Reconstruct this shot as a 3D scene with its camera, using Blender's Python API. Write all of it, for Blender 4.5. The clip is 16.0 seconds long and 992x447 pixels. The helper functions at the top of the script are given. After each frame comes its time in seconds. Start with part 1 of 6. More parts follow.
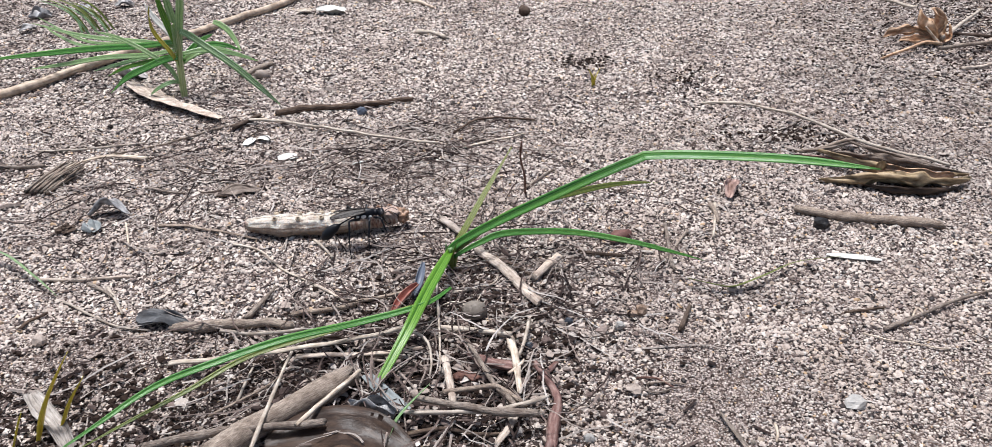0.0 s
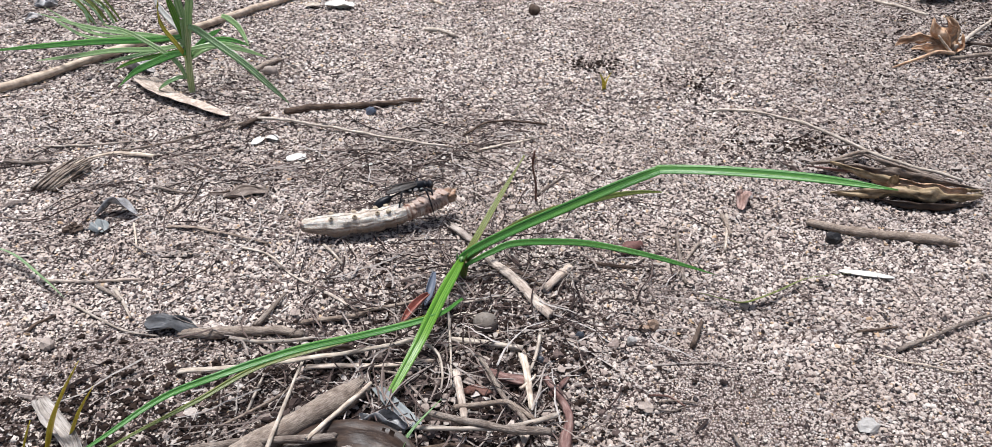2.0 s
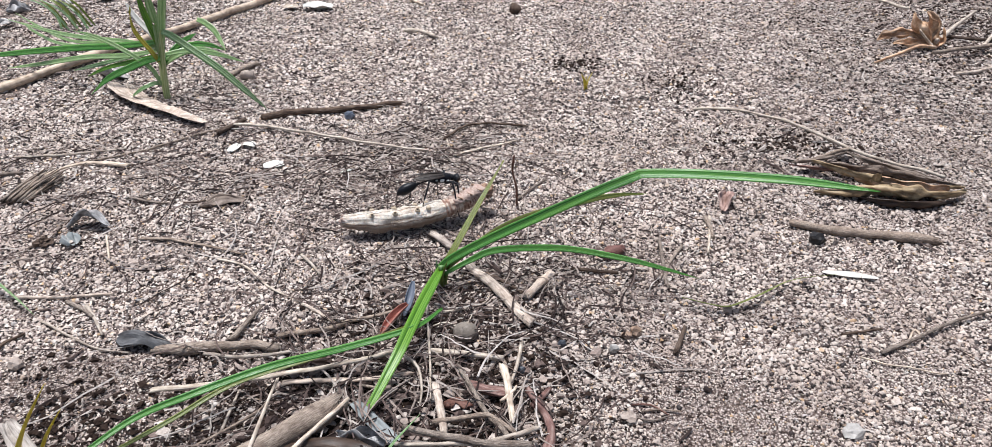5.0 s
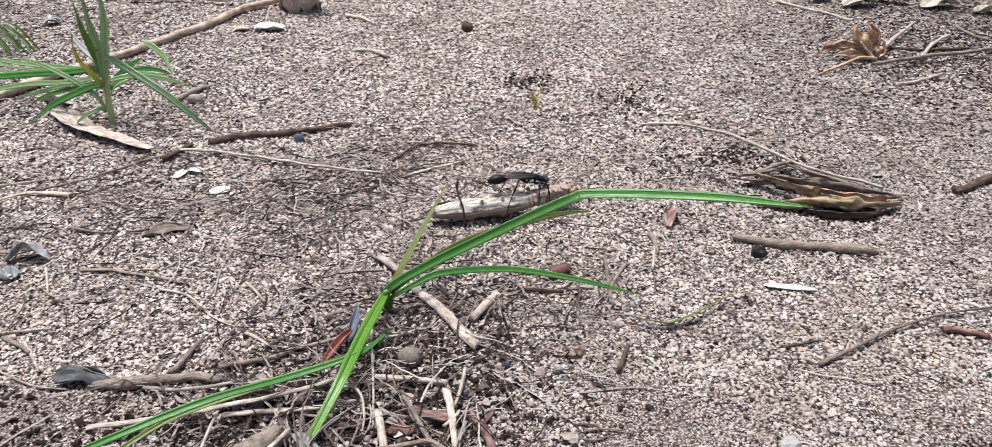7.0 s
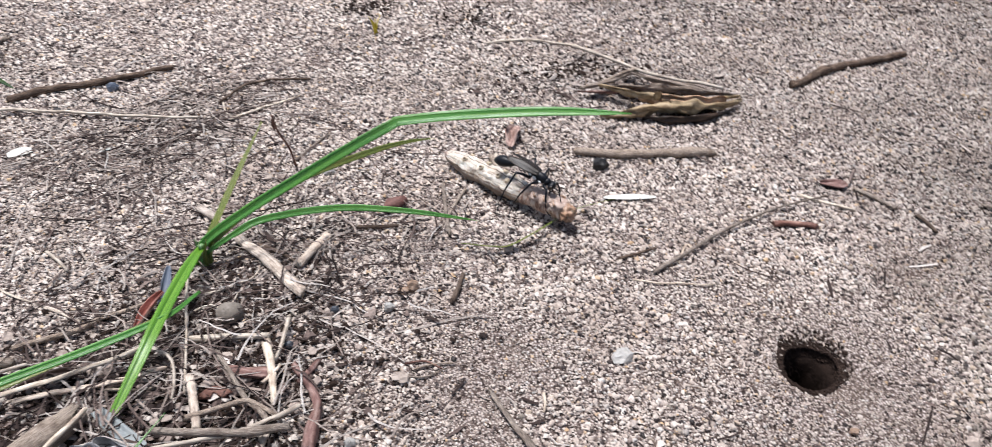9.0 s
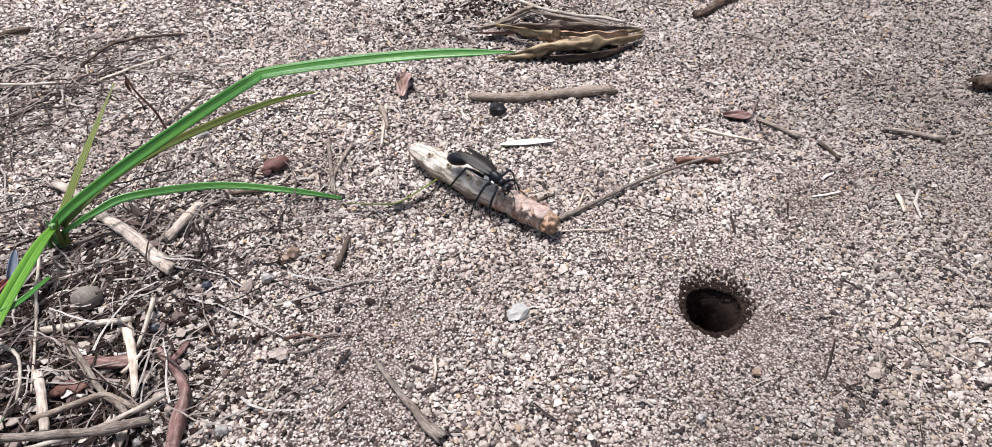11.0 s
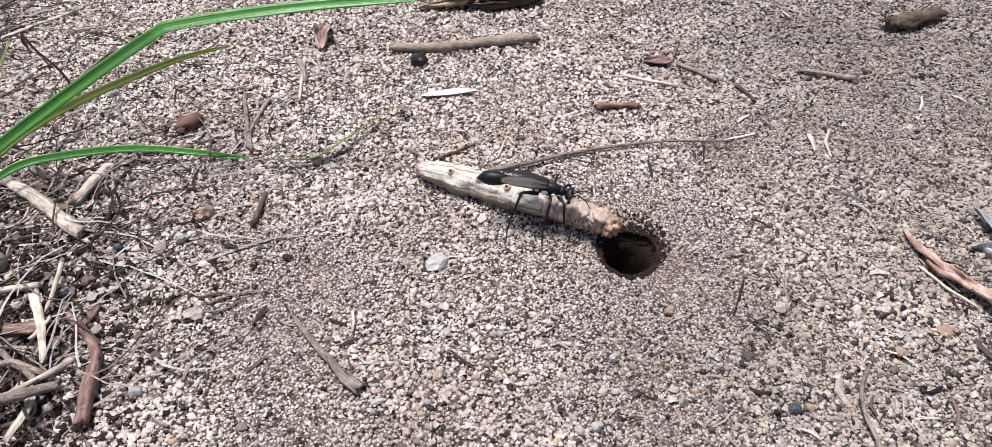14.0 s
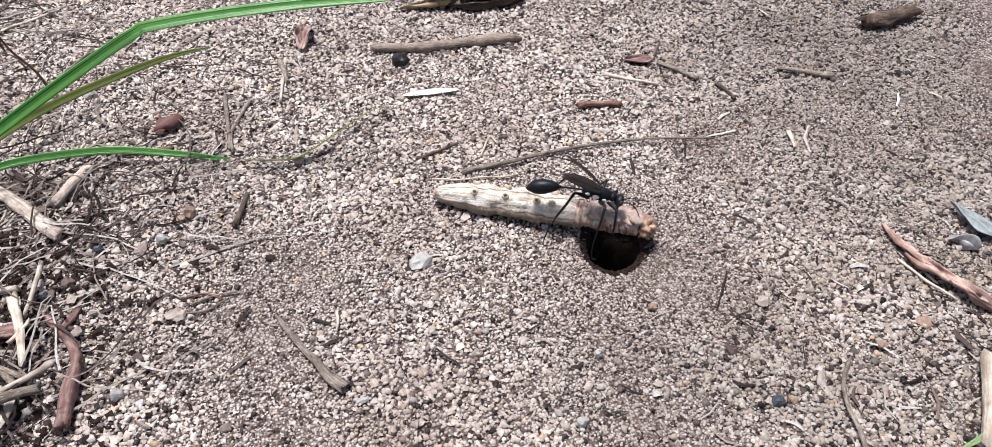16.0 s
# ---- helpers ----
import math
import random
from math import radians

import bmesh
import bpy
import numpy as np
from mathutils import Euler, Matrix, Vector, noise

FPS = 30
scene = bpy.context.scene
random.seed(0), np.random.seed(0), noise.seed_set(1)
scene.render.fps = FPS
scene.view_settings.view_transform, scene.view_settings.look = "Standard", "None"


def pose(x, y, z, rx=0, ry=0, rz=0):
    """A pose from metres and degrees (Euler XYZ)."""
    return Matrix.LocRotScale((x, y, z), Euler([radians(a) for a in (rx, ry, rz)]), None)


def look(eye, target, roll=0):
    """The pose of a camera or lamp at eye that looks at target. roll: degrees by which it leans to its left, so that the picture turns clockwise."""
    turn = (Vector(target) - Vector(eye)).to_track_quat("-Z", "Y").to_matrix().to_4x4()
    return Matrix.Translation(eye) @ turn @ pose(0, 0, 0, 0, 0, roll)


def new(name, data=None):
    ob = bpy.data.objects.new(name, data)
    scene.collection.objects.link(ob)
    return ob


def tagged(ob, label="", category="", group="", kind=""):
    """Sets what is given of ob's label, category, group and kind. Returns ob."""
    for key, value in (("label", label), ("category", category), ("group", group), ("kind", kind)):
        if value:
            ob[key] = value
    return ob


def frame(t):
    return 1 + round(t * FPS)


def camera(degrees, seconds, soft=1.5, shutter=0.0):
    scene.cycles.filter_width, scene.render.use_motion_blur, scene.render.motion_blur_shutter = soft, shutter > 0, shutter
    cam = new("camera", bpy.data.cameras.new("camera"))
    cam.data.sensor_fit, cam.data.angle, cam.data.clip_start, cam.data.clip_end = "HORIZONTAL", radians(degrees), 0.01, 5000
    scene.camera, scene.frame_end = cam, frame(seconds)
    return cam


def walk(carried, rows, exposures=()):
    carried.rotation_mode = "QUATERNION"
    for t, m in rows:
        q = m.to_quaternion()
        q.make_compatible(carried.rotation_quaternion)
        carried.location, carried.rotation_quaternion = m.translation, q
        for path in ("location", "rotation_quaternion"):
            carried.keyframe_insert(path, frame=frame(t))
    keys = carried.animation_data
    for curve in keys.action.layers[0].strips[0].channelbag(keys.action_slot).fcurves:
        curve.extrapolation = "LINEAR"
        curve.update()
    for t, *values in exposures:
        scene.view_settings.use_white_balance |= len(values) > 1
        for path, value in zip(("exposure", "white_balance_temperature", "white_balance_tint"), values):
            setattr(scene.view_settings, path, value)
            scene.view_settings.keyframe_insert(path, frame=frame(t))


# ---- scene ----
cam = camera(65.70, 16.0, soft=0.3, shutter=0.5)
CM = 0.01  # the plan is written in centimetres
EXPOSURE = 1.11
PATH = [
    (0, (0.038, -0.091, 12.829), (-0.365, 17.025, 2.492), -0.11),
    (0.5, (-0.201, -0.011, 12.964), (-0.782, 17.036, 2.520), 0.07),
    (1, (-0.293, 0.134, 13.178), (-0.884, 17.133, 2.656), 0.26),
    (1.5, (-0.331, 0.167, 13.216), (-0.772, 17.138, 2.643), 0.80),
    (2, (-0.355, 0.328, 13.229), (-0.719, 17.311, 2.673), 1.16),
    (2.5, (-0.363, 0.476, 13.243), (-0.627, 17.461, 2.686), 1.11),
    (3, (-0.142, 0.522, 13.363), (-0.298, 17.519, 2.824), 0.97),
    (3.5, (-0.081, 0.556, 13.456), (-0.311, 17.521, 2.868), 0.62),
    (4, (-0.109, 0.584, 13.264), (-0.416, 17.510, 2.616), 0.44),
    (6.3, (-0.071, 1.029, 13.431), (0.245, 18.004, 2.860), 1.00),
    (6.5, (0.328, 0.886, 13.460), (0.549, 17.930, 2.999), 0.55),
    (7, (0.644, 0.866, 13.654), (1.349, 17.937, 3.259), 0.62),
    (7.5, (0.971, 0.873, 13.492), (2.374, 17.862, 3.031), 1.03),
    (8, (1.523, 0.698, 13.376), (3.332, 17.517, 2.705), 0.12),
    (8.5, (2.102, 0.961, 13.030), (4.685, 17.433, 1.986), 0.45),
    (9, (2.929, 1.530, 13.014), (5.883, 17.356, 1.147), -0.47),
    (9.5, (3.560, 1.883, 12.867), (6.946, 17.223, 0.490), -1.45),
    (10, (4.157, 2.235, 12.337), (8.079, 17.156, -0.391), -1.06),
    (10.2, (4.269, 2.350, 12.176), (8.405, 17.041, -0.749), -0.56),
    (12.3, (4.547, 2.125, 12.410), (8.913, 16.873, -0.375), -1.17),
    (12.5, (4.656, 2.135, 12.322), (9.256, 16.624, -0.675), -0.35),
    (13, (4.957, 2.045, 12.241), (9.843, 16.116, -1.106), 0.29),
    (13.5, (5.091, 1.893, 12.283), (10.016, 15.732, -1.290), -0.58),
    (14, (5.140, 1.955, 12.180), (10.284, 15.514, -1.593), 0.30),
    (14.5, (5.116, 1.903, 12.044), (10.380, 15.452, -1.692), 0.33),
    (15, (5.066, 1.854, 12.007), (10.431, 15.396, -1.699), 0.10),
    (15.5, (5.057, 1.890, 12.010), (10.550, 15.313, -1.761), 0.42),
    (16, (5.081, 1.870, 12.095), (10.672, 15.329, -1.602), 0.91),
]
walk(cam, [(t, look(Vector(eye) * CM, Vector(target) * CM, roll)) for t, eye, target, roll in PATH], exposures=((0.0, EXPOSURE - 0.1), (4.2, EXPOSURE - 0.1), (8.5, EXPOSURE - 0.02), (10.2, EXPOSURE + 0.03), (16.0, EXPOSURE)))
# ---- light ----
world = bpy.data.worlds.new("overcast_sky")
scene.world = world
world.use_nodes = True
wn = world.node_tree.nodes
sky = wn.new("ShaderNodeTexSky")
sky.sky_type, sky.sun_disc = "NISHITA", False
sky.sun_elevation, sky.sun_rotation, sky.dust_density, sky.air_density = radians(76), radians(-36), 4.0, 1.0
wn["Background"].inputs["Strength"].default_value = 0.065
world.node_tree.links.new(sky.outputs["Color"], wn["Background"].inputs["Color"])
sun_data = bpy.data.lights.new("sun", "SUN")
sun_data.energy, sun_data.angle, sun_data.color = 2.85, radians(15), (0.945, 0.962, 1.0)
sun = new("sun", sun_data)
sun.matrix_world = look((-0.55, 0.75, 3.8), (0, 0, 0))

# ---- materials ----


def material(name, build, rough=0.7, spec=0.3):
    m = bpy.data.materials.new(name)
    m.use_nodes = True
    nt = m.node_tree
    bsdf = nt.nodes["Principled BSDF"]
    bsdf.inputs["Roughness"].default_value = rough
    bsdf.inputs["Specular IOR Level"].default_value = spec
    build(nt, bsdf)
    return m


def node(nt, kind, **values):
    n = nt.nodes.new(kind)
    for key, value in values.items():
        n.inputs[key].default_value = value
    return n


def ramp(nt, fac, stops, constant=False):
    r = nt.nodes.new("ShaderNodeValToRGB")
    if constant:
        r.color_ramp.interpolation = "CONSTANT"
    while len(r.color_ramp.elements) < len(stops):
        r.color_ramp.elements.new(0.5)
    for e, (p, c) in zip(r.color_ramp.elements, stops):
        e.position, e.color = p, (*c, 1)
    nt.links.new(fac, r.inputs["Fac"])
    return r.outputs["Color"]


def mixed(nt, fac, a, b, how="MIX"):
    n = nt.nodes.new("ShaderNodeMix")
    n.data_type, n.blend_type = "RGBA", how
    for socket, value in ((n.inputs[0], fac), (n.inputs[6], a), (n.inputs[7], b)):
        if isinstance(value, (int, float)):
            socket.default_value = value
        elif isinstance(value, tuple):
            socket.default_value = (*value, 1)
        else:
            nt.links.new(value, socket)
    return n.outputs[2]


def bumped(nt, bsdf, height, strength, distance):
    b = node(nt, "ShaderNodeBump", Strength=strength, Distance=distance)
    nt.links.new(height, b.inputs["Height"])
    nt.links.new(b.outputs["Normal"], bsdf.inputs["Normal"])


def coords(nt, kind, scale):
    c = nt.nodes.new("ShaderNodeTexCoord")
    m = nt.nodes.new("ShaderNodeMapping")
    m.inputs["Scale"].default_value = scale
    nt.links.new(c.outputs[kind], m.inputs["Vector"])
    return m.outputs["Vector"]


def noise_tex(nt, vector, scale, detail=4.0, rough=0.6):
    n = node(nt, "ShaderNodeTexNoise", Scale=scale, Detail=detail, Roughness=rough)
    nt.links.new(vector, n.inputs["Vector"])
    return n.outputs["Fac"]


def fibrous(name, dark, mid, light, rough=0.75, across=14.0, along=1.2, bump=0.5, spec=0.2):
    """Plant fibre with grain along the stem; the UV map is in centimetres."""

    def build(nt, bsdf):
        grain = noise_tex(nt, coords(nt, "UV", (across, along, 1)), 1.6, 6, 0.65)
        blot = noise_tex(nt, coords(nt, "Object", (1, 1, 1)), 260, 3)
        c = ramp(nt, grain, [(0.3, dark), (0.5, mid), (0.7, light)])
        stain = ramp(nt, blot, [(0.35, (0.45, 0.4, 0.38)), (0.6, (1, 1, 1))])
        c = mixed(nt, 0.75, c, stain, "MULTIPLY")
        info = nt.nodes.new("ShaderNodeObjectInfo")
        tone = ramp(nt, info.outputs["Random"], [(0.0, (0.72, 0.7, 0.7)), (0.5, (1, 0.98, 0.95)), (1.0, (1.12, 1.05, 0.98))])
        nt.links.new(mixed(nt, 1.0, c, tone, "MULTIPLY"), bsdf.inputs["Base Color"])
        bumped(nt, bsdf, grain, bump, 0.0004)

    return material(name, build, rough, spec)


def speckled(name, a, b, c, scale=900.0, rough=0.6, bump=0.4, spec=0.35):
    """Stone, resin and dry tissue: two scales of mottling on object coordinates in metres."""

    def build(nt, bsdf):
        v = coords(nt, "Object", (1, 1, 1))
        fine, broad = noise_tex(nt, v, scale, 5), noise_tex(nt, v, scale * 0.22, 3)
        col = mixed(nt, ramp(nt, broad, [(0.35, (0, 0, 0)), (0.65, (1, 1, 1))]), ramp(nt, fine, [(0.35, a), (0.65, b)]), c)
        nt.links.new(col, bsdf.inputs["Base Color"])
        bumped(nt, bsdf, fine, bump, 0.0003)

    return material(name, build, rough, spec)


def grass_green(name, edge, body, rib, tipped):
    """A sedge blade: pale and dark lengthwise veins, tip browned. UV: u across 0 to 1, v along in centimetres."""

    def build(nt, bsdf):
        veins = noise_tex(nt, coords(nt, "UV", (15, 0.10, 1)), 1.0, 4, 0.6)
        broad = noise_tex(nt, coords(nt, "UV", (5, 0.35, 1)), 1.0, 2)
        c = ramp(nt, veins, [(0.38, edge), (0.47, body), (0.58, rib)])
        c = mixed(nt, ramp(nt, broad, [(0.5, (0, 0, 0)), (0.75, (0.6, 0.6, 0.6))]), c, tipped)
        nt.links.new(c, bsdf.inputs["Base Color"])
        bumped(nt, bsdf, veins, 0.35, 0.0003)
        through_leaf = nt.nodes.new("ShaderNodeBsdfTranslucent")
        nt.links.new(c, through_leaf.inputs["Color"])
        both = node(nt, "ShaderNodeMixShader", Fac=0.38)
        nt.links.new(bsdf.outputs[0], both.inputs[1])
        nt.links.new(through_leaf.outputs[0], both.inputs[2])
        nt.links.new(both.outputs[0], nt.nodes["Material Output"].inputs["Surface"])

    return material(name, build, 0.3, 0.6)


def build_ground(nt, bsdf):
    v = coords(nt, "Object", (1, 1, 1))
    cell = node(nt, "ShaderNodeTexVoronoi", Scale=1650.0)
    nt.links.new(v, cell.inputs["Vector"])
    bw = nt.nodes.new("ShaderNodeSeparateColor")
    nt.links.new(cell.outputs["Color"], bw.inputs["Color"])
    c = ramp(nt, bw.outputs["Red"], [(0.0, (0.022, 0.014, 0.012)), (0.2, (0.16, 0.120, 0.107)), (0.45, (0.35, 0.285, 0.258)), (0.8, (0.47, 0.40, 0.367)), (1.0, (0.58, 0.51, 0.48))])
    # shade between the grains, painted into the ground colour
    gap_shade = ramp(nt, cell.outputs["Distance"], [(0.25, (1, 1, 1)), (0.6, (0.10, 0.07, 0.06))])
    c = mixed(nt, 0.8, c, gap_shade, "MULTIPLY")
    soil = noise_tex(nt, v, 45, 5, 0.65)
    c = mixed(nt, ramp(nt, soil, [(0.5, (0, 0, 0)), (0.7, (0.55, 0.55, 0.55))]), c, (0.10, 0.07, 0.055))
    nt.links.new(c, bsdf.inputs["Base Color"])
    inv = node(nt, "ShaderNodeMath")
    inv.operation = "SUBTRACT"
    inv.inputs[0].default_value = 1.0
    nt.links.new(cell.outputs["Distance"], inv.inputs[1])
    bumped(nt, bsdf, inv.outputs[0], 0.9, 0.0006)


def build_grain(nt, bsdf):
    geo = nt.nodes.new("ShaderNodeNewGeometry")
    c = ramp(nt, geo.outputs["Random Per Island"], [
        (0.0, (0.012, 0.008, 0.008)), (0.11, (0.036, 0.025, 0.024)), (0.145, (0.174, 0.135, 0.126)), (0.2, (0.38, 0.323, 0.285)), (0.5, (0.47, 0.412, 0.372)),
        (0.72, (0.53, 0.475, 0.432)), (0.855, (0.60, 0.55, 0.506)), (0.88, (0.43, 0.30, 0.175)), (0.905, (0.38, 0.322, 0.285)), (0.955, (0.34, 0.318, 0.306)), (1.0, (0.58, 0.555, 0.528))])
    v = coords(nt, "Object", (1, 1, 1))
    fleck = noise_tex(nt, v, 2600, 3)
    patch = noise_tex(nt, v, 38, 4, 0.6)
    c = mixed(nt, 0.55, c, ramp(nt, fleck, [(0.3, (0.5, 0.46, 0.44)), (0.65, (1.1, 1.08, 1.06))]), "MULTIPLY")
    c = mixed(nt, 0.8, c, ramp(nt, patch, [(0.36, (0.7, 0.64, 0.61)), (0.56, (1.05, 1.03, 1.02))]), "MULTIPLY")
    # light falloff painted in: paler towards the back, duller towards the grit, uneven border
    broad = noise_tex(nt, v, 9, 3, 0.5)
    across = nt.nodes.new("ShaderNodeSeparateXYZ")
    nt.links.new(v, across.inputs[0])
    light_falloff = node(nt, "ShaderNodeMath")
    light_falloff.operation = "MULTIPLY_ADD"
    nt.links.new(across.outputs["X"], light_falloff.inputs[0])
    light_falloff.inputs[1].default_value = 1.6
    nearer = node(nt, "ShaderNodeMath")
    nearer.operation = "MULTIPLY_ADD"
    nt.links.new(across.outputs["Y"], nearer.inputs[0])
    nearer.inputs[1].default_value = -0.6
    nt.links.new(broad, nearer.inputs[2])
    nt.links.new(nearer.outputs[0], light_falloff.inputs[2])
    c = mixed(nt, 1.0, c, ramp(nt, light_falloff.outputs[0], [(0.2, (1.12, 1.12, 1.11)), (0.45, (1.04, 1.04, 1.03)), (0.58, (0.96, 0.955, 0.95)), (0.73, (0.70, 0.695, 0.685)), (0.86, (0.56, 0.555, 0.54))]), "MULTIPLY")
    nt.links.new(c, bsdf.inputs["Base Color"])
    bumped(nt, bsdf, fleck, 0.4, 0.0002)


def build_litter(nt, bsdf):
    geo = nt.nodes.new("ShaderNodeNewGeometry")
    c = ramp(nt, geo.outputs["Random Per Island"], [
        (0.0, (0.018, 0.012, 0.011)), (0.28, (0.055, 0.038, 0.034)), (0.48, (0.17, 0.125, 0.11)), (0.7, (0.33, 0.27, 0.235)), (0.9, (0.44, 0.385, 0.345)), (1.0, (0.60, 0.545, 0.505))])
    v = coords(nt, "Object", (1, 1, 1))
    fleck = noise_tex(nt, v, 1500, 3)
    c = mixed(nt, 0.7, c, ramp(nt, fleck, [(0.3, (0.5, 0.5, 0.5)), (0.65, (1.1, 1.1, 1.1))]), "MULTIPLY")
    nt.links.new(c, bsdf.inputs["Base Color"])


def build_skin(nt, bsdf):
    """Caterpillar: greyish cream with streaks along the body, a wavy line down the belly and a brown back that also
    takes in the underside's shade. UV: u round 0 to 1, v along in centimetres.
    """
    uv = coords(nt, "UV", (1, 1, 1))
    streak = noise_tex(nt, coords(nt, "UV", (22, 1.6, 1)), 1.0, 6, 0.66)
    blot = noise_tex(nt, coords(nt, "UV", (8, 1.5, 1)), 1.2, 4, 0.6)
    folds = noise_tex(nt, coords(nt, "UV", (5.0, 5, 1)), 1.0, 5, 0.65)
    fine = noise_tex(nt, coords(nt, "UV", (60, 18, 1)), 1.0, 3, 0.6)
    c = ramp(nt, streak, [(0.30, (0.17, 0.12, 0.085)), (0.37, (0.33, 0.265, 0.21)), (0.46, (0.55, 0.495, 0.43)), (0.72, (0.70, 0.66, 0.60))])
    c = mixed(nt, 0.5, c, ramp(nt, blot, [(0.36, (0.6, 0.5, 0.4)), (0.54, (1, 1, 1))]), "MULTIPLY")
    c = mixed(nt, 0.45, c, ramp(nt, fine, [(0.36, (0.65, 0.58, 0.52)), (0.5, (1, 1, 1))]), "MULTIPLY")
    turn = nt.nodes.new("ShaderNodeSeparateXYZ")
    nt.links.new(uv, turn.inputs[0])

    def stripe(at, wide, sway, colour, strength, under):
        """A thin wavering line along the body."""
        wander = noise_tex(nt, coords(nt, "UV", (0.01, 2.2, 1)), 1.0, 4, 0.6)
        m = node(nt, "ShaderNodeMath")
        m.operation = "MULTIPLY_ADD"
        nt.links.new(wander, m.inputs[0])
        m.inputs[1].default_value = sway
        nt.links.new(turn.outputs["X"], m.inputs[2])
        mask = ramp(nt, m.outputs[0], [(at - wide * 2, (0, 0, 0)), (at - wide, (strength,) * 3), (at + wide, (strength,) * 3), (at + wide * 2, (0, 0, 0))])
        return mixed(nt, mask, under, colour)

    c = stripe(0.29, 0.005, 0.08, (0.10, 0.072, 0.05), 0.8, c)
    c = stripe(0.50, 0.007, 0.05, (0.16, 0.10, 0.065), 0.75, c)
    c = stripe(0.045, 0.007, 0.05, (0.16, 0.10, 0.065), 0.75, c)
    # brown back, drawn up the flanks as painted shade of the underside
    c = mixed(nt, ramp(nt, turn.outputs["X"], [(0.45, (0, 0, 0)), (0.56, (0.75, 0.75, 0.75)), (0.92, (0.85, 0.85, 0.85)), (0.99, (0, 0, 0))]), c, (0.17, 0.10, 0.062))
    nt.links.new(c, bsdf.inputs["Base Color"])
    both = node(nt, "ShaderNodeMath")
    both.operation = "ADD"
    nt.links.new(folds, both.inputs[0])
    nt.links.new(streak, both.inputs[1])
    bumped(nt, bsdf, both.outputs[0], 0.8, 0.0008)
    bsdf.inputs["Subsurface Weight"].default_value = 0.25
    bsdf.inputs["Subsurface Radius"].default_value = (0.002, 0.0014, 0.001)


def build_grit(nt, bsdf):
    geo = nt.nodes.new("ShaderNodeNewGeometry")
    c = ramp(nt, geo.outputs["Random Per Island"], [(0.0, (0.018, 0.013, 0.012)), (0.2, (0.07, 0.056, 0.049)), (0.35, (0.20, 0.172, 0.147)), (0.6, (0.28, 0.243, 0.21)), (0.8, (0.32, 0.25, 0.19)), (1.0, (0.42, 0.385, 0.355))])
    fleck = noise_tex(nt, coords(nt, "Object", (1, 1, 1)), 2400, 4)
    c = mixed(nt, 0.7, c, ramp(nt, fleck, [(0.3, (0.5, 0.48, 0.46)), (0.65, (1.15, 1.12, 1.1))]), "MULTIPLY")
    nt.links.new(c, bsdf.inputs["Base Color"])
    bumped(nt, bsdf, fleck, 0.5, 0.0002)


def build_front(nt, bsdf):
    """The fore part of the caterpillar: pinkish tan rings with brown blotches between pale folds."""
    rings_of = noise_tex(nt, coords(nt, "UV", (3.0, 11, 1)), 1.0, 4, 0.6)
    blot = noise_tex(nt, coords(nt, "UV", (9, 4, 1)), 1.0, 4, 0.6)
    c = ramp(nt, rings_of, [(0.33, (0.13, 0.06, 0.04)), (0.42, (0.34, 0.21, 0.16)), (0.52, (0.49, 0.39, 0.32)), (0.7, (0.60, 0.54, 0.47))])
    c = mixed(nt, 0.8, c, ramp(nt, blot, [(0.36, (0.42, 0.26, 0.19)), (0.52, (1, 1, 1))]), "MULTIPLY")
    nt.links.new(c, bsdf.inputs["Base Color"])
    bumped(nt, bsdf, rings_of, 0.9, 0.001)
    bsdf.inputs["Subsurface Weight"].default_value = 0.2
    bsdf.inputs["Subsurface Radius"].default_value = (0.002, 0.0014, 0.001)


FORE_SKIN = material("caterpillar_fore_skin", build_front, 0.45, 0.4)
GROUND = material("sandy_soil", build_ground, 0.92, 0.15)
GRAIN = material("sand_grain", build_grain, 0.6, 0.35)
GRIT = material("grey_grit", build_grit, 0.65, 0.3)
LITTER = material("plant_litter", build_litter, 0.85, 0.15)
SKIN = material("caterpillar_skin", build_skin, 0.5, 0.4)
STRAW = fibrous("straw", (0.28, 0.228, 0.182), (0.53, 0.468, 0.395), (0.73, 0.675, 0.60))
REED = fibrous("pale_reed", (0.32, 0.25, 0.19), (0.50, 0.42, 0.34), (0.60, 0.53, 0.45), 0.6, 5, 0.5, 0.3)
GREY_WOOD = fibrous("grey_wood", (0.11, 0.088, 0.075), (0.28, 0.235, 0.20), (0.45, 0.395, 0.345), 0.85, 26, 4.0, 1.0)
PALE_WOOD = fibrous("weathered_wood", (0.23, 0.19, 0.163), (0.48, 0.42, 0.368), (0.68, 0.62, 0.56), 0.85, 12, 1.2, 0.8)
BARK = fibrous("dark_bark", (0.035, 0.026, 0.022), (0.10, 0.073, 0.058), (0.22, 0.17, 0.135), 0.9, 9, 1.6, 1.0)
RED_ROOT = fibrous("red_root", (0.08, 0.038, 0.035), (0.20, 0.118, 0.106), (0.38, 0.285, 0.26), 0.7, 8, 1.2, 0.8)
PINK_LEAF = fibrous("pinkish_leaf", (0.17, 0.095, 0.082), (0.40, 0.275, 0.24), (0.58, 0.46, 0.415), 0.6, 6, 1.5, 0.6)
SLATE = fibrous("slate_leaf", (0.11, 0.11, 0.115), (0.33, 0.335, 0.345), (0.62, 0.63, 0.64), 0.5, 4, 2.0, 0.6, 0.4)
RED_CHIP = speckled("red_brown_wood", (0.06, 0.026, 0.022), (0.20, 0.092, 0.076), (0.12, 0.055, 0.045), 700, 0.7, 0.6)
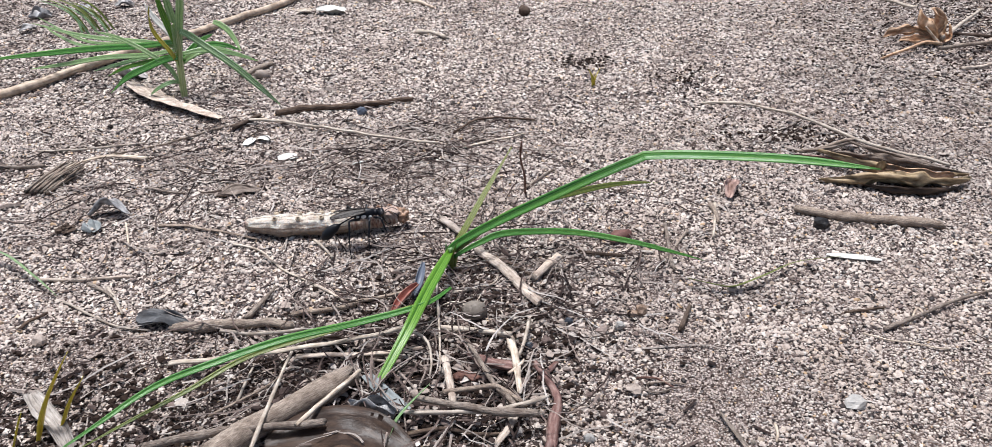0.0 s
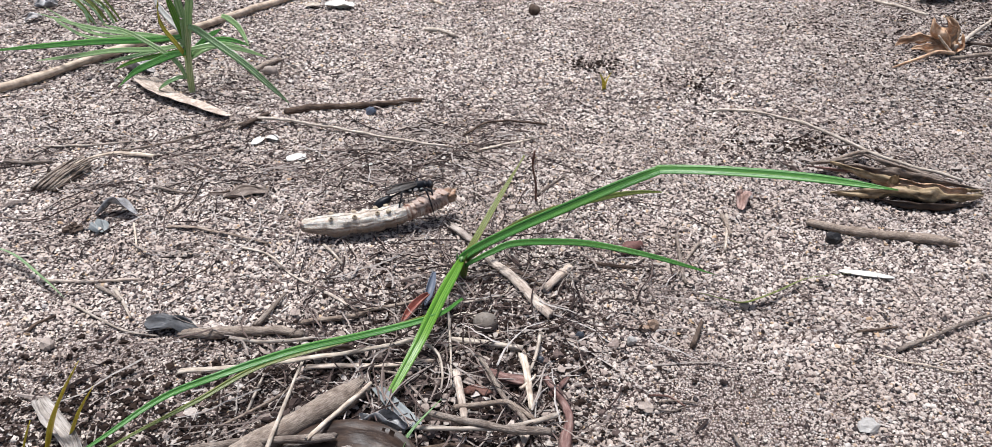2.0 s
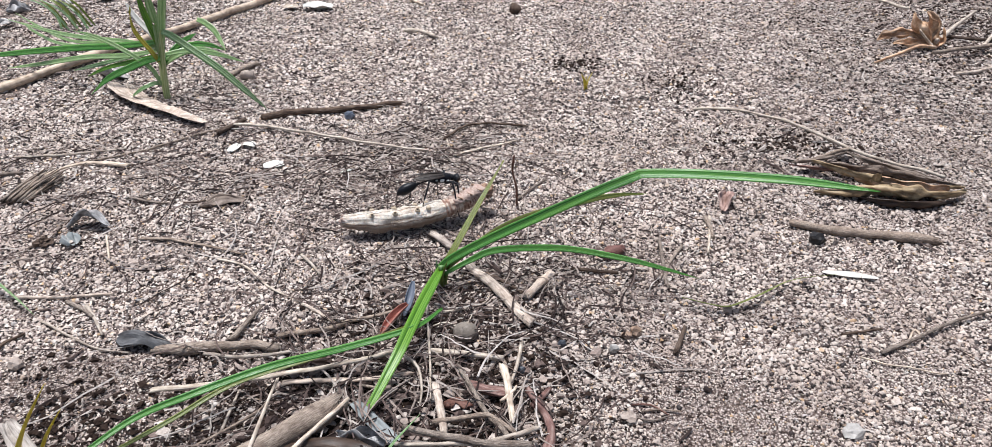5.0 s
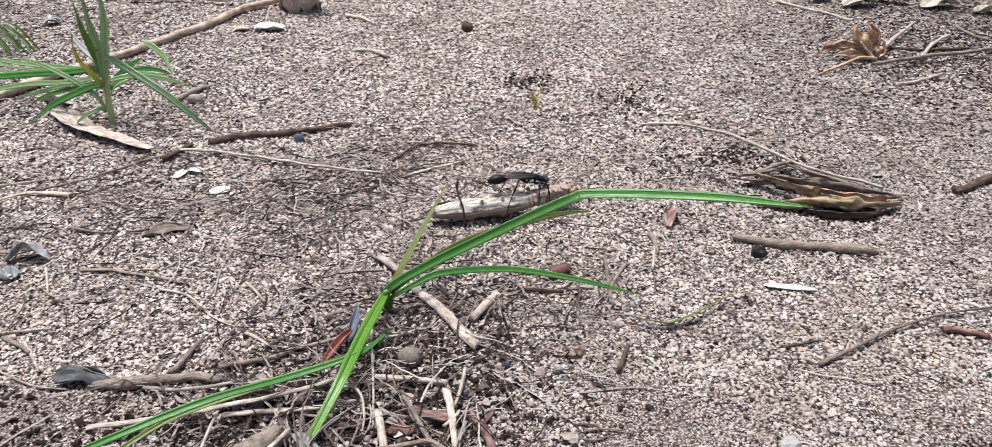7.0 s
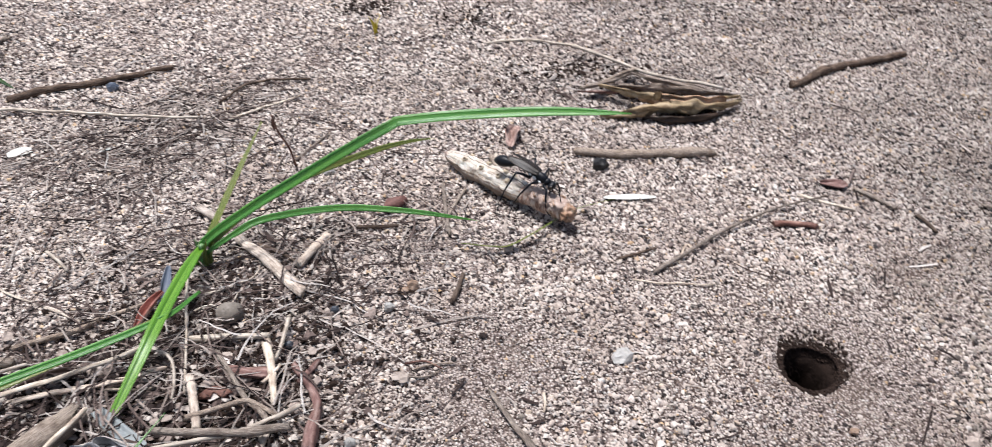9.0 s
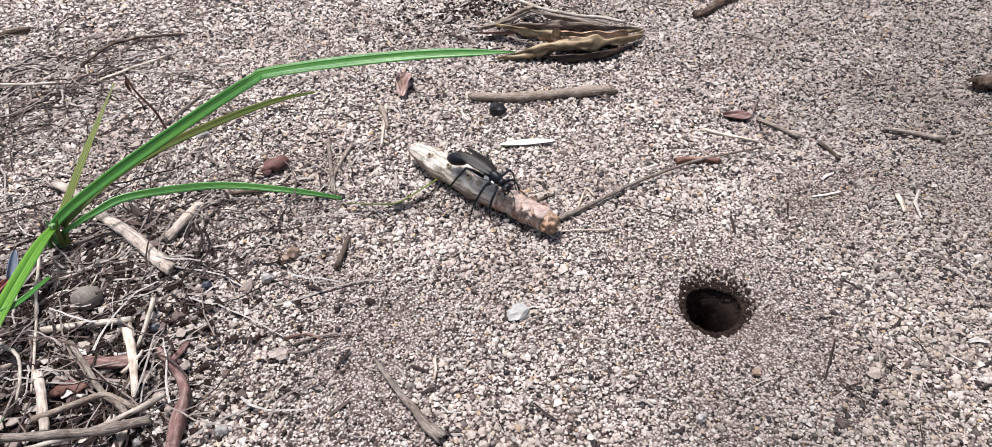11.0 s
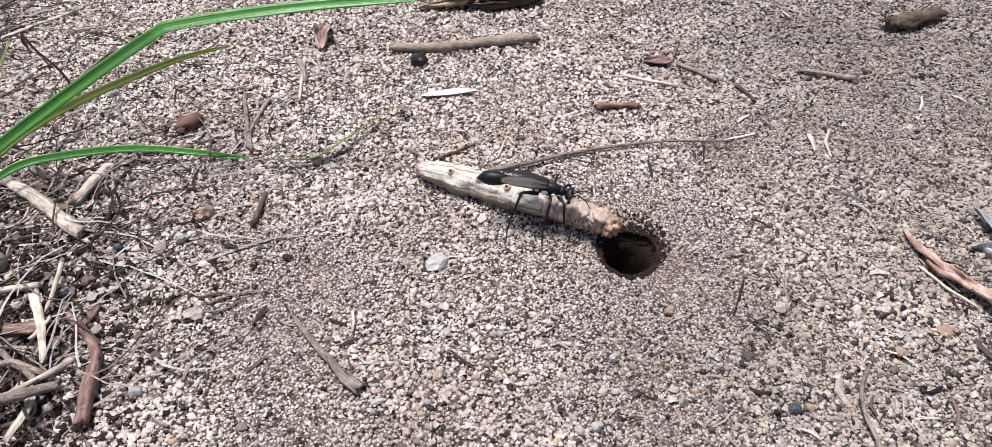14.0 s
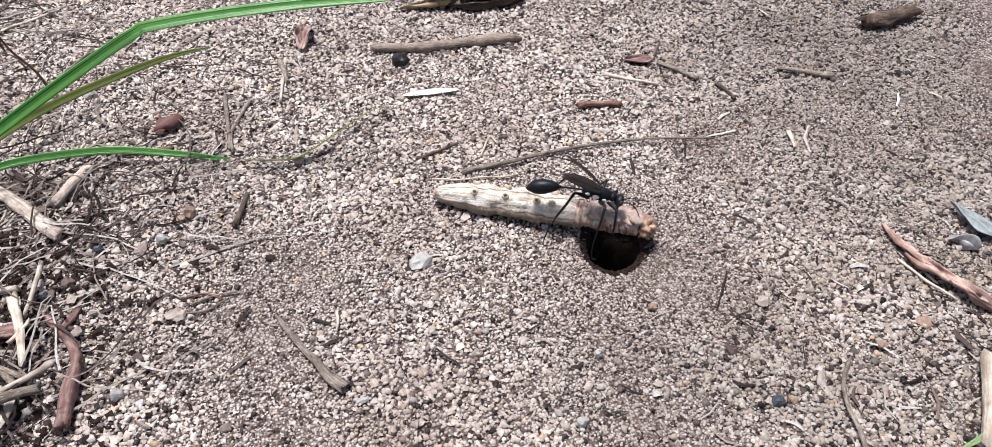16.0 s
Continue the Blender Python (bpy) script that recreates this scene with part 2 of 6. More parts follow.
RED_LEAF = fibrous("red_leaf", (0.24, 0.075, 0.06), (0.44, 0.19, 0.155), (0.56, 0.33, 0.28), 0.55, 6, 1.5, 0.6)
RUSSET = fibrous("russet_leaf", (0.07, 0.034, 0.028), (0.17, 0.085, 0.068), (0.32, 0.205, 0.165), 0.6, 6, 1.5, 0.6)
TAN_LEAF = fibrous("tan_dry_leaf", (0.28, 0.145, 0.08), (0.64, 0.43, 0.28), (0.82, 0.66, 0.51), 0.6, 5, 1.0, 0.6)
OLIVE_LEAF = fibrous("olive_dry_leaf", (0.12, 0.085, 0.05), (0.32, 0.245, 0.15), (0.52, 0.425, 0.30), 0.55, 5, 1.0, 0.6)
PINK_WOOD = fibrous("pinkish_wood", (0.36, 0.26, 0.22), (0.62, 0.50, 0.445), (0.75, 0.655, 0.60), 0.8, 5, 0.5, 0.6)
GREY_LEAF = fibrous("grey_dry_leaf", (0.10, 0.078, 0.064), (0.26, 0.212, 0.178), (0.43, 0.365, 0.315), 0.7, 9, 1.0, 1.0)
WEATHERED = fibrous("weathered_bark", (0.08, 0.065, 0.055), (0.42, 0.385, 0.35), (0.66, 0.63, 0.59), 0.85, 16, 0.7, 1.2)
DARK_SLATE = fibrous("dark_slate_leaf", (0.03, 0.031, 0.034), (0.07, 0.073, 0.08), (0.15, 0.155, 0.165), 0.65, 6, 1.0, 0.5, 0.25)
DARK_LEAF = fibrous("dark_leaf", (0.018, 0.011, 0.008), (0.042, 0.027, 0.02), (0.09, 0.06, 0.043), 0.4, 4, 1.0, 0.4, 0.25)
GREEN = grass_green("sedge_green", (0.012, 0.085, 0.014), (0.055, 0.235, 0.030), (0.17, 0.40, 0.10), (0.13, 0.30, 0.025))
FRESH = grass_green("fresh_sedge", (0.03, 0.12, 0.008), (0.10, 0.27, 0.018), (0.22, 0.43, 0.06), (0.15, 0.32, 0.02))
YELLOW_GREEN = grass_green("yellowing_sedge", (0.05, 0.095, 0.012), (0.13, 0.195, 0.03), (0.29, 0.31, 0.09), (0.24, 0.16, 0.045))
BLUE_GREEN = grass_green("shaded_sedge", (0.05, 0.13, 0.04), (0.16, 0.32, 0.11), (0.46, 0.58, 0.37), (0.20, 0.33, 0.09))
PALE_GREEN = grass_green("pale_sedge", (0.12, 0.26, 0.08), (0.27, 0.44, 0.17), (0.48, 0.60, 0.34), (0.32, 0.46, 0.15))
YELLOW_BLADE = grass_green("yellow_sedge", (0.22, 0.20, 0.01), (0.40, 0.36, 0.03), (0.52, 0.47, 0.08), (0.34, 0.18, 0.04))
CULM = grass_green("pale_culm", (0.26, 0.36, 0.12), (0.44, 0.52, 0.22), (0.62, 0.66, 0.38), (0.42, 0.48, 0.18))
SHOOT = grass_green("yellow_shoot", (0.34, 0.31, 0.02), (0.55, 0.47, 0.05), (0.66, 0.56, 0.12), (0.50, 0.30, 0.06))
PAPER_WHITE = speckled("bleached_leaf", (0.58, 0.58, 0.54), (0.70, 0.70, 0.67), (0.52, 0.50, 0.45), 700, 0.6, 0.3)
GREY_FLAKE = speckled("grey_flake", (0.13, 0.145, 0.15), (0.25, 0.275, 0.28), (0.19, 0.205, 0.205), 600, 0.5, 0.5)
BLUE_SHELL = speckled("dark_blue_shell", (0.02, 0.025, 0.04), (0.07, 0.085, 0.12), (0.12, 0.14, 0.18), 500, 0.3, 0.3, 0.5)
STONE_WHITE = speckled("white_quartz", (0.26, 0.245, 0.225), (0.38, 0.365, 0.345), (0.32, 0.30, 0.28), 1300, 0.5, 0.3)
STONE_GREY = speckled("grey_stone", (0.11, 0.092, 0.077), (0.23, 0.20, 0.17), (0.16, 0.135, 0.112), 1300, 0.8, 0.4)
STONE_ORANGE = speckled("orange_stone", (0.17, 0.105, 0.068), (0.28, 0.195, 0.14), (0.23, 0.16, 0.118), 1500, 0.6, 0.4)
STONE_BLUE = speckled("blue_black_stone", (0.025, 0.03, 0.04), (0.06, 0.07, 0.09), (0.04, 0.045, 0.055), 1500, 0.5, 0.4)
STONE_TAN = speckled("tan_stone", (0.24, 0.19, 0.16), (0.40, 0.335, 0.29), (0.32, 0.26, 0.22), 1300, 0.6, 0.4)
BLACK_SEED = speckled("black_seed", (0.006, 0.005, 0.005), (0.018, 0.016, 0.016), (0.01, 0.009, 0.009), 900, 0.45, 0.4)
WASP_BLACK = speckled("wasp_cuticle", (0.004, 0.0045, 0.006), (0.009, 0.01, 0.014), (0.006, 0.007, 0.010), 2500, 0.4, 0.25, 0.2)
WASP_WHITE = speckled("wasp_silver_hair", (0.75, 0.75, 0.72), (0.85, 0.85, 0.84), (0.8, 0.8, 0.78), 3000, 0.5, 0.2)
WASP_EYE = speckled("wasp_eye", (0.02, 0.014, 0.012), (0.035, 0.025, 0.02), (0.025, 0.018, 0.016), 4000, 0.2, 0.1, 0.6)
WASP_WING = fibrous("smoky_wing", (0.012, 0.009, 0.008), (0.025, 0.019, 0.016), (0.055, 0.043, 0.036), 0.4, 12, 0.7, 0.3, 0.3)
PROLEG = speckled("proleg_tan", (0.36, 0.28, 0.18), (0.56, 0.48, 0.37), (0.46, 0.37, 0.27), 2500, 0.5, 0.3)
PROLEG_PAD = speckled("proleg_pad_brown", (0.06, 0.035, 0.02), (0.13, 0.08, 0.045), (0.09, 0.055, 0.03), 2500, 0.5, 0.3)
HEAD_TAN = speckled("head_capsule", (0.14, 0.07, 0.042), (0.42, 0.30, 0.215), (0.29, 0.165, 0.10), 1100, 0.4, 0.4, 0.5)
PINK_SKIN = speckled("pink_skin", (0.25, 0.155, 0.125), (0.47, 0.385, 0.33), (0.37, 0.275, 0.23), 1300, 0.5, 0.5)

# soil brown, darkened further to carry the shade inside the burrow
SHADED_SOIL = speckled("shaded_soil", (0.011, 0.007, 0.006), (0.040, 0.026, 0.020), (0.022, 0.014, 0.011), 900, 0.95, 0.8, 0.1)

# ---- the lie of the ground ----
HOLE = (12.2, 12.18)


def lie(x, y):
    """Height of the sand in centimetres, without the burrow."""
    p = Vector((x, y, 0))
    far = min(1.0, max(0.0, (abs(x) - 60) / 200) + max(0.0, (y - 80) / 200))
    h = 0.16 * noise.noise(p * 0.16) + 0.07 * noise.noise(p * 0.5 + Vector((7, 3, 1))) + 0.05 * noise.noise(p * 1.7)
    d = math.hypot(x - HOLE[0], y - HOLE[1])
    return h * max(0.0, 1 - math.exp(-(d / 2.2) ** 2)) * (1 + 3 * far)


def mouth(a):
    """Half width of the burrow's crumbled mouth in the direction a."""
    return 0.65 + 0.06 * math.sin(2 * a + 0.6) + 0.025 * math.sin(3 * a + 2.0)


def in_mouth(x, y, grow=0.0):
    dx, dy = x - HOLE[0], (y - HOLE[1]) / 1.2
    return math.hypot(dx, dy) < mouth(math.atan2(dy, dx)) + grow


def funnel(depth):
    """How the burrow narrows with depth, as a share of its mouth."""
    return float(np.interp(depth, (0.0, 0.06, 0.15, 0.3, 0.6, 1.2, 3.4, 4.2), (1.12, 1.03, 0.97, 0.92, 0.88, 0.86, 0.82, 0.5)))


def burrow(x, y):
    """Depth of the crumbled funnel round the burrow's mouth."""
    dx, dy = x - HOLE[0], (y - HOLE[1]) / 1.25
    a = math.atan2(dy, dx)
    d = math.hypot(dx, dy) + 0.05 * math.sin(3 * a + 1) + 0.035 * math.sin(7 * a)
    return 0.34 * math.exp(-((d / (0.80 + 0.12 * math.cos(a - 0.7))) ** 2))


def ground_height(x, y):
    return lie(x, y) - burrow(x, y)


# ---- builders ----


def part(name, bm, mat, parent=None, label="", at=None, smooth=True):
    """Links a bmesh, drawn in centimetres, as one mesh object."""
    bm.normal_update()
    me = bpy.data.meshes.new(name)
    bmesh.ops.scale(bm, vec=(CM, CM, CM), verts=bm.verts)
    bm.to_mesh(me)
    bm.free()
    me.materials.append(mat)
    if smooth:
        me.shade_smooth()
    ob = new(name, me)
    if parent:
        ob.parent = parent
    if at is not None:
        ob.location = Vector(at) * CM
    if label:
        tagged(ob, label)
    return ob


def root(name, at, label, category, group=""):
    ob = new(name)
    ob.empty_display_size = 0.01
    ob.location = Vector(at) * CM
    return tagged(ob, label, category, group)


def spline(points, n):
    """n + 1 points of a smooth curve through the given ones."""
    p = [Vector(q) for q in points]
    p = [p[0] * 2 - p[1], *p, p[-1] * 2 - p[-2]]
    out = []
    for k in range(n + 1):
        u = k / n * (len(p) - 3)
        i = min(int(u), len(p) - 4)
        f = u - i
        a, b, c, d = p[i : i + 4]
        out.append(0.5 * (2 * b + (c - a) * f + (2 * a - 5 * b + 4 * c - d) * f * f + (3 * b - a - 3 * c + d) * f**3))
    return out


def frames_along(line):
    """Tangent, side and up vectors along a line, with the side level where it can be."""
    out = []
    for i, p in enumerate(line):
        t = (line[min(i + 1, len(line) - 1)] - line[max(i - 1, 0)]).normalized()
        side = t.cross(Vector((0, 0, 1)))
        if side.length < 0.05:
            side = out[-1][1] if out else Vector((1, 0, 0))
        side = (side - t * side.dot(t)).normalized()
        out.append((t, side, side.cross(t).normalized()))
    return out


def tube(points, radius, n=14, sides=8, rough=0.12, flat=1.0, seed=0, split=False):
    """A swept stem; radius is a function of 0..1; rough is the unevenness; flat squashes it; split frays the ends."""
    rnd = random.Random(seed)
    line = spline(points, n)
    fr = frames_along(line)
    bm = bmesh.new()
    uv = bm.loops.layers.uv.new("UVMap")
    rings, along = [], [0.0]
    for i in range(1, len(line)):
        along.append(along[-1] + (line[i] - line[i - 1]).length)
    off = Vector((rnd.uniform(0, 50), rnd.uniform(0, 50), rnd.uniform(0, 50)))
    for i, p in enumerate(line):
        r = max(radius(i / n), 0.004)
        ring = []
        for k in range(sides):
            a = 2 * math.pi * k / sides
            w = 1 + rough * 2.2 * noise.noise(off + Vector((math.cos(a) * 1.3, math.sin(a) * 1.3, along[i] * 1.6 / max(r, 0.05) * 0.25)))
            push = 0.0
            if split and i in (0, n):
                push = (rnd.random() - 0.4) * r * 1.8 * (1 if i else -1)
            ring.append(bm.verts.new(p + fr[i][1] * (math.cos(a) * r * w) + fr[i][2] * (math.sin(a) * r * w * flat) + fr[i][0] * push))
        rings.append(ring)
    around = 2 * math.pi * max(radius(0.5), 0.01)
    for i in range(n):
        for k in range(sides):
            f = bm.faces.new((rings[i][k], rings[i][(k + 1) % sides], rings[i + 1][(k + 1) % sides], rings[i + 1][k]))
            for loop, (u, v) in zip(f.loops, ((k, i), (k + 1, i), (k + 1, i + 1), (k, i + 1))):
                loop[uv].uv = (u / sides * around + off.x, along[v] + off.y)
    for ring, tip, way in ((rings[0], line[0], -1), (rings[-1], line[-1], 1)):
        c = bm.verts.new(tip + fr[0 if way < 0 else -1][0] * way * 0.15 * max(radius(0 if way < 0 else 1), 0.004))
        for k in range(sides):
            pair = (ring[(k + 1) % sides], ring[k], c) if way < 0 else (ring[k], ring[(k + 1) % sides], c)
            f = bm.faces.new(pair)
            for loop in f.loops:
                loop[uv].uv = (off.x + loop.vert.co.x * 3, off.y + loop.vert.co.y * 3)
    return bm


def strip(points, width, n=26, keel=0.25, thick=0.012, twist=0.0, wave=0.0, seed=0):
    """A blade or leaf strip: a shallow V in section, with thickness. width and twist (degrees) may be functions of 0..1."""
    rnd = random.Random(seed)
    line = spline(points, n)
    fr = frames_along(line)
    bm = bmesh.new()
    uv = bm.loops.layers.uv.new("UVMap")
    along, rows = 0.0, []
    ph = rnd.uniform(0, 9)
    for i, p in enumerate(line):
        if i:
            along += (p - line[i - 1]).length
        w = width(i / n) / 2
        tw = radians(twist(i / n) if callable(twist) else twist)
        side = fr[i][1] * math.cos(tw) + fr[i][2] * math.sin(tw)
        up = fr[i][2] * math.cos(tw) - fr[i][1] * math.sin(tw)
        top, low = [], []
        for k, u in enumerate((-1, -0.5, 0, 0.5, 1)):
            q = p + side * (w * u) + up * (w * keel * (abs(u) - 0.5) + wave * w * math.sin(along * 3.1 + ph + 2.2 * u) * abs(u))
            t = thick * (1.0 if abs(u) < 0.9 else 0.5)
            top.append(bm.verts.new(q + up * t / 2))
            low.append(bm.verts.new(q - up * t / 2))
        rows.append((top, low, along))
    for (ta, la, va), (tb, lb, vb) in zip(rows, rows[1:]):
        for k in range(4):
            for quad, us in (((ta[k], ta[k + 1], tb[k + 1], tb[k]), (k, k + 1, k + 1, k)), ((la[k + 1], la[k], lb[k], lb[k + 1]), (k + 1, k, k, k + 1))):
                f = bm.faces.new(quad)
                for loop, u, v in zip(f.loops, us, (va, va, vb, vb)):
                    loop[uv].uv = (u / 4 + ph, v)
        for quad in ((ta[0], tb[0], lb[0], la[0]), (ta[4], la[4], lb[4], tb[4])):
            f = bm.faces.new(quad)
            for loop in f.loops:
                loop[uv].uv = (ph, va)
    for top, low, v in (rows[0], rows[-1]):
        for k in range(4):
            bm.faces.new((top[k], low[k], low[k + 1], top[k + 1]) if v == 0 else (top[k], top[k + 1], low[k + 1], low[k]))
    return bm


def lump(size, seed=0, rough=0.25, detail=2, freq=1.3):
    """An uneven pebble or clod of the given half sizes."""
    rnd = random.Random(seed)
    off = Vector((rnd.uniform(0, 99), rnd.uniform(0, 99), rnd.uniform(0, 99)))
    bm = bmesh.new()
    bmesh.ops.create_icosphere(bm, subdivisions=detail, radius=1)
    for v in bm.verts:
        k = 1 + rough * noise.noise(v.co * freq + off) + rough * 0.4 * noise.noise(v.co * freq * 3 + off)
        v.co = Vector((v.co.x * size[0], v.co.y * size[1], v.co.z * size[2])) * k
    return bm


def on_ground(points, over=0.04):
    """Adds the lie of the sand, and of the grains upon it, to heights given above it."""
    return [(x, y, z + over + lie(x, y)) for x, y, z in points]


SEEDS = iter(range(1, 100000))


def stem(name, points, r0, r1, mat, label, category="twig", group="", rough=0.12, flat=1.0, knots=0, split=True, sides=9):
    """A twig, straw or root lying on the sand."""
    s = next(SEEDS)
    rnd = random.Random(s)
    pts = on_ground(spline(points, 4 * len(points)), 0.05)
    base = Vector(pts[0])
    length = sum((Vector(b) - Vector(a)).length for a, b in zip(pts, pts[1:]))
    bumps = [(rnd.uniform(0.1, 0.9), rnd.uniform(0.15, 0.4)) for _ in range(knots)]

    def radius(u):
        return (r0 + (r1 - r0) * u) * (1 + sum(h * math.exp(-(((u - c) * length / (2.2 * r0 + 0.01)) ** 2)) for c, h in bumps))

    n = max(8, min(40, int(length / 0.22)))
    bm = tube([Vector(p) - base for p in pts], radius, n, sides, rough, flat, s, split)
    return tagged(part(name, bm, mat, None, label, base), label, category, group)


def blade(name, points, width, mat, label="", parent=None, keel=0.3, twist=0.0, base=0.5, taper=1.4, wave=0.0, n=28, category="", group="", thick=0.012, tip=0.02):
    """A tapering blade. Points are in centimetres in the parent's space, or on the plan when it has no parent."""
    origin = Vector((0, 0, 0)) if parent else Vector(points[0])

    def wide(u):
        return width * max(tip, (base + (1 - base) * min(1, u / 0.25)) * (1 - max(0, (u - 0.3) / 0.7) ** taper))

    bm = strip([Vector(p) - origin for p in points], wide, n, keel, thick, twist, wave, next(SEEDS))
    ob = part(name, bm, mat, parent, label, None if parent else origin)
    return ob if parent else tagged(ob, label, category, group)


def pebble(name, x, y, size, mat, label, sink=0.4, turn=0.0, rough=0.5, category="pebble", group="", height=0.0, freq=1.7, detail=2):
    bm = lump(size, next(SEEDS), rough, detail, freq)
    ob = part(name, bm, mat, None, label, (x, y, lie(x, y) + 0.03 + height + size[2] * (1 - sink)), smooth=size[0] > 0.3)
    ob.rotation_euler = (0, 0, radians(turn))
    return tagged(ob, label, category, group)


def crumpled(points, width, n=20, m=10, curl=1.6, seed=0, wrinkle=0.12, thick=0.014, ends=0.25, turn=0.0):
    """A dry leaf lamina, curled round its long axis and wrinkled. curl is the half angle of the roll in radians."""
    rnd = random.Random(seed)
    off = Vector((rnd.uniform(0, 99), rnd.uniform(0, 99), 0))
    line = spline(points, n)
    fr = frames_along(line)
    bm = bmesh.new()
    uv = bm.loops.layers.uv.new("UVMap")
    rows, along = [], 0.0
    for i, p in enumerate(line):
        if i:
            along += (p - line[i - 1]).length
        u = i / n
        w = width / 2 * (ends + (1 - ends) * math.sin(math.pi * min(1, max(0, u))) ** 0.7) * (1 + 1.2 * wrinkle * noise.noise(off + Vector((3, along * 1.7, 9))))
        r = w / max(curl, 0.05)
        top, low = [], []
        for k in range(m + 1):
            s = 2 * k / m - 1
            a = s * curl + radians(turn)
            rr = r * (1 + wrinkle * 2 * noise.noise(off + Vector((s * 2.2, along * 1.1, 0)))) + wrinkle * w * noise.noise(off + Vector((s * 5, along * 2.6, 4)))
            a += wrinkle * 0.9 * noise.noise(off + Vector((along * 1.3, s, 20)))
            d = fr[i][1] * math.sin(a) - fr[i][2] * math.cos(a)
            q = p + d * rr + fr[i][2] * (r - 0.5 * r * (1 - math.cos(min(curl, math.pi))))
            top.append(bm.verts.new(q - d * thick / 2))
            low.append(bm.verts.new(q + d * thick / 2))
        rows.append((top, low, along))
    for (ta, la, va), (tb, lb, vb) in zip(rows, rows[1:]):
        for k in range(m):
            for quad, us in (((ta[k], ta[k + 1], tb[k + 1], tb[k]), (k, k + 1, k + 1, k)), ((la[k + 1], la[k], lb[k], lb[k + 1]), (k + 1, k, k, k + 1))):
                f = bm.faces.new(quad)
                for loop, a, v in zip(f.loops, us, (va, va, vb, vb)):
                    loop[uv].uv = (a / m * width + off.x, v + off.y)
        bm.faces.new((ta[0], tb[0], lb[0], la[0]))
        bm.faces.new((ta[m], la[m], lb[m], tb[m]))
    return bm


# ---- ground ----


def axis_cuts(lo, hi, fine_lo, fine_hi, step, fine):
    cuts = list(np.arange(lo, fine_lo, step)) + list(np.arange(fine_lo, fine_hi, fine)) + list(np.arange(fine_hi, hi + step / 2, step))
    reach, a, b = 1.0, cuts[0], cuts[-1]
    low, high = [], []
    while reach < 6000:
        low.append(a - reach)
        high.append(b + reach)
        reach *= 1.6
    return low[::-1] + cuts + high


def build_sheet():
    xs = axis_cuts(-36, 42, HOLE[0] - 1.4, HOLE[0] + 1.4, 0.42, 0.03)
    ys = axis_cuts(2, 56, HOLE[1] - 1.4, HOLE[1] + 1.4, 0.42, 0.03)
    verts = [(x * CM, y * CM, ground_height(x, y) * CM) for y in ys for x in xs]
    w = len(xs)
    faces = [(j * w + i, j * w + i + 1, (j + 1) * w + i + 1, (j + 1) * w + i) for j in range(len(ys) - 1) for i in range(w - 1)
             if not in_mouth((xs[i] + xs[i + 1]) / 2, (ys[j] + ys[j + 1]) / 2)]
    me = bpy.data.meshes.new("ground")
    me.from_pydata(verts, [], faces)
    me.materials.append(GROUND)
    me.shade_smooth()
    ob = new("ground", me)
    tagged(ob, "pinkish beige sandy soil with a round insect burrow", "ground", kind="structure")
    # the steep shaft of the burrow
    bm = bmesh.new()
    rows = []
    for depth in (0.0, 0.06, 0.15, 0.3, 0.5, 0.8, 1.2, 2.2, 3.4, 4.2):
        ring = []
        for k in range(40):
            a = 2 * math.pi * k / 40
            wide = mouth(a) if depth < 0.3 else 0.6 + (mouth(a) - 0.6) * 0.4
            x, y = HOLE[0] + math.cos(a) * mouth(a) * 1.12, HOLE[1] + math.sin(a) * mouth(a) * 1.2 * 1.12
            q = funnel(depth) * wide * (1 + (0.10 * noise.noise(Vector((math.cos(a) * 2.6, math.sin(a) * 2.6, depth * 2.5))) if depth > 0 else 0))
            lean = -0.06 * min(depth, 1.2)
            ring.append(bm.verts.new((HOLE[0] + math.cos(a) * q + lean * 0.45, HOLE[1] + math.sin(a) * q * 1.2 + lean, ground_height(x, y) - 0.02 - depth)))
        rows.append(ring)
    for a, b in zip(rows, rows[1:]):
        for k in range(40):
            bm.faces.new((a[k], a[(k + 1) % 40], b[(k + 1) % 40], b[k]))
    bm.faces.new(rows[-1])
    # the shade inside the shaft is put into the wall's near-black colour
    part("burrow_wall", bm, SHADED_SOIL, ob, "soil wall of the burrow, darkened for its shade")
    return ob


build_sheet()

# ---- the sedge in the middle ----
sedge = root("sedge", (-1.72, 18.46, lie(-1.72, 18.46)), "green sedge plant with long folded blades bending over sand", "grass plant")


def at_sedge(points):
    return [(x + 1.72, y - 18.46, z) for x, y, z in points]


blade("blade", at_sedge([(-1.9, 18.3, 0.25), (-1.62, 18.55, 0.8), (-0.4, 18.6, 1.6), (1.07, 18.6, 2.42), (2.6, 18.75, 3.15), (3.5, 18.83, 3.54), (3.8, 18.8, 3.64), (5.2, 18.45, 3.83), (7.3, 17.85, 4.02), (9.25, 17.27, 4.06)]), 0.27, GREEN, "long green blade folded halfway along", sedge, keel=0.45, twist=lambda u: -52 if u < 0.55 else -40, base=0.75, taper=14.0, n=60, tip=0.12)
blade("blade", at_sedge([(-1.8, 18.4, 0.5), (-1.4, 18.9, 1.0), (-0.7, 20.1, 1.85), (0.02, 21.3, 2.68)]), 0.2, YELLOW_GREEN, "short yellowing upright blade", sedge, keel=0.5, twist=-8, base=0.7, taper=2.6, tip=0.25)
